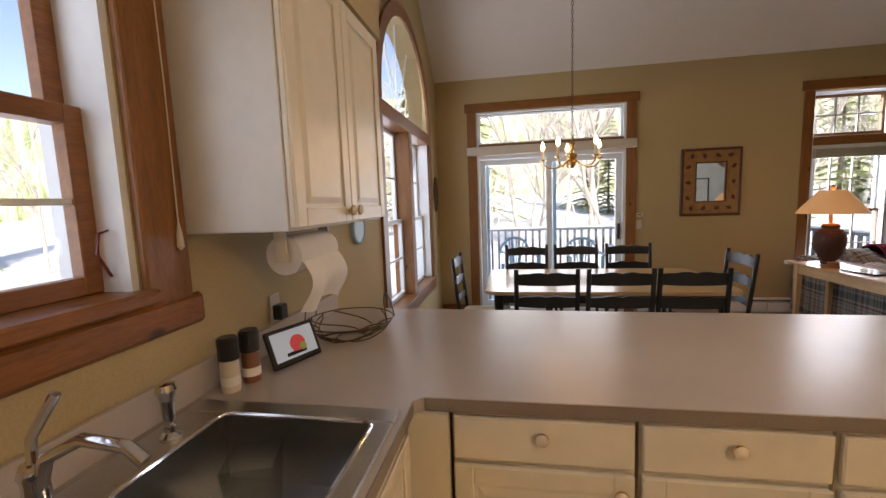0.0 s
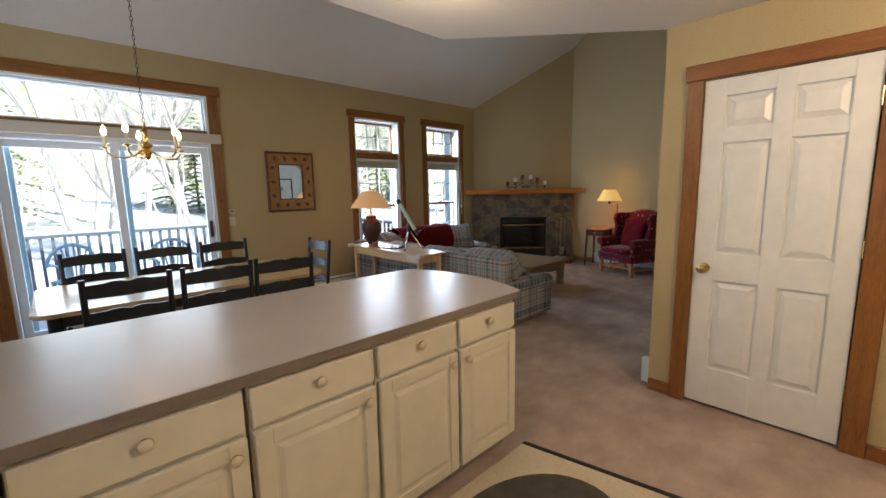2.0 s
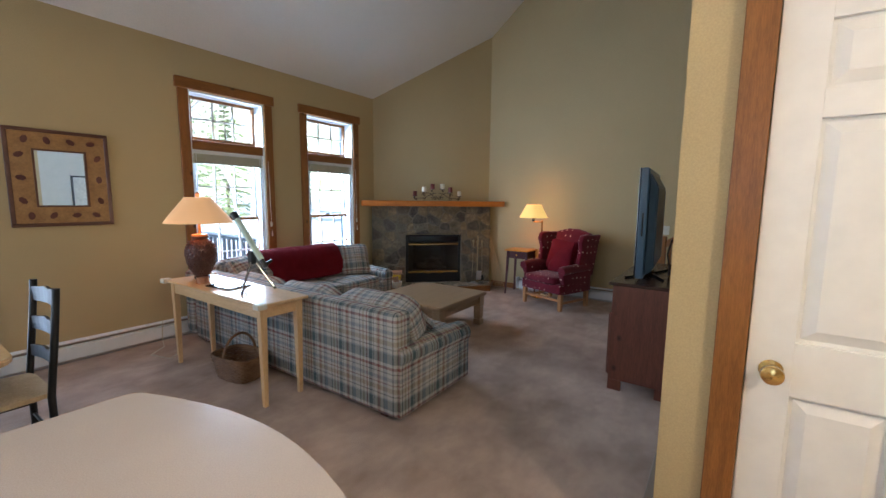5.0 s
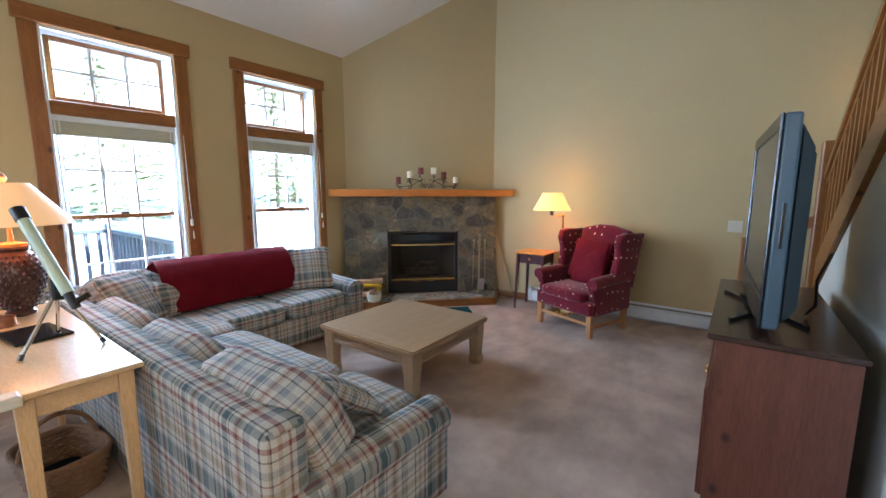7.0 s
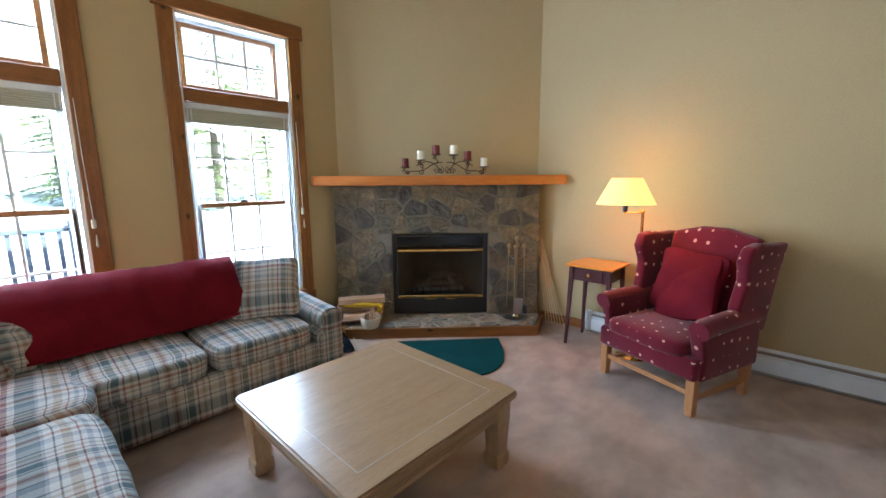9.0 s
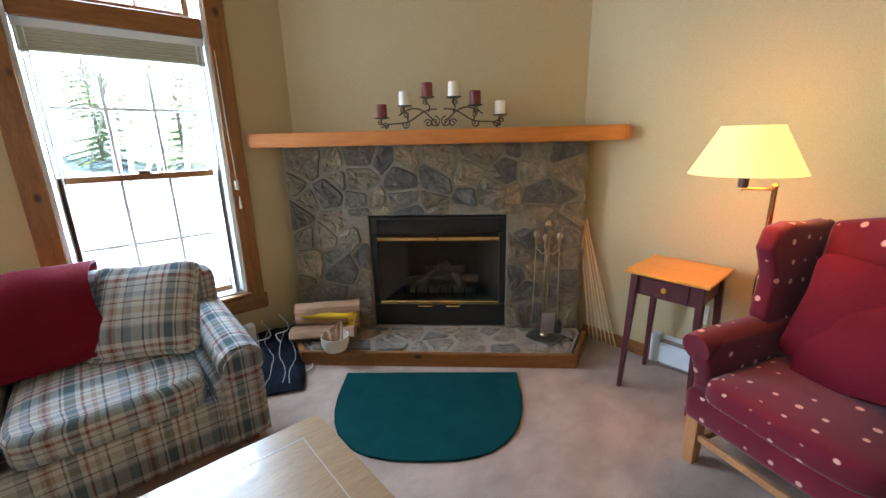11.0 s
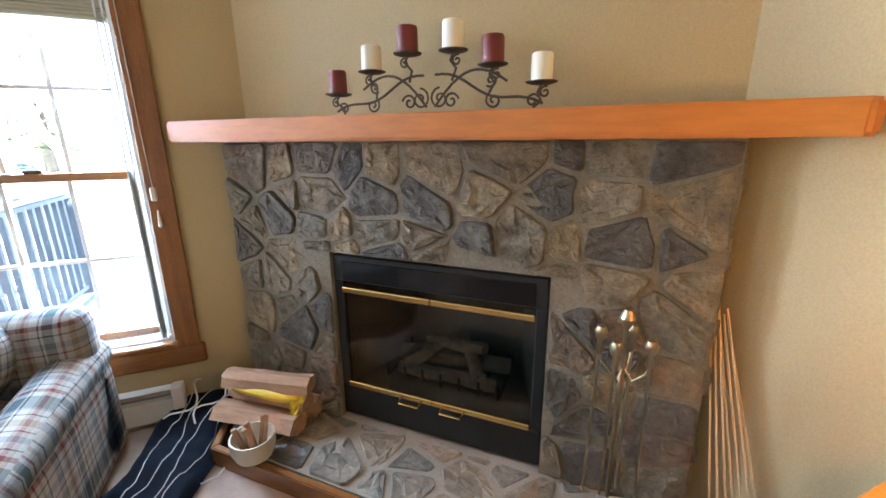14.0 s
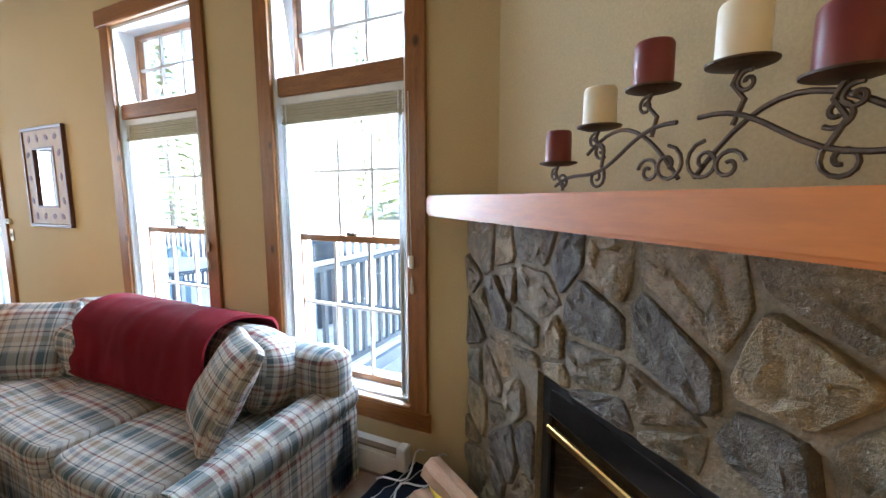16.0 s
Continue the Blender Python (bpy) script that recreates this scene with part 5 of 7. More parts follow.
for x in (-tx + 0.11, tx - 0.11):
    for y in (-ty + 0.10, ty - 0.10):
        part("leg", lathe([(0.018, 0), (0.03, 0.05), (0.022, 0.12), (0.036, 0.5), (0.03, 0.56), (0.038, 0.6), (0.038, 0.721)], 16, m=Matrix.Translation((x, y, 0))), "black", table, "", True)

chair = thing("dining_chair", "black ladder-back chair with a woven rush seat at the dining table", "chair", (0.25, 2.90, 0), 0, "chairs round the dining table")


def slat(z, y, h):
    bm = bmesh.new()
    n = 10
    rings = []
    for i in range(n + 1):
        t = i / n * 2 - 1
        yy = y - 0.028 * (1 - t * t)
        top = z + h * (0.5 + 0.18 * (1 - t * t) - 0.10 * math.cos(t * math.pi * 3) * (1 - abs(t)))
        rings.append([bm.verts.new((t * 0.195, yy + dy, zz)) for dy, zz in ((-0.007, z - h / 2), (0.007, z - h / 2), (0.007, top), (-0.007, top))])
    for a, c in zip(rings, rings[1:]):
        for k in range(4):
            bm.faces.new((a[k], a[(k + 1) % 4], c[(k + 1) % 4], c[k]))
    bm.faces.new(rings[0][::-1])
    bm.faces.new(rings[-1])
    bmesh.ops.recalc_face_normals(bm, faces=bm.faces[:])
    return bm


for x in (-0.205, 0.205):
    part("back_post", tube([(x, 0.0, 0), (x, 0.0, 0.44), (x, -0.035, 0.75), (x, -0.055, 0.955), (x, -0.056, 0.972), (x, -0.056, 0.98)], 0.0165, 10), "black", chair, "", True)
    part("front_leg", lathe([(0.014, 0), (0.018, 0.05), (0.018, 0.46), (0.010, 0.47)], 10, m=Matrix.Translation((x, 0.39, 0))), "black", chair, "", True)
    for z in (0.14, 0.28):
        part("side_stretcher", tube([(x, 0.0, z), (x, 0.39, z)], 0.009, 6), "black", chair)
for z, y, h in ((0.905, -0.048, 0.075), (0.745, -0.034, 0.07), (0.59, -0.018, 0.06)):
    part("back_slat", slat(z, y, h), "black", chair)
for y, z in ((0.39, 0.20), (0.39, 0.32), (0.0, 0.22)):
    part("stretcher", tube([(-0.205, y, z), (0.205, y, z)], 0.009, 6), "black", chair)
part("seat", cushion(0.43, 0.42, 0.045, 5, 0.2, 9, 0.002, 1, Matrix.Translation((0, 0.195, 0.425))), "rush", chair, "woven tan rush seat", True)
for x, y, a in ((0.73, 2.90, 1), (1.18, 2.90, -1), (0.17, 4.33, 180), (0.67, 4.33, 181), (1.18, 4.33, 179), (1.80, 3.65, 91), (-0.42, 3.63, -92)):
    copy_thing(chair, pose(x, y, 0, 0, 0, a))

# ---- chandelier ----
chand = thing("chandelier", "brass chandelier with candle bulbs on a long chain, lit", "chandelier", (0.50, 3.42, 1.70))
part("hub", lathe([(0.0, -0.02), (0.012, -0.01), (0.022, 0.01), (0.030, 0.035), (0.016, 0.055), (0.036, 0.075), (0.040, 0.09), (0.014, 0.11), (0.012, 0.16), (0.024, 0.18), (0.010, 0.20), (0.005, 0.24)], 18), "brass", chand, "", True)
bm = bmesh.new()
top = roof(0, 3.42) - 1.70 - 0.03
i = 0
z = 0.24
while z < top:
    a = 90 * (i % 2)
    pts = [(0.008 * math.cos(2 * math.pi * k / 8) * math.cos(radians(a)), 0.008 * math.cos(2 * math.pi * k / 8) * math.sin(radians(a)), z + 0.016 + 0.018 * math.sin(2 * math.pi * k / 8)) for k in range(9)]
    tube(pts, 0.0022, 4, bm)
    z += 0.030
    i += 1
part("chain", bm, "iron", chand)
part("canopy", lathe([(0.004, -0.05), (0.05, -0.01), (0.055, 0.02)], 18, m=Matrix.Translation((0, 0, top))), "brass", chand)
for k in range(5):
    a = radians(72 * k + 20)
    c, s = math.cos(a), math.sin(a)
    arm = part("arm", tube([(r * c, r * s, zz) for r, zz in ((0.02, 0.06), (0.07, 0.015), (0.13, -0.005), (0.19, 0.0), (0.225, 0.03), (0.23, 0.06))], 0.006, 8), "brass", chand, "", True)
    part("drip_pan", lathe([(0.005, 0.055), (0.030, 0.064), (0.031, 0.067), (0.012, 0.066)], 14, m=Matrix.Translation((0.23 * c, 0.23 * s, 0))), "brass", arm)
    part("candle_sleeve", lathe([(0.011, 0.066), (0.011, 0.14), (0.008, 0.145)], 12, m=Matrix.Translation((0.23 * c, 0.23 * s, 0))), "wax_cream", arm, "cream candle sleeve")
    part("bulb", lathe([(0.007, 0.144), (0.015, 0.160), (0.016, 0.172), (0.009, 0.195), (0.002, 0.212)], 12, m=Matrix.Translation((0.23 * c, 0.23 * s, 0))), "flame", arm, "lit flame-shaped bulb", True).visible_shadow = False
    bulb("chandelier_bulb", (0.50 + 0.23 * c, 3.42 + 0.23 * s, 1.70 + 0.178), 0.35, (1.0, 0.55, 0.20), 0.015)

# ---- mirror, thermostat, picture ----
mirror = thing("wall_mirror", "mirror in a wide painted frame with leaf motifs", "mirror", (2.338, NORTH - 0.002, 1.582))
mw, mh = 0.326, 0.394
for a, nm in ((box(-mw, mw, -0.030, 0, mh - 0.028, mh, 0.004), "edge"), (box(-mw, mw, -0.030, 0, -mh, -mh + 0.028, 0.004), "edge"), (box(-mw, -mw + 0.028, -0.030, 0, -mh + 0.028, mh - 0.028, 0.004), "edge"), (box(mw - 0.028, mw, -0.030, 0, -mh + 0.028, mh - 0.028, 0.004), "edge")):
    part("outer_rail", a, "frame_dark", mirror)
bm = bmesh.new()
gi, gw, gh = 0.028, 0.170, 0.235
box(-mw + gi, mw - gi, -0.022, 0, gh, mh - gi, bm=bm)
box(-mw + gi, mw - gi, -0.022, 0, -mh + gi, -gh, bm=bm)
box(-mw + gi, -gw, -0.022, 0, -gh, gh, bm=bm)
box(gw, mw - gi, -0.022, 0, -gh, gh, bm=bm)
part("painted_border", bm, "gilt", mirror, "brown-gold border")
part("inner_rail", box(-gw, gw, -0.027, 0, gh - 0.014, gh, bm=box(-gw, gw, -0.027, 0, -gh, -gh + 0.014, bm=box(-gw, -gw + 0.014, -0.027, 0, -gh + 0.014, gh - 0.014, bm=box(gw - 0.014, gw, -0.027, 0, -gh + 0.014, gh - 0.014)))), "frame_dark", mirror)
part("glass", box(-gw + 0.012, gw - 0.012, -0.012, -0.006, -gh + 0.012, gh - 0.012), "mirror", mirror, "silvered glass")
for i in range(14):
    a = 2 * math.pi * i / 14
    px_, pz_ = max(-0.245, min(0.245, 0.33 * math.cos(a))), max(-0.305, min(0.305, 0.42 * math.sin(a)))
    leaf = lathe([(0, 0), (0.022, 0.0), (0.020, 0.002), (0, 0.003)], 7, m=pose(px_, -0.0222, pz_, 90, 40 * i, 0) @ Matrix.Diagonal((1, 1.5, 1, 1)))
    part("leaf_motif", leaf, "leaf_paint", mirror, "dark red painted leaf")
thermo = thing("thermostat", "small white thermostat with a grey window", "thermostat", (1.56, NORTH - 0.002, 1.215))
part("case", box(-0.035, 0.035, -0.025, 0, -0.02, 0.025, 0.004), "plastic", thermo)
part("window", box(-0.018, 0.018, -0.0265, -0.0252, 0.0, 0.017), "tv_bezel", thermo, "grey window")
sw = thing("light_switch", "cream light switch plate below the thermostat", "switch", (1.56, NORTH - 0.002, 1.10))
part("plate", box(-0.035, 0.035, -0.006, 0, -0.055, 0.055, 0.003), "plastic", sw)
part("toggle", box(-0.006, 0.006, -0.018, -0.006, -0.012, 0.012, 0.002), "plastic", sw)
sw = thing("light_switch", "double white switch plate on the tall wall", "switch", (EAST - 0.002, 1.37, 1.07), -90)
part("plate", box(-0.058, 0.058, -0.006, 0, -0.057, 0.057, 0.003), "plastic", sw)
for x in (-0.024, 0.024):
    part("toggle", box(x - 0.006, x + 0.006, -0.018, -0.006, -0.012, 0.012, 0.002), "plastic", sw)
sw = thing("light_switch", "double white switch plate beside the framed print", "switch", (3.24, 0.872, 1.10), 180)
part("plate", box(-0.058, 0.058, -0.006, 0, -0.057, 0.057, 0.003), "plastic", sw)
for x in (-0.024, 0.024):
    part("toggle", box(x - 0.006, x + 0.006, -0.020, -0.006, -0.014, 0.014, 0.002), "plastic", sw)
sock = thing("wall_outlet", "cream outlet on the wall behind the side table", "outlet", (EAST - 0.002, 3.22, 0.38), -90)
part("plate", box(-0.035, 0.035, -0.006, 0, -0.055, 0.055, 0.003), "plastic", sock)
pic = thing("framed_print", "grey map-like print in a thin black frame", "picture", (3.84, 0.872, 1.44), 180)
for a in ((-0.42, 0.42, 0.315, 0.34), (-0.42, 0.42, -0.34, -0.315), (-0.42, -0.395, -0.315, 0.315), (0.395, 0.42, -0.315, 0.315)):
    part("rail", box(a[0], a[1], -0.03, 0, a[2], a[3], 0.003), "black", pic)
part("print", box(-0.395, 0.395, -0.012, -0.008, -0.315, 0.315), "print", pic)
for k, (x, z, r) in enumerate(((0.12, -0.18, 0.06), (0.02, 0.05, 0.03), (-0.15, 0.1, 0.045))):
    part("print_mark", lathe([(r * 0.75, 0.0), (r, 0.0)], 20, m=pose(x, -0.0125, z, 90, 0, 0)), "black" if k == 0 else "print_grey", pic)


# ---- sectional sofa ----
def cloth_box(x0, x1, y0, y1, z0, z1, bevel=0.03, seg=3):
    return box_uv(box(x0, x1, y0, y1, z0, z1, bevel, seg=seg))


def soft(parent, name, size, place, turn=(0, 0, 0), mat="plaid", puff=0.35, seed=0, hard=5.0, label="", cuts=9, wobble=0.006):
    b = cushion(*size, cuts, puff, hard, wobble, seed)
    ob = part(name, b, mat, parent, label, True)
    ob.matrix_local = pose(*place, *turn)
    return ob


def rolled_arm(length, height, r, width):
    """Along y from 0 to length: an upright panel with a roll on top that leans out."""
    prof = [(0.02, 0.05), (width - 0.02, 0.05), (width - 0.02, height - 2 * r)]
    for k in range(11):
        a = radians(-40 + 26 * k)
        prof.append((width / 2 + 0.02 + (r + 0.012) * math.cos(a), height - r + r * math.sin(a)))
    prof.append((0.02, height - 2 * r))
    b = bmesh.new()
    n = 8
    rows = [[b.verts.new((x, length * j / n, z - 0.05 * (j / n) * (z > 0.2))) for x, z in prof] for j in range(n + 1)]
    for p, q in zip(rows, rows[1:]):
        for k in range(len(prof)):
            b.faces.new((p[k], p[(k + 1) % len(prof)], q[(k + 1) % len(prof)], q[k]))
    b.faces.new(rows[0][::-1])
    b.faces.new(rows[-1])
    bmesh.ops.recalc_face_normals(b, faces=b.faces[:])
    bmesh.ops.bevel(b, geom=[e for e in b.edges if abs(e.verts[0].co.y - e.verts[1].co.y) < 1e-6 and e.verts[0].co.y > length - 1e-4], offset=0.018, segments=2, affect="EDGES")
    return box_uv(b)


# long section: local x runs south from the corner, y runs from its back to its front
sofa = thing("sectional_sofa", "long plaid sofa section with its back to the console table", "sofa", (3.16, 5.0, 0), -90, "sections of the plaid sofa")
part("base", cloth_box(0.02, 2.62, 0.04, 0.86, 0.045, 0.29, 0.02), "plaid", sofa, "", True)
part("back", cloth_box(0.0, 2.66, 0.0, 0.15, 0.04, 0.735, 0.035), "plaid", sofa, "", True)
arm = part("arm", rolled_arm(0.84, 0.53, 0.080, 0.22), "plaid", sofa, "", True)
arm.matrix_local = pose(2.475, 0.02, 0)
for a, b, s in ((0.02, 0.83, 1), (0.84, 1.98, 2), (1.99, 2.50, 3)):
    soft(sofa, "seat_cushion", (b - a, 0.70, 0.19), ((a + b) / 2, 0.54, 0.27), seed=s, puff=0.25, hard=8)
for a, b, s, dz in ((0.40, 1.15, 5, -0.02), (1.16, 1.90, 6, -0.01), (1.91, 2.65, 7, 0.03)):
    soft(sofa, "back_cushion", (b - a, 0.24, 0.37), ((a + b) / 2, 0.31, 0.41 + dz), (24, 0, 0), seed=s, puff=0.25, hard=5.0, wobble=0.012)
soft(sofa, "back_cushion", (0.24, 0.55, 0.34), (0.14, 0.50, 0.38), (0, 0, 0), seed=9, puff=0.35, hard=3.4, wobble=0.010)
for x in (0.1, 2.5):
    for y in (0.08, 0.8):
        part("foot", box(x - 0.03, x + 0.03, y - 0.03, y + 0.03, 0, 0.05, 0.004), "cherry", sofa, "dark wooden foot")

sofa2 = thing("sectional_sofa", "plaid sofa section below the windows with a rolled arm", "sofa", (5.42, 5.23, 0), 180, "sections of the plaid sofa")
part("base", cloth_box(0.02, 1.50, 0.04, 0.84, 0.045, 0.29, 0.02), "plaid", sofa2, "", True)
part("back", cloth_box(0.02, 2.26, 0.0, 0.20, 0.04, 0.72, 0.07), "plaid", sofa2, "", True)
arm = part("arm", rolled_arm(0.84, 0.56, 0.085, 0.24), "plaid", sofa2, "", True)
arm.matrix_local = pose(0, 0.02, 0) @ Matrix.Translation((0.24, 0, 0)) @ Matrix.Diagonal((-1, 1, 1, 1))
for a, b, s in ((0.24, 0.86, 11), (0.87, 1.50, 12)):
    soft(sofa2, "seat_cushion", (b - a, 0.70, 0.19), ((a + b) / 2, 0.52, 0.27), seed=s, puff=0.25, hard=8)
for a, b, s in ((0.22, 0.84, 13), (0.85, 1.50, 14), (1.50, 2.1, 15)):
    soft(sofa2, "back_cushion", (b - a, 0.24, 0.42), ((a + b) / 2, 0.26, 0.39), (10, 0, 0), seed=s, puff=0.35, hard=3.4, wobble=0.010)
for x in (0.1, 1.4):
    for y in (0.08, 0.78):
        part("foot", box(x - 0.03, x + 0.03, y - 0.03, y + 0.03, 0, 0.05, 0.004), "cherry", sofa2, "dark wooden foot")


def pillow(place, turn, size, mat, label, seed):
    p = thing("throw_pillow", label, "pillow", place, 0)
    p.matrix_world = pose(*place, *turn)
    b = cushion(size, 0.15, size, 11, 0.0, 9.0, 0.004, seed)
    for v in b.verts:
        a, c = abs(v.co.x) / (size / 2), abs(v.co.z - size / 2) / (size / 2)
        pinch = max(0.10, (1 - a ** 2.6) * (1 - c ** 2.6)) ** 0.5
        v.co.y *= pinch
        f = 1 + 0.08 * (a * c) ** 2
        v.co.x *= f
        v.co.z = size / 2 + (v.co.z - size / 2) * f
        v.co.y += 0.008 * noise.noise(v.co * 9 + Vector((seed, 0, 0)))
    part("cushion", b, mat, p, "", True)
    return p


pillow((5.00, 4.68, 0.46), (-32, 0, -28), 0.42, "plaid", "plaid throw pillow leaning by the sofa arm", 21)
pillow((3.62, 4.62, 0.45), (-30, 0, 35), 0.42, "plaid", "plaid throw pillow in the sofa corner", 22)
pillow((3.76, 2.70, 0.455), (-52, 4, 98), 0.40, "plaid", "plaid throw pillow lying by the low arm", 23)

throw = thing("fleece_throw", "dark red fleece blanket thrown over the sofa back", "blanket", (3.80, 0, 0))
bm = bmesh.new()
nx, ny = 40, 26
prof = [(5.24, 0.60), (5.24, 0.74), (5.20, 0.80), (5.10, 0.845), (5.00, 0.86), (4.90, 0.835), (4.83, 0.76), (4.80, 0.66), (4.775, 0.55), (4.77, 0.49)]
grid = []
for i in range(nx + 1):
    row = []
    for j in range(ny + 1):
        t = j / ny * (len(prof) - 1)
        k = min(int(t), len(prof) - 2)
        f = t - k
        y = prof[k][0] * (1 - f) + prof[k + 1][0] * f
        z = prof[k][1] * (1 - f) + prof[k + 1][1] * f
        x = 1.10 * i / nx
        v = j / ny
        x += 0.03 * math.sin(v * 7) + 0.05 * (v - 0.5)
        d = 0.016 * noise.noise(Vector((x * 5, v * 2.5, 3))) + 0.008 * noise.noise(Vector((x * 16, v * 5, 9)))
        row.append(bm.verts.new((x, y - d * 1.2 - 0.012, z + d + (0.03 * noise.noise(Vector((x * 2.2, 0, 7))) if v > 0.8 else 0))))
    grid.append(row)
for i in range(nx):
    for j in range(ny):
        bm.faces.new((grid[i][j], grid[i + 1][j], grid[i + 1][j + 1], grid[i][j + 1]))
hems = {j: [tuple(grid[i][j].co) for i in range(0, nx + 1, 2)] for j in (0, ny)}
bmesh.ops.recalc_face_normals(bm, faces=bm.faces[:])
bmesh.ops.solidify(bm, geom=bm.faces[:], thickness=0.014)
part("blanket", bm, "throw", throw, "", True)
for j, nm in ((0, "rear_hem"), (ny, "front_hem")):
    part(nm, tube(hems[j], 0.009, 6), "throw", throw, "", True)

# ---- coffee table ----
ct = thing("coffee_table", "square whitewashed ash coffee table with thick fluted legs", "coffee table", (4.965, 3.415, 0))
h = 0.478
part("tabletop", prism([(-h + 0.02, -h), (h - 0.02, -h), (h, -h + 0.02), (h, h - 0.02), (h - 0.02, h), (-h + 0.02, h), (-h, h - 0.02), (-h, -h + 0.02)], 0.345, 0.385, None, 0.009), "ash", ct)
for a in ((-h + 0.10, h - 0.10, -h + 0.098, -h + 0.101), (-h + 0.10, h - 0.10, h - 0.101, h - 0.098), (-h + 0.098, -h + 0.101, -h + 0.10, h - 0.10), (h - 0.101, h - 0.098, -h + 0.10, h - 0.10)):
    part("inlay_line", box(*a, 0.3846, 0.3858), "counter", ct, "pale inlaid line")
for k, (x0, x1, y0, y1) in enumerate(((-h + 0.1, h - 0.1, -h + 0.045, -h + 0.065), (-h + 0.1, h - 0.1, h - 0.065, h - 0.045), (-h + 0.045, -h + 0.065, -h + 0.1, h - 0.1), (h - 0.065, h - 0.045, -h + 0.1, h - 0.1))):
    bm = box(x0, x1, y0, y1, 0.255, 0.344)
    for z in (0.272, 0.287, 0.302):
        e = 0.004
        box(x0 - (e if k > 1 else 0), x1 + (e if k > 1 else 0), y0 - (e if k < 2 else 0), y1 + (e if k < 2 else 0), z, z + 0.009, 0.002, bm)
    part("apron", bm, "ash", ct)
for x in (-1, 1):
    for y in (-1, 1):
        cx, cy = x * (h - 0.075), y * (h - 0.075)
        bm = box(cx - 0.048, cx + 0.048, cy - 0.048, cy + 0.048, 0.22, 0.344, 0.006)
        join(bm, taper_leg(cx, cy, 0.07, 0.22, 0.088, 0.074))
        box(cx - 0.046, cx + 0.046, cy - 0.046, cy + 0.046, 0.0, 0.07, 0.008, bm)
        part("leg", bm, "ash_z", ct)

# ---- console table with its lamp and telescope ----
con = thing("console_table", "light maple console table with tapered legs behind the sofa", "console table", (2.965, 3.90, 0))
part("tabletop", box(-0.19, 0.19, -0.72, 0.72, 0.718, 0.74, 0.006), "console", con)
for x in (-0.146, 0.146):
    part("apron", box(x - 0.009, x + 0.009, -0.66, 0.66, 0.63, 0.717), "console", con)
for y in (-0.651, 0.651):
    part("end_apron", box(-0.137, 0.137, y - 0.009, y + 0.009, 0.63, 0.717), "console", con)
for x in (-0.14, 0.14):
    for y in (-0.65, 0.65):
        part("leg", taper_leg(x, y, 0, 0.717, 0.052, 0.030), "console_z", con)
for x, y in ((-0.19, -0.72), (-0.19, 0.72), (0.19, 0.72)):
    g = single("corner_guard", box(-0.035, 0.035, -0.035, 0.035, -0.03, 0.010, 0.009, seg=2), "plastic", "pale foam corner guard on the console table", "corner guard", (2.965 + x * 0.97, 3.90 + y * 0.985, 0.7405), group="corner guards")

lamp = thing("table_lamp", "lit table lamp with a brown woven-pattern pottery base", "lamp", (2.99, 4.42, 0.741))
prof = [(0.05, 0), (0.062, 0.005), (0.062, 0.02), (0.05, 0.03), (0.075, 0.07), (0.105, 0.14), (0.118, 0.21), (0.115, 0.26), (0.095, 0.31), (0.070, 0.335), (0.062, 0.345), (0.070, 0.36), (0.066, 0.37)]
part("base", lathe(prof, 32), "pot", lamp, "brown glazed pottery", True)
bm = bmesh.new()
for j in range(13):
    z = 0.05 + j * 0.0225
    for (r0, z0), (r1, z1) in zip(prof, prof[1:]):
        if z0 <= z <= z1 and z1 > z0:
            r = r0 + (r1 - r0) * (z - z0) / (z1 - z0)
    for i in range(22):
        a = 2 * math.pi * (i + 0.5 * (j % 2)) / 22
        bmesh.ops.create_icosphere(bm, subdivisions=1, radius=0.0085, matrix=Matrix.Translation((r * math.cos(a), r * math.sin(a), z)) @ Matrix.Diagonal((1, 1, 1.3, 1)))
tagged(part("raised_dots", bm, "pot", lamp, "", True), kind="stuff")
part("neck", lathe([(0.06, 0.37), (0.062, 0.385), (0.012, 0.395), (0.010, 0.50)], 16), "honey", lamp, "copper-coloured neck")
part("shade", lathe([(0.262, 0.485), (0.225, 0.54), (0.10, 0.70), (0.098, 0.70), (0.223, 0.538), (0.259, 0.485)], 40), "shade_cream", lamp, "cream pleated shade, lit from inside", True).visible_shadow = False
part("harp", tube([(0.0, 0.05 * math.sin(math.pi * k / 10) * (1), 0.50 + 0.21 * k / 10) for k in range(11)], 0.0025, 6), "brass", lamp)
part("finial", lathe([(0.006, 0.70), (0.018, 0.715), (0.020, 0.73), (0.010, 0.745), (0, 0.752)], 14), "copper", lamp, "brown ball finial", True)
bulb("table_lamp_bulb", (2.99, 4.42, 1.33), 1.3, (1.0, 0.66, 0.34), 0.04)

scope = thing("telescope", "small pale green telescope on a silver table tripod", "telescope", (3.005, 3.665, 0.741))
axis_a, axis_b = Vector((0.035, -0.12, 0.20)), Vector((-0.06, 0.11, 0.585))
part("tube", tube([axis_a + (axis_b - axis_a) * t for t in (0.10, 0.9)], 0.022, 18), "scope", scope, "pale green tube", True)
part("lens_hood", tube([axis_a + (axis_b - axis_a) * t for t in (0.88, 1.0)], 0.026, 18), "black", scope, "black lens hood", True)
part("focuser", tube([axis_a + (axis_b - axis_a) * t for t in (-0.05, 0.12)], 0.017, 14), "black", scope, "black focuser", True)
part("eyepiece", tube([axis_a, axis_a + Vector((0.05, -0.02, 0.03))], 0.012, 12), "black_gloss", scope, "black eyepiece", True)
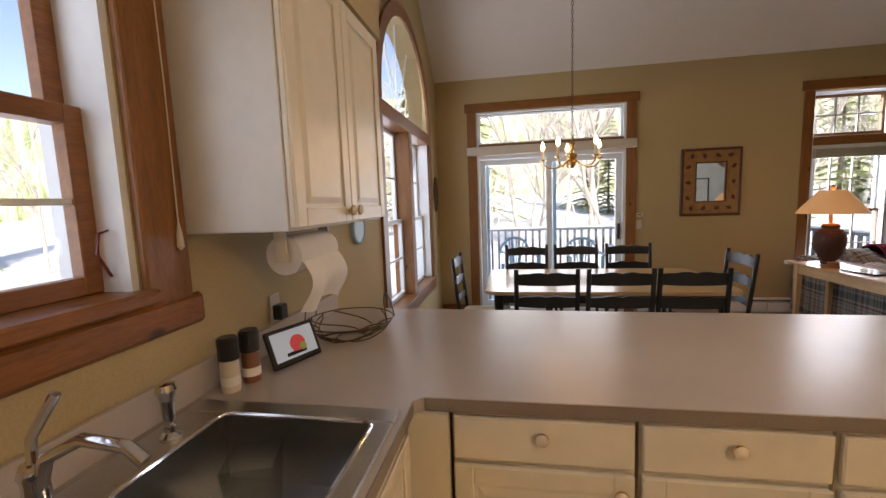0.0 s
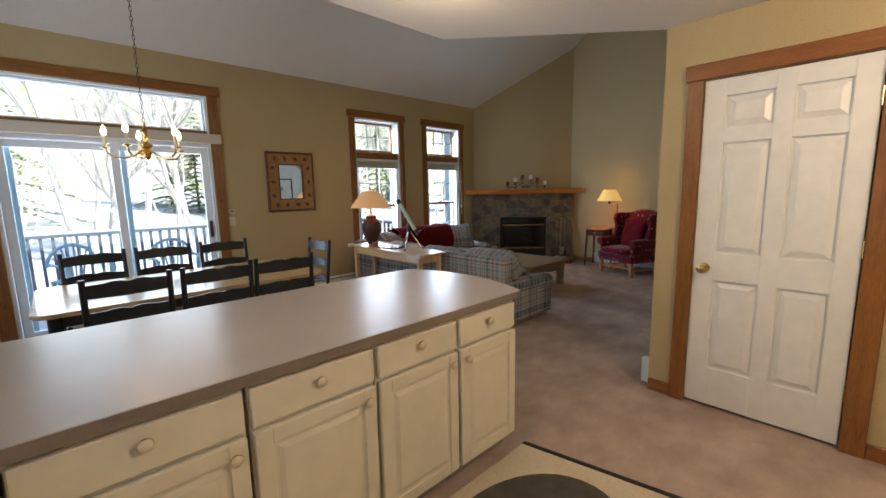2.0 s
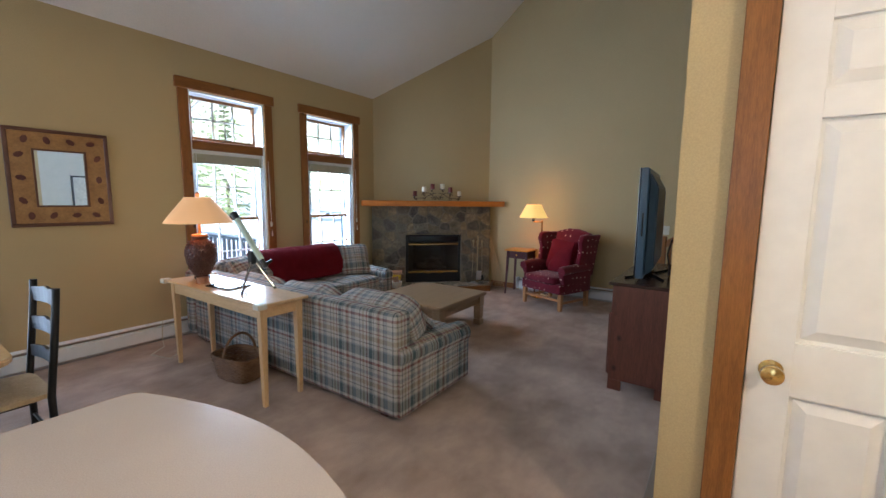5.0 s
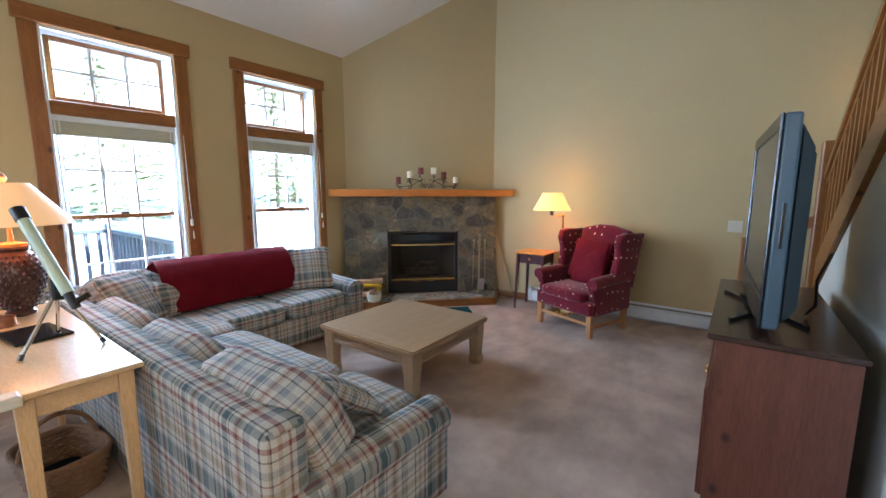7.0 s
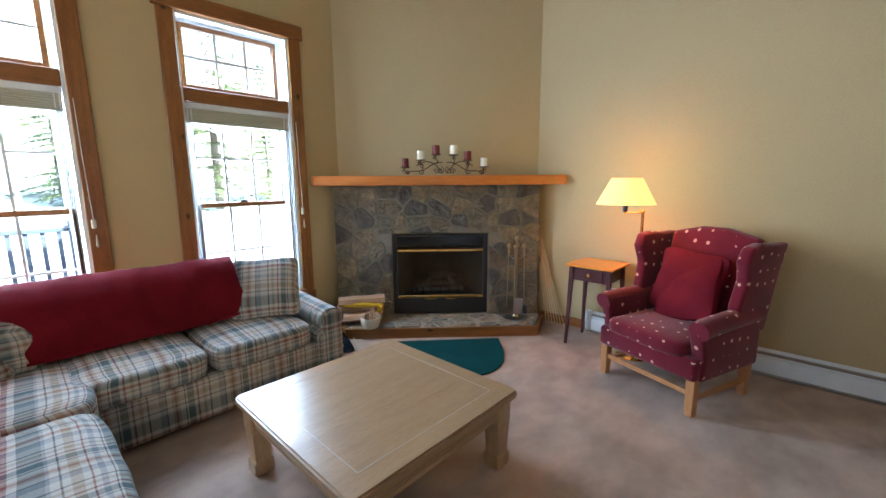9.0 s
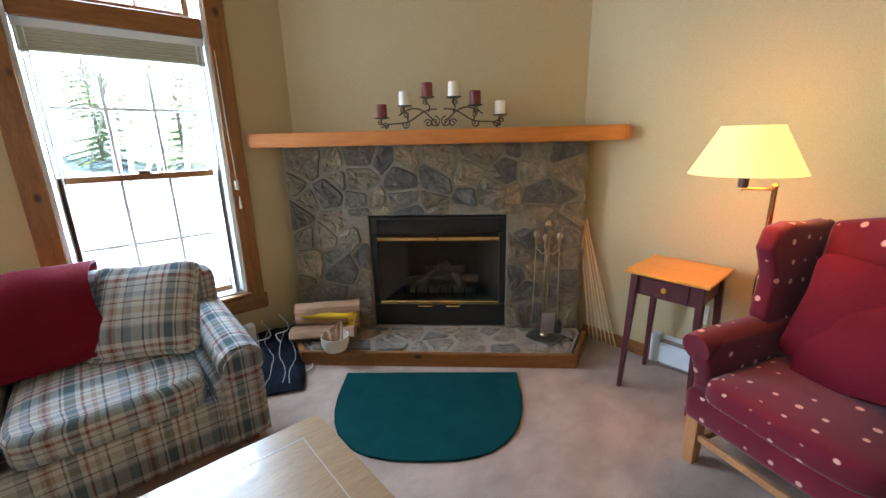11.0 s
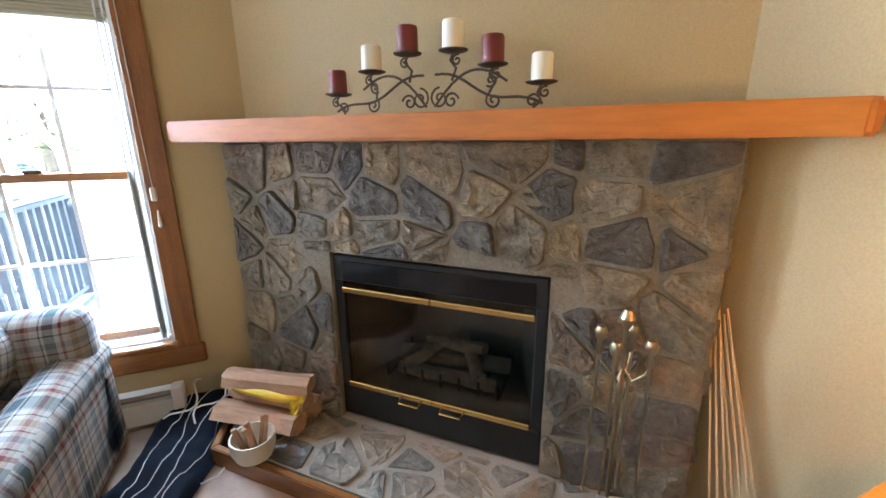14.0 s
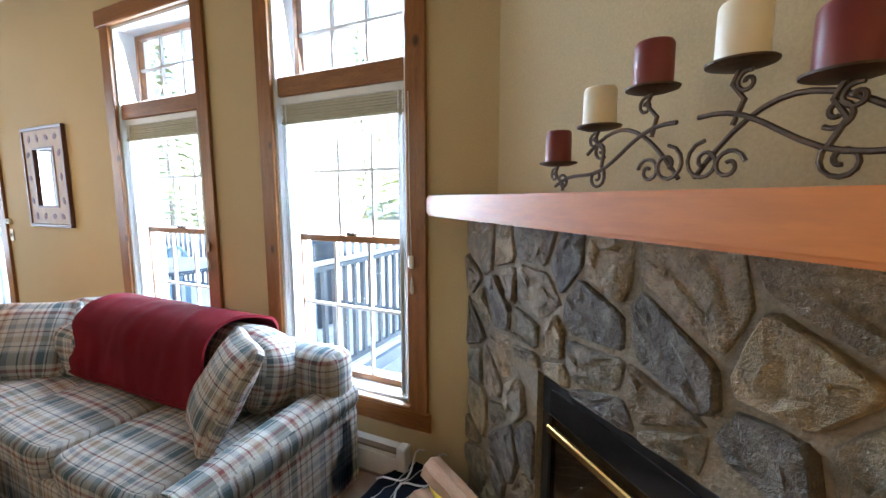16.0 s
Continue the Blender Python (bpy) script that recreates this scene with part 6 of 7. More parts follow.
part("mount", box(-0.012, 0.03, -0.03, 0.03, 0.20, 0.30, 0.008), "black", scope, "black mount")
for fx, fy in ((-0.14, -0.10), (0.12, -0.115), (0.02, 0.16)):
    leg = part("tripod_leg", tube([(0.01, 0, 0.24), (fx, fy, 0.004)], 0.007, 8), "chrome", scope, "silver leg", True)
    part("foot", tube([(fx * 0.93, fy * 0.93, 0.022), (fx, fy, 0.002)], 0.0095, 8), "black", leg, "black foot")
coast = thing("coaster_caddy", "copper coasters in a round holder beside the lamp", "coasters", (2.90, 4.22, 0.741))
for k in range(5):
    part("coaster", lathe([(0.045, 0.008 + 0.008 * k), (0.047, 0.010 + 0.008 * k), (0.045, 0.014 + 0.008 * k)], 20), "copper", coast)
part("holder", lathe([(0.052, 0), (0.054, 0.004), (0.052, 0.007)], 20), "copper", coast)
single("notebook", box(-0.10, 0.10, -0.14, 0.14, 0, 0.012, 0.003), "black_gloss", "black glossy folder lying on the console table", "folder", (2.96, 3.93, 0.741), 8)

bk = thing("wicker_basket", "deep brown wicker basket with a hoop handle under the console table", "basket", (2.985, 3.86, 0), 8)


def basket_ring(rx, ry, z, wave=0.0, n=32):
    """A rounded rectangle with the wave of the weave."""
    pts = []
    for k in range(n + 1):
        a = 2 * math.pi * k / n
        c, s_ = math.cos(a), math.sin(a)
        pts.append((math.copysign(abs(c) ** 0.55, c) * (rx + wave * (-1) ** k), math.copysign(abs(s_) ** 0.55, s_) * (ry + wave * (-1) ** k), z))
    return pts


basket_ring_flat = [(x, y) for x, y, z in basket_ring(0.112, 0.162, 0)[:-1]]
bm = bmesh.new()
for i in range(11):
    f = i / 10
    tube(basket_ring(0.115 + 0.03 * f, 0.165 + 0.04 * f, 0.012 + 0.016 * i, 0.003 * (-1) ** i), 0.0085, 6, bm)
part("weave", bm, "wicker", bk, kind="stuff")
for k in range(0, 32, 2):
    lo, hi = basket_ring(0.115, 0.165, 0.006)[k], basket_ring(0.145, 0.205, 0.185)[k]
    part("upright", tube([lo, hi], 0.005, 5), "wicker", bk)
part("rim", tube(basket_ring(0.148, 0.208, 0.19), 0.013, 8), "wicker", bk, "thick plaited rim")
part("bottom", prism(basket_ring_flat, 0.002, 0.012), "wicker", bk)
part("handle", tube([(0.145 * math.cos(math.pi * k / 16), 0.0, 0.17 + 0.19 * math.sin(math.pi * k / 16)) for k in range(17)], 0.011, 8), "wicker", bk)
part("lining", prism([(x * 0.92, y * 0.92) for x, y in basket_ring_flat], 0.0135, 0.05), "navy", bk, "dark cloth lying in the basket")
single("lamp_cord", tube([(0, 0, 0.22), (-0.03, -0.05, 0.05), (-0.06, -0.16, 0.006), (-0.22, -0.30, 0.006), (-0.16, -0.52, 0.006), (-0.02, -0.44, 0.006)], 0.004, 6), "plastic", "thin brown lamp cord on the carpet", "cord", (2.96, 5.24, 0))

# ---- wing chair ----
wc = thing("wing_chair", "burgundy wing chair with small cream motifs and oak legs", "armchair", (6.83, 2.61, 0), 69.7)


def side_shape(poly, x0, x1, bevel=0.025, flare=0.0):
    b = bmesh.new()
    l0 = [b.verts.new((x0, y, z)) for y, z in poly]
    l1 = [b.verts.new((x1, y, z)) for y, z in poly]
    b.faces.new(l0)
    b.faces.new(l1[::-1])
    for i in range(len(poly)):
        j = (i + 1) % len(poly)
        b.faces.new((l0[i], l1[i], l1[j], l0[j]))
    bmesh.ops.recalc_face_normals(b, faces=b.faces[:])
    bmesh.ops.bevel(b, geom=b.edges[:], offset=bevel, segments=3, affect="EDGES", profile=0.6)
    for v in b.verts:
        v.co.x += flare * max(0, v.co.z - 0.55)
    return box_uv(b)


part("seat_base", box_uv(box(-0.345, 0.345, -0.30, 0.32, 0.22, 0.36, 0.03, seg=3)), "dotted", wc, "", True)
soft(wc, "seat_cushion", (0.56, 0.60, 0.14), (0, 0.05, 0.32), mat="dotted", puff=0.3, seed=31, hard=7)
back = box_uv(box(-0.29, 0.29, -0.06, 0.06, 0.0, 0.70, 0.04, seg=3))
bmesh.ops.subdivide_edges(back, edges=back.edges[:], cuts=2, use_grid_fill=True)
for v in back.verts:
    if v.co.z > 0.5:
        v.co.z += 0.055 * (math.cos(v.co.x / 0.29 * math.pi) * 0.5 + 0.2)
    v.co.y += 0.015 * math.cos(v.co.x / 0.29 * 1.5) * math.sin(max(0, v.co.z) * 4)
ob = part("back", back, "dotted", wc, "", True)
ob.matrix_local = pose(0, -0.25, 0.33, 11, 0, 0)
for s in (-1, 1):
    wing = side_shape([(-0.34, 0.42), (-0.06, 0.50), (-0.02, 0.62), (-0.06, 0.78), (-0.02, 0.90), (-0.06, 0.985), (-0.16, 1.0), (-0.30, 0.985), (-0.44, 0.99), (-0.40, 0.80)], s * 0.285, s * 0.36, 0.026, s * 0.07)
    part("wing", wing, "dotted", wc, "", True)
    arm = side_shape([(-0.30, 0.22), (0.27, 0.22), (0.26, 0.36), (0.30, 0.48), (0.30, 0.545), (0.24, 0.575), (-0.30, 0.585)], s * 0.275, s * 0.36, 0.026)
    part("arm", arm, "dotted", wc, "", True)
    roll = tube([(s * 0.325, -0.28, 0.555), (s * 0.33, 0.0, 0.548), (s * 0.335, 0.25, 0.54), (s * 0.335, 0.305, 0.53)], 0.058, 14)
    part("arm_roll", box_uv(roll), "dotted", wc, "", True)
    for y in (0.27, -0.27):
        part("leg", taper_leg(s * 0.31, y, 0, 0.23, 0.055, 0.045), "oak", wc, "oak leg")
    part("side_stretcher", box(s * 0.31 - 0.012, s * 0.31 + 0.012, -0.25, 0.25, 0.085, 0.115, 0.003), "oak", wc, "oak stretcher")
part("stretcher", box(-0.30, 0.30, 0.262, 0.284, 0.12, 0.15, 0.003), "oak", wc, "oak stretcher")
pillow((6.80, 2.575, 0.465), (30, 16, 64), 0.42, "pillow_red", "plain burgundy pillow in the wing chair", 41)
pillow((6.91, 2.615, 0.475), (16, -4, 71), 0.42, "pillow_red", "second burgundy pillow behind its twin in the wing chair", 42)

# ---- floor lamp and side table ----
fl = thing("floor_lamp", "brass swing-arm floor lamp with a bright cream shade, lit", "lamp", (7.12, 2.95, 0))
part("base", lathe([(0.13, 0), (0.135, 0.008), (0.12, 0.02), (0.02, 0.03)], 28), "brass", fl)
part("pole", lathe([(0.011, 0.025), (0.011, 1.13), (0.014, 1.14), (0.006, 1.15)], 12), "brass", fl, "", True)
part("swing_arm", tube([(0, 0, 1.125), (-0.06, 0.02, 1.13), (-0.08, 0.09, 1.13), (-0.13, 0.085, 1.13), (-0.13, 0.085, 1.17)], 0.006, 8), "brass", fl, "", True)
part("socket", lathe([(0.018, 1.14), (0.020, 1.19), (0.012, 1.21)], 14, m=Matrix.Translation((-0.13, 0.085, 0))), "black", fl)
part("shade", lathe([(0.205, 1.195), (0.105, 1.385), (0.103, 1.385), (0.202, 1.195)], 36, m=Matrix.Translation((-0.13, 0.085, 0))), "shade_yellow", fl, "cream shade, lit from inside", True).visible_shadow = False
bulb("floor_lamp_bulb", (6.99, 3.035, 1.27), 1.6, (1.0, 0.55, 0.13), 0.04)

st = thing("side_table", "small side table, honey-coloured top on dark red tapered legs", "side table", (7.152, 3.282, 0))
part("tabletop", box(-0.19, 0.19, -0.195, 0.195, 0.675, 0.693, 0.004), "honey", st, "honey-coloured top")
part("apron", box(-0.145, 0.145, -0.155, 0.155, 0.56, 0.674, 0.002), "maroon", st)
dr = part("drawer", box(-0.152, -0.1455, -0.105, 0.105, 0.578, 0.656, 0.002), "maroon", st)
part("knob", lathe([(0.006, 0), (0.007, 0.010), (0.014, 0.016), (0.012, 0.026), (0, 0.028)], 14, m=pose(-0.152, 0, 0.617, 0, -90, 0)), "honey", dr, "wooden knob", True)
for x in (-1, 1):
    for y in (-1, 1):
        leg = taper_leg(x * 0.142, y * 0.152, 0, 0.674, 0.036, 0.020)
        for v in leg.verts:
            k = 1 - min(1, v.co.z / 0.55)
            v.co.x, v.co.y = v.co.x + x * 0.022 * k, v.co.y + y * 0.022 * k
        part("leg", leg, "maroon", st)
single("lamp_cord", tube([(0.0, 0.30, 0.36), (-0.02, 0.28, 0.15), (-0.05, 0.22, 0.008), (-0.13, 0.12, 0.008), (-0.20, 0.16, 0.008), (-0.12, 0.02, 0.008), (-0.02, -0.02, 0.008)], 0.0035, 6), "iron", "thin dark lamp cord below the side table", "cord", (7.36, 2.94, 0))

# ---- television and its cabinet ----
tvc = thing("tv_cabinet", "dark cherry cabinet with panelled doors and an open shelf", "cabinet", (5.155, 0.955, 0), 180)
w = 0.627
# local y runs to the wall: fronts are at -0.43
for x in (-w, w - 0.022):
    bm = box(x, x + 0.022, -0.425, 0.0, 0.08, 0.815, 0.002)
    box(x, x + 0.022, -0.425, -0.33, 0.0, 0.08, bm=bm)
    box(x, x + 0.022, -0.10, 0.0, 0.0, 0.08, bm=bm)
    part("side_panel", bm, "cherry", tvc)
part("top", box(-w - 0.018, w + 0.018, -0.455, 0.012, 0.816, 0.840, 0.007), "cherry_top", tvc, "darker polished top")
part("back_panel", box(-w + 0.022, w - 0.022, -0.012, -0.002, 0.08, 0.815), "cherry", tvc)
part("shelf", box(-w + 0.022, w - 0.022, -0.42, -0.013, 0.60, 0.62), "cherry", tvc)
part("bottom", box(-w + 0.022, w - 0.022, -0.42, -0.013, 0.08, 0.10), "cherry", tvc)
for a, b in ((-w + 0.03, -0.005), (0.005, w - 0.03)):
    d = part("door", box(a, b, -0.440, -0.421, 0.105, 0.595, 0.003), "cherry", tvc)
    for s in ((a, a + 0.07, 0.11, 0.59), (b - 0.07, b, 0.11, 0.59), (a + 0.07, b - 0.07, 0.11, 0.18), (a + 0.07, b - 0.07, 0.52, 0.59)):
        part("rail", box(s[0], s[1], -0.449, -0.4405, s[2], s[3], 0.002), "cherry", d)
    part("knob", lathe([(0.006, 0), (0.012, 0.012), (0.010, 0.02), (0, 0.022)], 12, m=pose(-0.03 if a < -0.1 else 0.03, -0.449, 0.45, 90, 0, 0)), "brass", d, "brass knob")
tv = thing("television", "bulky flat television, edge tinted blue-grey for the window's reflection, switched off", "television", (5.07, 1.235, 0.841), 183)
part("bezel", box(-0.50, 0.50, -0.035, 0.018, 0.035, 0.845, 0.010, seg=2), "tv_bezel", tv)
for a in ((-0.50, 0.50, 0.79, 0.845), (-0.50, 0.50, 0.035, 0.15), (-0.50, -0.45, 0.15, 0.79), (0.45, 0.50, 0.15, 0.79)):
    part("front_frame", box(a[0], a[1], -0.046, -0.0352, a[2], a[3], 0.004), "screen", tv, "black front frame")
part("screen", box(-0.449, 0.449, -0.0385, -0.0352, 0.151, 0.789), "screen_glass", tv, "dark glossy screen")
b = box(-0.48, 0.48, 0.0185, 0.078, 0.05, 0.815)
for v in b.verts:
    if v.co.y > 0.05:
        v.co.x *= 0.88
        v.co.z = 0.10 + (v.co.z - 0.05) * 0.80
bmesh.ops.bevel(b, geom=b.edges[:], offset=0.012, segments=2, affect="EDGES")
part("rear_housing", b, "tv_back", tv, "dark blue-grey rear housing")
part("button_panel", box(0.499, 0.5025, -0.012, -0.002, 0.35, 0.52, 0.001), "screen", tv, "narrow black button strip")
part("neck", box(-0.12, 0.12, -0.015, 0.05, 0.012, 0.045, 0.006), "black_gloss", tv)
for s in (-1, 1):
    part("stand_foot", prism([(s * 0.30, -0.13), (s * 0.33, -0.12), (s * 0.05, 0.03), (s * 0.30, 0.14), (s * 0.27, 0.15), (s * 0.0, 0.05), (s * 0.0, 0.0)], 0, 0.016, None, 0.003), "black_gloss", tv)
single("cable_bundle", tube([(0, 0, 0.32), (-0.03, -0.04, 0.20), (-0.10, -0.05, 0.08), (-0.20, -0.10, 0.012)], 0.006, 6), "black", "black cables hanging behind the television", "cable", (4.80, 1.04, 0.842), 160)

# ---- stairs ----
st = thing("staircase", "closed pine staircase behind the living-room wall with a low landing", "stairs", (6.46, 0.88, 0))
for k in range(3):
    part("step", box(0.05, 0.955, 0.03 + 0.0, 0.50 - 0.165 * k, 0.001 + 0.18 * k, 0.18 * (k + 1), 0.006), "carpet", st, "carpeted step")
part("landing", box(0.05, 0.955, -0.995, 0.028, 0.0, 0.54), "carpet", st, "carpeted landing")
part("stringer", prism([(0.012, 0.0), (0.048, 0.0), (0.048, 0.52), (0.012, 0.52)], 0.0, lambda x, y: 0.60 - 0.95 * max(0, y - 0.05), None, 0.003), "pine_y", st, "stained pine stringer")
part("wall_stringer", prism([(0.935, 0.0), (0.957, 0.0), (0.957, 0.48), (0.935, 0.48)], 0.0, lambda x, y: 0.66 - 1.02 * y), "mantel", st, "stained pine wall stringer")
for k in range(11):
    part("step", box(0.045 - 0.25 * (k + 1), 0.045 - 0.25 * k, -0.995, -0.125, 0.54 + 0.17 * k, 0.54 + 0.17 * (k + 1)), "carpet", st, "carpeted step")
newel = part("newel_post", box(-0.05, 0.045, -0.05, 0.045, 0.50, 1.745, 0.008), "pine", st, "square stained pine newel post")
part("low_newel_post", box(-0.03, 0.050, 0.36, 0.44, 0.0, 1.06, 0.008), "pine", st, "square stained pine newel post")
sk = 0.72


def slanted(x0, x1, y0, y1, lo, hi):
    return prism([(x0, y0), (x1, y0), (x1, y1), (x0, y1)], lambda x, y: lo - sk * x, lambda x, y: hi - sk * x, None, 0.004)


part("outer_stringer", slanted(-3.1, -0.05, -0.028, 0.012, 0.66, 0.90), "pine_x", st, "stained pine stringer along the wall top")
part("handrail", slanted(-3.1, -0.05, -0.04, 0.024, 1.44, 1.50), "pine_x", st, "stained pine handrail")
part("under_rail", slanted(-3.1, -0.05, -0.025, 0.010, 1.385, 1.438), "pine_x", st, "stained pine rail")
for k in range(27):
    x = -0.16 - 0.11 * k
    part("baluster", box(x - 0.016, x + 0.016, -0.022, 0.008, 0.89 - sk * x, 1.39 - sk * x), "pine", st)
part("low_handrail", prism([(-0.03, 0.046), (0.03, 0.046), (0.03, 0.36), (-0.03, 0.36)], lambda x, y: 1.19 - 0.70 * y, lambda x, y: 1.27 - 0.70 * y, None, 0.004), "pine_y", st, "stained pine handrail")
for k in range(3):
    y = 0.12 + 0.10 * k
    part("baluster", box(-0.012, 0.018, y - 0.015, y + 0.015, 0.52 - 0.2 * k * 0.5, 1.20 - 0.70 * y), "pine", st)
sconce = thing("wall_sconce", "small lit wall lamp above the landing", "wall lamp", (EAST - 0.002, 0.35, 2.05), -90)
part("plate", lathe([(0.05, 0), (0.045, 0.015), (0, 0.02)], 18, m=pose(0, 0, 0, 90, 0, 0)), "brass", sconce)
part("shade", lathe([(0.05, -0.05), (0.08, 0.08), (0.078, 0.08), (0.048, -0.05)], 20, m=Matrix.Translation((0, -0.10, 0))), "shade_cream", sconce, "cream glass shade, lit").visible_shadow = False
bulb("sconce_bulb", (EAST - 0.12, 0.35, 2.08), 1.6, (1.0, 0.66, 0.32), 0.04)

# ---- things at the hearth ----
tools = thing("fireplace_tools", "worn brass fire tool stand with shovel, tongs, brush and poker", "fire tools", (7.02, 3.985, 0.092))
part("base", prism([(0.125 * math.cos(2 * math.pi * k / 8) * (1.0 if k % 2 else 0.86), 0.125 * math.sin(2 * math.pi * k / 8) * (1.0 if k % 2 else 0.86)) for k in range(8)], 0, lambda x, y: 0.012 + 0.01 * (1 - math.hypot(x, y) / 0.12), None, 0.003), "steel", tools, "worn brass-toned scalloped base")
part("stem", lathe([(0.03, 0.02), (0.012, 0.045), (0.007, 0.08), (0.007, 0.50), (0.014, 0.52), (0.007, 0.54), (0.007, 0.72), (0.012, 0.73), (0.022, 0.755), (0.012, 0.78), (0, 0.785)], 14), "tool_brass", tools, "", True)
for k in range(4):
    a = radians(90 * k + 25)
    c, s = math.cos(a), math.sin(a)
    part("hook_arm", tube([(0.0, 0.0, 0.60), (0.03 * c, 0.03 * s, 0.565), (0.065 * c, 0.065 * s, 0.60), (0.07 * c, 0.07 * s, 0.63)], 0.004, 6), "tool_brass", tools, "", True)
    tool = part("tool", tube([(0.072 * c, 0.072 * s, 0.66), (0.075 * c, 0.075 * s, 0.35), (0.082 * c, 0.082 * s, 0.10)], 0.0045, 6), "tool_brass", tools, "", True)
    part("ball_handle", lathe([(0.006, 0.62), (0.012, 0.63), (0.008, 0.66), (0.016, 0.675), (0.019, 0.692), (0.012, 0.708), (0, 0.712)], 14, m=Matrix.Translation((0.070 * c, 0.070 * s, 0))), "tool_brass", tool, "", True)
part("shovel_pan", box(-0.042, 0.042, -0.008, 0.008, 0.0, 0.155, 0.014, seg=2), "steel", tools, "dull steel shovel pan").matrix_local = pose(-0.05, -0.055, 0.07, 12, 0, -45)
part("brush_head", lathe([(0.03, 0), (0.026, 0.05), (0.014, 0.08)], 12), "black", tools, "black brush head").matrix_local = pose(0.03, -0.08, 0.06)

cb = in_corner(thing("candle_holder", "scrolled wrought-iron candle holder with six pillar candles on the mantel", "candle holder"))
cb.matrix_world = DIAG @ Matrix.Translation((1.493, 7.893, 1.423))
cands = [(-0.357, 0.150, 0.078, 0), (-0.214, 0.218, 0.080, 1), (-0.077, 0.264, 0.080, 0), (0.082, 0.265, 0.084, 1), (0.210, 0.212, 0.080, 0), (0.358, 0.152, 0.078, 1)]
for s in (-1, 1):
    pts = []
    for k in range(15):
        t = k / 14
        pts.append((s * (0.02 + 0.345 * t), 0, 0.012 + 0.105 * (1 - t) ** 0.8 * (0.35 + 0.65 * math.cos(t * 1.5)) + 0.012 * math.sin(t * 9)))
    part("scroll_bar", tube(pts, 0.0042, 7), "iron", cb, "", True)
    pts = [(s * (0.015 + 0.24 * k / 12), 0.006, 0.02 + 0.135 * math.sin(k / 12 * 2.3) * (1 - 0.35 * k / 12)) for k in range(13)]
    part("scroll_bar", tube(pts, 0.0042, 7), "iron", cb, "", True)
    for cx, cz, r, tn, st0 in ((0.035, 0.045, 0.034, 1.4, 1.6), (0.075, 0.036, 0.026, 1.3, 0.2), (0.215, 0.032, 0.026, 1.4, 2.2), (0.335, 0.026, 0.020, 1.2, 0.5), (0.205, 0.090, 0.020, 1.2, 4.0)):
        part("scroll", tube(spiral(s * cx, cz, r, tn * s, st0 if s > 0 else math.pi - st0), 0.0036, 6), "iron", cb, "", True)
for x, top, hgt, kind_ in cands:
    dz = top - hgt
    sup = part("cup_stem", tube([(x * 0.94, 0, dz - 0.085 if dz > 0.09 else 0.006), (x * 0.97 + 0.012, 0, dz - 0.05), (x - 0.010, 0, dz - 0.025), (x, 0, dz - 0.004)], 0.0042, 7), "iron", cb, "", True)
    part("scroll", tube(spiral(x + 0.012 * (1 if x > 0 else -1), dz - 0.026, 0.017, 1.3, 1.2), 0.0034, 6), "iron", sup, "", True)
    part("dish", lathe([(0.004, dz - 0.006), (0.030, dz - 0.004), (0.046, dz + 0.001), (0.047, dz + 0.004), (0.030, dz), (0, dz)], 20, m=Matrix.Translation((x, 0, 0))), "iron", sup, "", True)
    r = 0.031 if abs(x) > 0.3 else 0.034
    cnd = thing("pillar_candle", ("cream" if kind_ else "dark red") + " pillar candle on the iron holder", "candle", group="candles on the mantel")
    cnd.matrix_world = cb.matrix_world @ Matrix.Translation((x, 0, dz + 0.0045))
    part("wax", lathe([(r, 0), (r + 0.0005, 0.004), (r, hgt - 0.008), (r - 0.003, hgt - 0.002), (r - 0.008, hgt - 0.005), (0.0, hgt - 0.012)], 22), "wax_cream" if kind_ else "wax_red", cnd, "", True)
    part("wick", tube([(0, 0, hgt - 0.012), (0.001, 0, hgt - 0.001)], 0.0012, 5), "black", cnd, "black wick")

logs = thing("firewood_bundle", "split firewood tied in a yellow bag on the hearth", "firewood", (6.00, 5.04, 0.083), -38)


def split_log(length, r, seed):
    b = bmesh.new()
    rng = random.Random(seed)
    shape = [(r * rng.uniform(0.8, 1.1) * math.cos(a), r * rng.uniform(0.8, 1.05) * math.sin(a)) for a in [2 * math.pi * k / 6 + rng.uniform(-0.2, 0.2) for k in range(6)]]
    rows = []
    for i in range(6):
        x = -length / 2 + length * i / 5
        rows.append([b.verts.new((x, y * 1.25 + rng.uniform(-0.003, 0.003), z * 0.85 + rng.uniform(-0.003, 0.003))) for y, z in shape])
    for p, q in zip(rows, rows[1:]):
        for k in range(6):
            b.faces.new((p[k], p[(k + 1) % 6], q[(k + 1) % 6], q[k]))
    b.faces.new(rows[0][::-1])
    b.faces.new(rows[-1])
    bmesh.ops.recalc_face_normals(b, faces=b.faces[:])
    return b


for k, (y, z, r, a) in enumerate(((-0.06, 0.052, 0.058, 0), (0.055, 0.052, 0.055, 4), (0.0, 0.128, 0.042, -3), (-0.01, 0.205, 0.042, 5))):
    lg = part("log", split_log(0.42, r, k + 3), "bark", logs)
    lg.matrix_local = pose(0.01 * k, y, z, 10 * k, 0, a)
bag = cushion(0.37, 0.13, 0.045, 10, 0.3, 3.5, 0.020, 51)
part("yellow_bag", bag, "yellow", logs, "crumpled yellow plastic", True).matrix_local = pose(0.02, -0.005, 0.145, 4, 3, 2)
b = bmesh.new()
bmesh.ops.create_icosphere(b, subdivisions=3, radius=1)
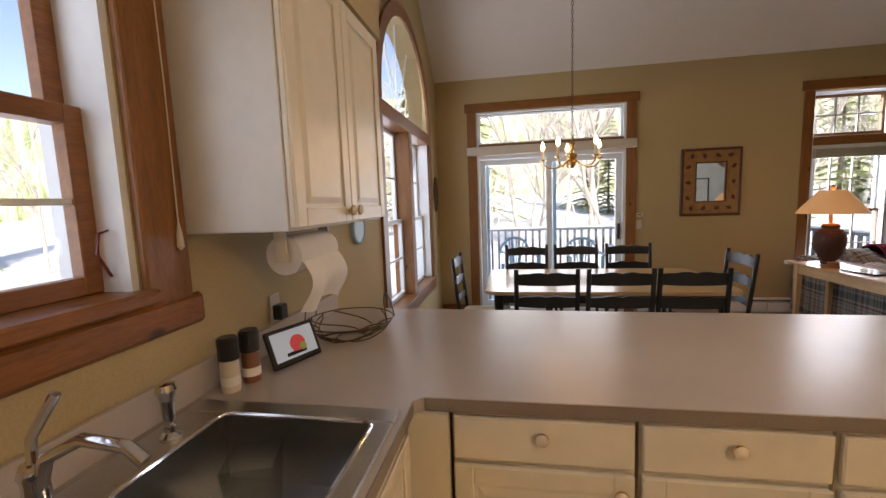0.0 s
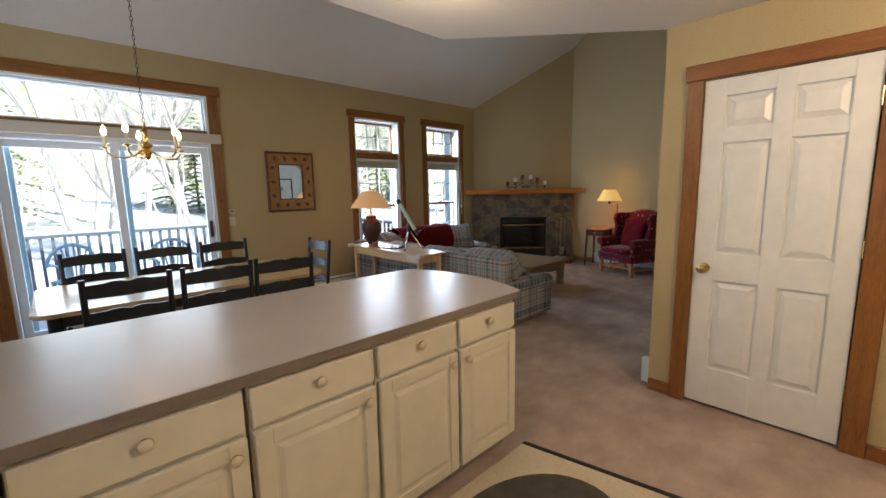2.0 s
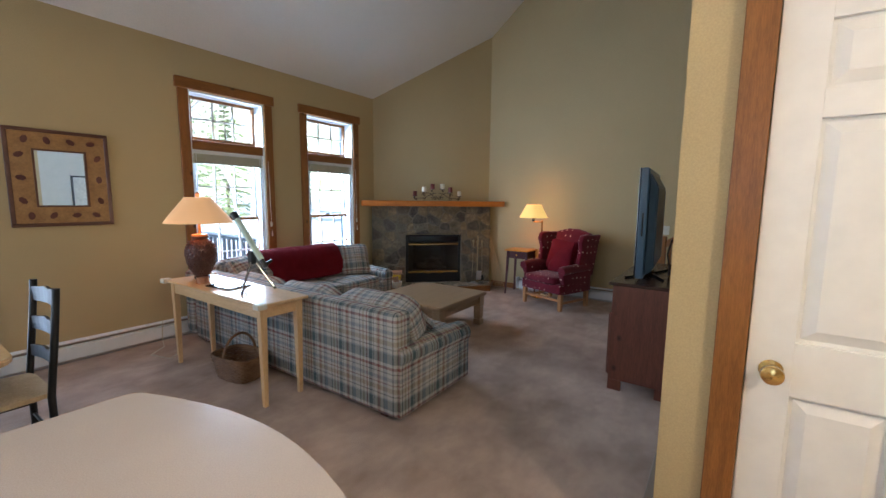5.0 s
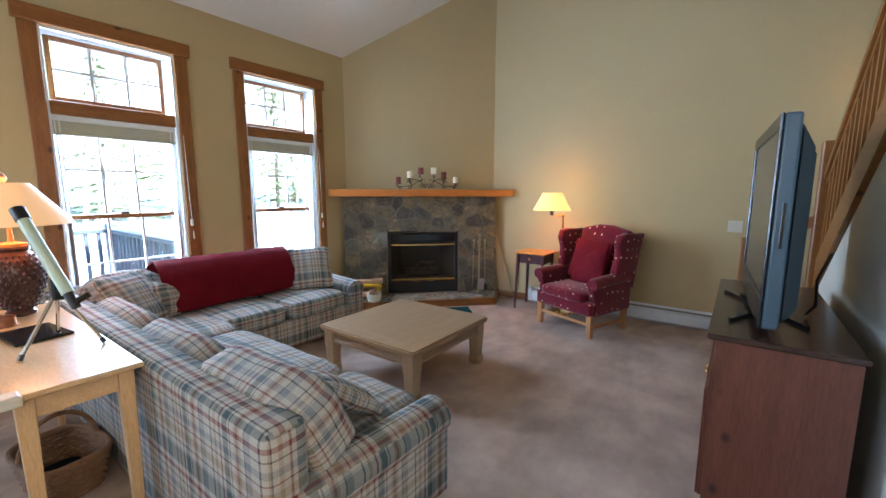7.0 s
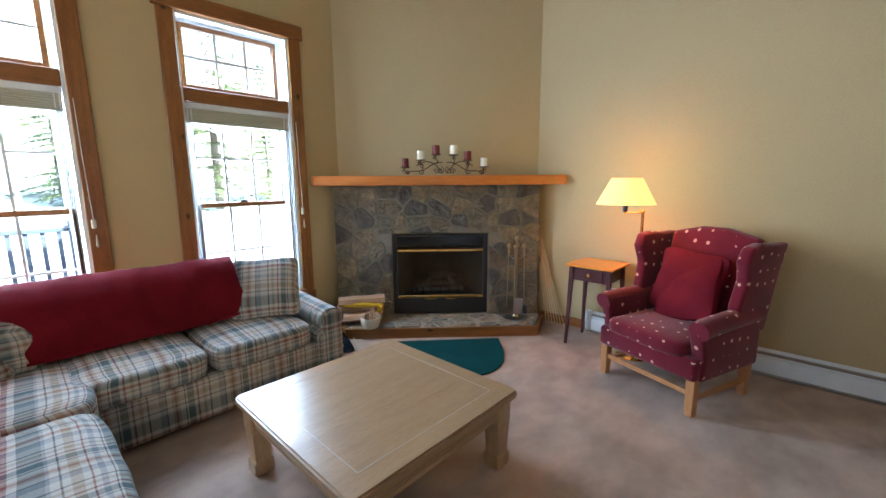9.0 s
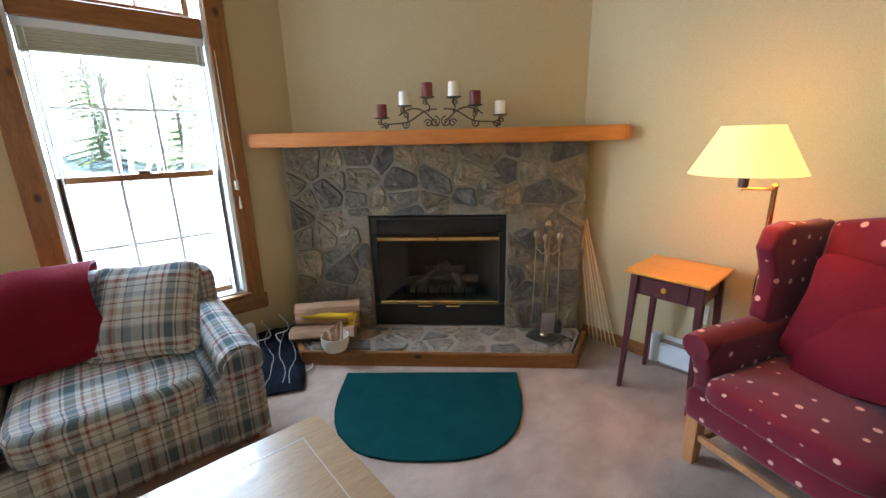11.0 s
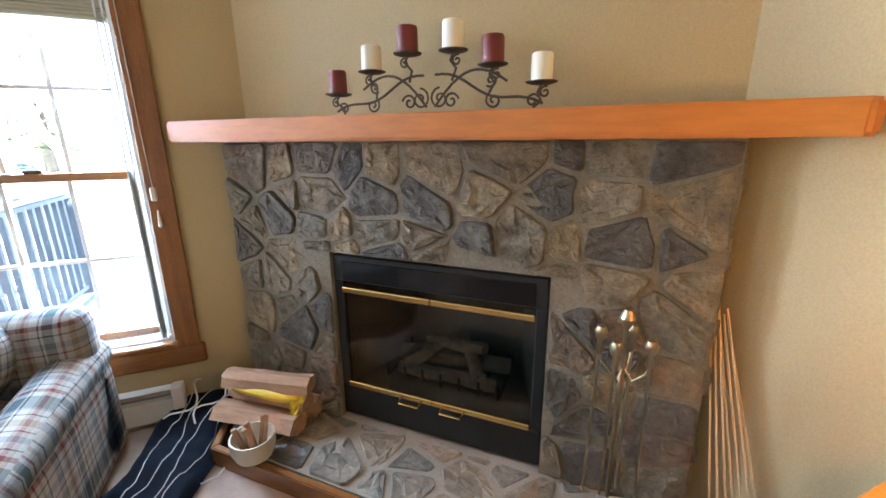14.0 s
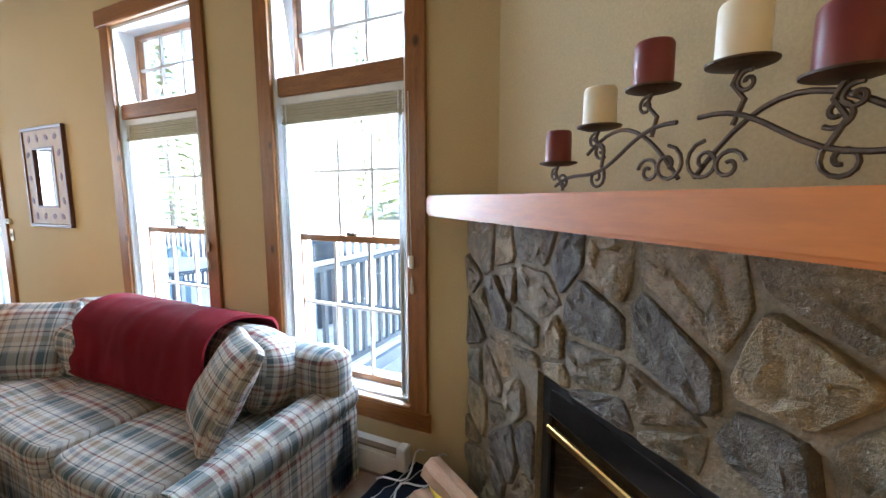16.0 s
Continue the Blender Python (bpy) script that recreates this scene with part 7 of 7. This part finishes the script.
for v in b.verts:
    q = v.co.copy()
    k = 1 + 0.55 * noise.noise(q * 2.6 + Vector((4, 1, 7))) + 0.25 * noise.noise(q * 6.0)
    v.co = Vector((0.034 * q.x * k, 0.062 * q.y * k, 0.062 * q.z * k))
part("bag_end", b, "yellow", logs, "torn crumpled end of the yellow bag").matrix_local = pose(0.185, -0.015, 0.115, 8, 14, 10)

bowl = thing("kindling_bowl", "cream bowl of short kindling sticks on the hearth", "bowl", (5.945, 4.79, 0.092))
part("bowl", lathe([(0.05, 0), (0.070, 0.01), (0.085, 0.05), (0.086, 0.10), (0.080, 0.10), (0.078, 0.05), (0.06, 0.015), (0, 0.012)], 26), "bowl", bowl, "", True)
for k in range(6):
    part("stick", box(-0.010, 0.010, -0.007, 0.007, 0.0, 0.135 + 0.01 * (k % 3), 0.002), "bark", bowl).matrix_local = pose(-0.03 + 0.013 * k, 0.02 * math.sin(k * 2.1), 0.016, 16 * math.sin(k * 1.7), -14 + 6 * k, 20 * k)

bagt = thing("log_carrier", "navy canvas log carrier with white cord and stripes lying crumpled", "bag", (5.645, 5.06, 0), 64)


def carrier_point(u, v):
    """The canvas over u and v from -1 to 1, lying in soft folds."""
    z = 0.055 + 0.05 * noise.noise(Vector((u * 2.2, v * 1.6, 5))) + 0.022 * noise.noise(Vector((u * 6, v * 4, 8)))
    edge = max(abs(u), abs(v))
    return Vector((0.37 * u, 0.185 * v * (1.0 + 0.12 * math.sin(u * 3)) + 0.03 * math.sin(u * 2.5), max(0.012, z * (1 - edge ** 6) + 0.075 * max(0, u) ** 1.5)))


bm = bmesh.new()
grid = [[bm.verts.new(carrier_point(-1 + i / 14, -1 + j / 8)) for j in range(17)] for i in range(29)]
for i in range(28):
    for j in range(16):
        bm.faces.new((grid[i][j], grid[i + 1][j], grid[i + 1][j + 1], grid[i][j + 1]))
bmesh.ops.recalc_face_normals(bm, faces=bm.faces[:])
bmesh.ops.solidify(bm, geom=bm.faces[:], thickness=0.008)
part("canvas", bm, "navy", bagt, "", True)
for v in (-0.62, -0.28, 0.12, 0.5):
    part("stripe", tube([carrier_point(-0.88 + 0.07 * k, v + 0.10 * math.sin(k * 0.35 + v * 9)) + Vector((0, 0, 0.013)) for k in range(25)], 0.0022, 5), "rope", bagt, "thin white stitched stripe")
for y, ph in ((-0.05, 0), (0.06, 1.5)):
    part("cord", tube([(0.02 + 0.03 * k, y + 0.035 * math.sin(k * 0.8 + ph), 0.13 + 0.02 * math.sin(k * 0.9 + ph) + 0.006 * k) for k in range(12)], 0.0042, 6), "rope", bagt, "white cord", True)
part("cord", tube([(0.30, -0.10, 0.15), (0.20, -0.22, 0.06), (0.02, -0.24, 0.012), (-0.14, -0.235, 0.010), (-0.20, -0.205, 0.03)], 0.0045, 6), "rope", bagt, "white cord loop", True)

rug_edge = []
for k in range(19):
    a = math.pi * (1 + k / 18)
    rug_edge.append((math.copysign(abs(math.cos(a)) ** 0.7, math.cos(a)) * 0.51, -0.70 * abs(math.sin(a)) ** 0.65))
rug = single("hearth_rug", prism(rug_edge, 0, 0.011, None, 0.003), "rug", "dark green half-oval hearth rug", "rug", (6.30, 4.275, 0.001), -43)
roast = thing("roasting_sticks", "thin bamboo sticks leaning in the corner by the hearth", "sticks", (7.335, 3.75, 0.0))
for k in range(7):
    x0, y0 = -0.03 + 0.012 * k, 0.06 - 0.024 * k
    part("stick", tube([(x0, y0, 0.004), (0.0 + 0.004 * k, 0.205 - 0.006 * k, 0.80 + 0.02 * (k % 3))], 0.0036, 6), "stick", roast)


# ---- outdoors ----
tagged(part("ground", prism([(-160, 5.6), (160, 5.6), (160, 220), (-160, 220)], -1.2, lambda x, y: -1.0 + 0.06 * max(0, y - 14)), "snow", None, "snow-covered ground rising to the woods"), "", "", "", "structure")
tagged(part("ground_west", prism([(-160, -60), (WEST - 0.25, -60), (WEST - 0.25, 5.6), (-160, 5.6)], -1.2, lambda x, y: -1.0 + 0.06 * max(0, -x - 16)), "snow", None, "snow-covered ground"), "", "", "", "structure")

deck = thing("deck", "wooden deck under a layer of snow", "deck", (1.35, 6.85, -0.95))
part("platform", box(-3.3, 3.05, -1.27, 1.32, 0.70, 0.82), "deck", deck)
part("snow_layer", box(-3.28, 3.02, -1.26, 1.27, 0.82, 0.87, 0.02), "snow", deck, "layer of old snow")


def railing(length, place, turn, label):
    r = thing("deck_railing", label, "railing", place, turn, "deck railings")
    n = int(length / 0.13)
    for k in range(1, n):
        x = length * k / n
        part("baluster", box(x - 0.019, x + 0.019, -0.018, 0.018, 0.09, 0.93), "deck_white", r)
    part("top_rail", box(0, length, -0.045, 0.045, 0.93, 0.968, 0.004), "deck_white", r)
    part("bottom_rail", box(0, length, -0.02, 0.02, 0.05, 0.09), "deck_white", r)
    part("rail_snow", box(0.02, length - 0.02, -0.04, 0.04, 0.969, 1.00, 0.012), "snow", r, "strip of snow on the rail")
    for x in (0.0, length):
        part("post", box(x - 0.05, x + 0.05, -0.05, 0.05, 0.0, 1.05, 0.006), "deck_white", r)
    return r


railing(5.9, (-1.55, 8.10, -0.08), 0, "white deck railing coloured blue-grey for shade, with snow on its cap")
railing(2.35, (4.35, 8.02, -0.08), -90, "white deck railing coloured blue-grey for shade, running back to the house")


def garden_chair(x, y, turn):
    c = thing("garden_chair", "pale blue plastic armchair with a fanned back on the deck", "garden chair", (x, y, -0.08), turn, "garden chairs on the deck")
    part("seat", box(-0.24, 0.24, -0.22, 0.24, 0.40, 0.43, 0.012, seg=2), "garden_chair", c)
    for s in (-1, 1):
        part("front_leg", taper_leg(s * 0.24, 0.22, 0, 0.63, 0.05, 0.04), "garden_chair", c)
        part("back_leg", taper_leg(s * 0.24, -0.22, 0, 0.42, 0.05, 0.04), "garden_chair", c)
        part("arm_rest", box(s * 0.27 - 0.03, s * 0.27 + 0.03, -0.24, 0.26, 0.63, 0.655, 0.01), "garden_chair", c)
    part("back_rim", tube([(0.27 * math.cos(math.pi * k / 14), -0.26, 0.60 + 0.27 * math.sin(math.pi * k / 14)) for k in range(15)], 0.022, 8), "garden_chair", c)
    for k in range(6):
        x0 = -0.15 + 0.06 * k
        part("back_slat", tube([(x0 * 0.6, -0.235, 0.42), (x0 * 1.15, -0.26, 0.86 - 0.5 * x0 * x0 * 4)], 0.012, 6), "garden_chair", c)


garden_chair(1.15, 6.75, 180)
garden_chair(0.15, 7.1, 200)
grill = thing("covered_grill", "gas grill under a dark cover on the deck", "grill", (3.05, 7.35, -0.08), 10)
part("cover", box(-0.35, 0.35, -0.25, 0.25, 0.0, 1.02, 0.07, seg=3), "grill_cover", grill, "", True)
part("snow_cap", box(-0.30, 0.30, -0.20, 0.20, 1.02, 1.07, 0.02), "snow", grill, "cap of snow")
gt = thing("garden_table", "round white garden table topped with snow", "garden table", (1.85, 6.55, -0.08))
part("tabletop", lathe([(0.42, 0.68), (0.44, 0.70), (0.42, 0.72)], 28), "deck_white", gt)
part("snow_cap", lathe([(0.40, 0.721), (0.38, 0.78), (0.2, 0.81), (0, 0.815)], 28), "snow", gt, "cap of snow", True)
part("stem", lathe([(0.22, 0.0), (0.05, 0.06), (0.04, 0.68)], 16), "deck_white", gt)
wing = tagged(part("wall_wing", box(6.60, 6.85, 5.56, 6.75, -1.0, 3.9), "siding", None, "pale blue clapboard wall of the house's wing"), "", "", "", "structure")
for k in range(34):
    part("clapboard", box(6.585, 6.602, 5.56, 6.75, -0.98 + 0.135 * k, -0.86 + 0.135 * k), "siding", wing)


def conifer(name, height, spread, seed, label, levels=26):
    rng = random.Random(seed)
    t = thing(name, label, "tree", (0, 0, -200))
    part("trunk", tube([(0, 0, 0), (0.02, 0, height * 0.5), (0, 0, height)], 0.03 * height / 2.2, 8, None, 0.02), "trunk", t)
    verts, faces = [], []
    for lv in range(levels):
        f = lv / (levels - 1)
        z = height * (0.10 + 0.88 * f)
        reach = spread * (1 - f) ** 0.85 * rng.uniform(0.8, 1.1) + 0.12
        for b in range(rng.randint(8, 12)):
            a = rng.uniform(0, 2 * math.pi)
            L = reach * rng.uniform(0.7, 1.1)
            m = max(4, int(L / 0.11))
            for i in range(m):
                d = L * (i + 1) / m
                for s in (-1, 1):
                    droop = -0.28 * d * d / max(L, 0.3) * 0.8 - 0.08 * d
                    w = 0.10 + 0.16 * (1 - i / m) + rng.uniform(0, 0.08)
                    px_, py_, pz_ = d * math.cos(a), d * math.sin(a), z + droop + rng.uniform(-0.05, 0.05)
                    ox, oy = -math.sin(a) * s, math.cos(a) * s
                    n = len(verts)
                    verts += [(px_, py_, pz_), (px_ + ox * w + math.cos(a) * 0.07, py_ + oy * w + math.sin(a) * 0.07, pz_ - 0.06 + rng.uniform(-0.04, 0.04)), (px_ + math.cos(a) * 0.16, py_ + math.sin(a) * 0.16, pz_ - 0.02)]
                    faces.append((n, n + 1, n + 2))
    me = bpy.data.meshes.new("crown")
    me.from_pydata(verts, [], faces)
    me.materials.append(M["needles"])
    crown = new("crown", me)
    crown.parent = t
    return t


def bare_tree(name, height, seed, label):
    rng = random.Random(seed)
    t = thing(name, label, "tree", (0, 0, -200))
    limbs = bmesh.new()
    twigs = bmesh.new()

    def grow(p, d, length, r, depth):
        pts = [p]
        q = Vector(p)
        dd = Vector(d)
        for i in range(4):
            dd = (dd + Vector((rng.uniform(-0.28, 0.28), rng.uniform(-0.28, 0.28), rng.uniform(-0.12, 0.20)))).normalized()
            q = q + dd * length / 4
            pts.append(tuple(q))
        tube(pts, r, 4 if depth else 7, limbs if depth < 2 else twigs, r * 0.5)
        if depth < 4:
            for k in range(3 if depth else 9):
                s = rng.uniform(0.3, 1.0)
                i = min(3, int(s * 4))
                base = Vector(pts[i]) + (Vector(pts[i + 1]) - Vector(pts[i])) * (s * 4 - i if s < 1 else 1)
                nd = (dd + Vector((rng.uniform(-1, 1), rng.uniform(-1, 1), rng.uniform(-0.3, 0.7)))).normalized()
                grow(tuple(base), nd, length * (0.42 if depth == 0 else 0.62), max(0.004, r * 0.45), depth + 1)

    grow((0, 0, 0), (0, 0, 1), height, 0.035 * height / 3, 0)
    part("trunk", limbs, "twig", t)
    tagged(part("twigs", twigs, "twig", t), kind="stuff")
    return t


trees = [conifer("spruce", 9, 2.3, 1, "dense green spruce at the edge of the woods"), conifer("spruce", 13, 2.8, 2, "tall green spruce in the snow"), bare_tree("bare_tree", 7, 3, "leafless pale grey tree in the snow"), bare_tree("bare_tree", 5, 4, "low leafless tree with tangled branches")]


def ground_at(x, y):
    return -1.05 + 0.06 * max(0, y - 14) if y > 5.6 else -1.05 + 0.06 * max(0, -x - 16)


def plant(ob, x, y, turn, scale, first):
    m = pose(x, y, ground_at(x, y), 0, 0, turn)
    if first:
        ob.matrix_world = m
        return
    o = copy_thing(ob, m)
    o.scale = (scale, scale, scale)


rng = random.Random(77)
first = [True] * 4
spots = []
for i in range(40):
    x = rng.uniform(-30, 42)
    y = rng.uniform(15.5, 38)
    spots.append((x, y, rng.choice((0, 2, 2, 2, 3, 3))))
spots += [(-0.5, 12.4, 3), (1.6, 12.8, 2), (3.2, 13.6, 3), (0.4, 15.5, 2), (3.4, 16.5, 2), (-2.4, 13.0, 3), (5.2, 12.6, 2), (9.0, 14.5, 2), (10.5, 17, 2), (13, 15, 3), (7.4, 18, 2), (2.0, 18, 3), (-3.5, 17, 2), (6.5, 19, 3), (5.6, 15.5, 3), (0.8, 14.0, 3), (2.6, 15.0, 2)]
for i in range(26):
    spots.append((rng.uniform(-34, -12), rng.uniform(-14, 13), rng.choice((0, 2, 2, 3, 3))))
for i in range(12):
    spots.append((-13 + 3.5 * i + rng.uniform(-0.7, 0.7), rng.uniform(20, 27), 2 if i in (4, 5) else i % 2))
for i in range(8):
    spots.append((-20 - rng.uniform(0, 6), -11 + 3.2 * i, i % 2))
for x, y, k in spots:
    plant(trees[k], x, y, rng.uniform(0, 360), rng.uniform(0.75, 1.25), first[k])
    first[k] = False

m, n, l, b = material("far_woods", 0.9)
v = coords(n, l, (1, 1, 0.35))
c = ramp(n, l, noise_tex(n, l, v, 0.9, 6, 0.7), [(0.34, (0.20, 0.28, 0.10)), (0.48, (0.46, 0.50, 0.30)), (0.62, (0.76, 0.77, 0.74))])
l.new(c, b.inputs["Base Color"])
M["far_woods"] = m
for nm, a in (("backdrop_north", (-120, 140, 60, 61, 0, 17)), ("backdrop_west", (-62, -61, -60, 60, 0, 14))):
    tagged(part(nm, box(*a), "far_woods", None, "wooded hillside"), "", "", "", "structure")


# ---- stones, piece by piece ----
def clip(poly, px_, py_, nx_, ny_):
    """The part of a convex polygon on the side of the line that the normal points away from."""
    out = []
    for i in range(len(poly)):
        a, b = poly[i], poly[(i + 1) % len(poly)]
        da, db = (a[0] - px_) * nx_ + (a[1] - py_) * ny_, (b[0] - px_) * nx_ + (b[1] - py_) * ny_
        if da <= 0:
            out.append(a)
        if da * db < 0:
            t = da / (da - db)
            out.append((a[0] + (b[0] - a[0]) * t, a[1] + (b[1] - a[1]) * t))
    return out


def cells(region, seeds, gap):
    """Cells of the region round each seed, pulled in by half the gap."""
    out = []
    for i, s in enumerate(seeds):
        poly = list(region)
        for j, o in enumerate(seeds):
            if i == j:
                continue
            dx, dy = o[0] - s[0], o[1] - s[1]
            d = math.hypot(dx, dy)
            if d > 0.6:
                continue
            w = 0.5 + 0.5 * (s[2] - o[2])
            poly = clip(poly, s[0] + dx * w - dx / d * gap / 2, s[1] + dy * w - dy / d * gap / 2, dx / d, dy / d)
            if len(poly) < 3:
                break
        out.append(poly if len(poly) >= 3 else [])
    return out


def scatter(rng, x0, x1, y0, y1, gapx, gapy):
    pts = []
    rows = max(1, round((y1 - y0) / gapy))
    for r in range(rows):
        cols = max(1, round((x1 - x0) / gapx * rng.uniform(0.85, 1.2)))
        for c in range(cols):
            pts.append((x0 + (x1 - x0) * (c + 0.5 + rng.uniform(-0.33, 0.33)) / cols, y0 + (y1 - y0) * (r + 0.5 + rng.uniform(-0.36, 0.36)) / rows, rng.uniform(-0.24, 0.24)))
    return pts


def rough_stone(poly, rng, height, chamfer, upright):
    """A stone over its outline: worn outline, chamfered edge, uneven face."""
    area = 0.5 * abs(sum(poly[i][0] * poly[(i + 1) % len(poly)][1] - poly[(i + 1) % len(poly)][0] * poly[i][1] for i in range(len(poly))))
    if area < 0.0012:
        return None
    cx, cy = sum(p[0] for p in poly) / len(poly), sum(p[1] for p in poly) / len(poly)
    rim = []
    for i in range(len(poly)):
        a, b = poly[i], poly[(i + 1) % len(poly)]
        d = math.hypot(b[0] - a[0], b[1] - a[1])
        if d < 0.012:
            rim.append(((a[0] + b[0]) / 2, (a[1] + b[1]) / 2))
            continue
        ts = (0.10, 0.5, 0.90) if d > 0.06 else (0.2, 0.8)
        for t in ts:
            x, y = a[0] + (b[0] - a[0]) * t, a[1] + (b[1] - a[1]) * t
            pull = rng.uniform(0.0, 0.08)
            rim.append((x + (cx - x) * pull, y + (cy - y) * pull))
    b = bmesh.new()
    slope_x, slope_y = rng.uniform(-0.10, 0.10), rng.uniform(-0.10, 0.10)
    levels = ((0.0, 1.0), (0.65, 0.985), (1.0, 1 - chamfer / max(0.03, math.sqrt(area))))
    rings = []
    for hh, k in levels:
        ring = []
        for x, y in rim:
            z = height * hh + ((x - cx) * slope_x + (y - cy) * slope_y + rng.uniform(-0.0025, 0.0025)) * hh
            ring.append(b.verts.new((cx + (x - cx) * k, cy + (y - cy) * k, z)))
        rings.append(ring)
    for p, q in zip(rings, rings[1:]):
        for i in range(len(rim)):
            b.faces.new((p[i], p[(i + 1) % len(rim)], q[(i + 1) % len(rim)], q[i]))
    mid = []
    for x, y in rim:
        mid.append(b.verts.new((cx + (x - cx) * 0.5, cy + (y - cy) * 0.5, height + (x - cx) * 0.5 * slope_x + (y - cy) * 0.5 * slope_y + rng.uniform(-0.007, 0.008))))
    for i in range(len(rim)):
        j = (i + 1) % len(rim)
        b.faces.new((rings[-1][i], rings[-1][j], mid[j], mid[i]))
    b.faces.new(mid)
    # outline lies in x and z on a wall, in x and y on a hearth
    for v in b.verts:
        if upright:
            v.co = Vector((v.co.x, -v.co.z, v.co.y))
    bmesh.ops.recalc_face_normals(b, faces=b.faces[:])
    return b


rng = random.Random(12)
face = [(S0, 0.0), (S1, 0.0), (S1, ZT), (S0, ZT)]
seeds = scatter(rng, S0, S1, 0.0, ZT, 0.195, 0.138)
for cell, seed in zip(cells(face, seeds, 0.010), seeds):
    sx_, sz_ = seed[0], seed[1]
    if len(cell) < 3 or F0 + 0.015 < sx_ < F1 - 0.015 and sz_ < FT - 0.015:
        continue
    near_opening = min(q[0] for q in cell) < F1 and max(q[0] for q in cell) > F0 and min(q[1] for q in cell) < FT
    if near_opening:
        if sz_ >= FT - 0.015:
            cell = clip(cell, 0, FT + 0.003, 0, -1)
        elif sx_ <= F0 + 0.015:
            cell = clip(cell, F0 - 0.003, 0, 1, 0)
        else:
            cell = clip(cell, F1 + 0.003, 0, -1, 0)
    if len(cell) < 3:
        continue
    b = rough_stone(cell, rng, rng.uniform(0.006, 0.019), 0.011, True)
    if b:
        ob = part("stone", b, "stone", fireplace)
        ob.location = (0, D + 0.016, 0)
side = [(D + 0.012, 0.0), (8.09, 0.0), (8.09, ZT), (D + 0.012, ZT)]
seeds = [(rng.uniform(7.97, 8.02), 0.07 + 0.135 * k + rng.uniform(-0.03, 0.03), 0.0) for k in range(10)]
for cell in cells(side, seeds, 0.013):
    b = rough_stone(cell, rng, rng.uniform(0.006, 0.016), 0.010, True) if len(cell) > 2 else None
    if b:
        ob = part("stone", b, "stone", fireplace)
        ob.matrix_local = pose(S1, 0, 0, 0, 0, 90)
seeds = scatter(rng, 0.45, 2.40, 7.59, 8.02, 0.20, 0.14)
bed = [(0.66, 7.605), (2.27, 7.605), (2.385, 7.88), (2.38, 7.93), (0.47, 7.93), (0.50, 7.80)]
for cell in cells(bed, seeds, 0.022):
    if len(cell) < 3:
        continue
    b = rough_stone(cell, rng, 0.008, 0.006, False)
    if b:
        ob = part("slate_piece", b, "slate", hearth)
        ob.location = (0, 0, 0.0775)
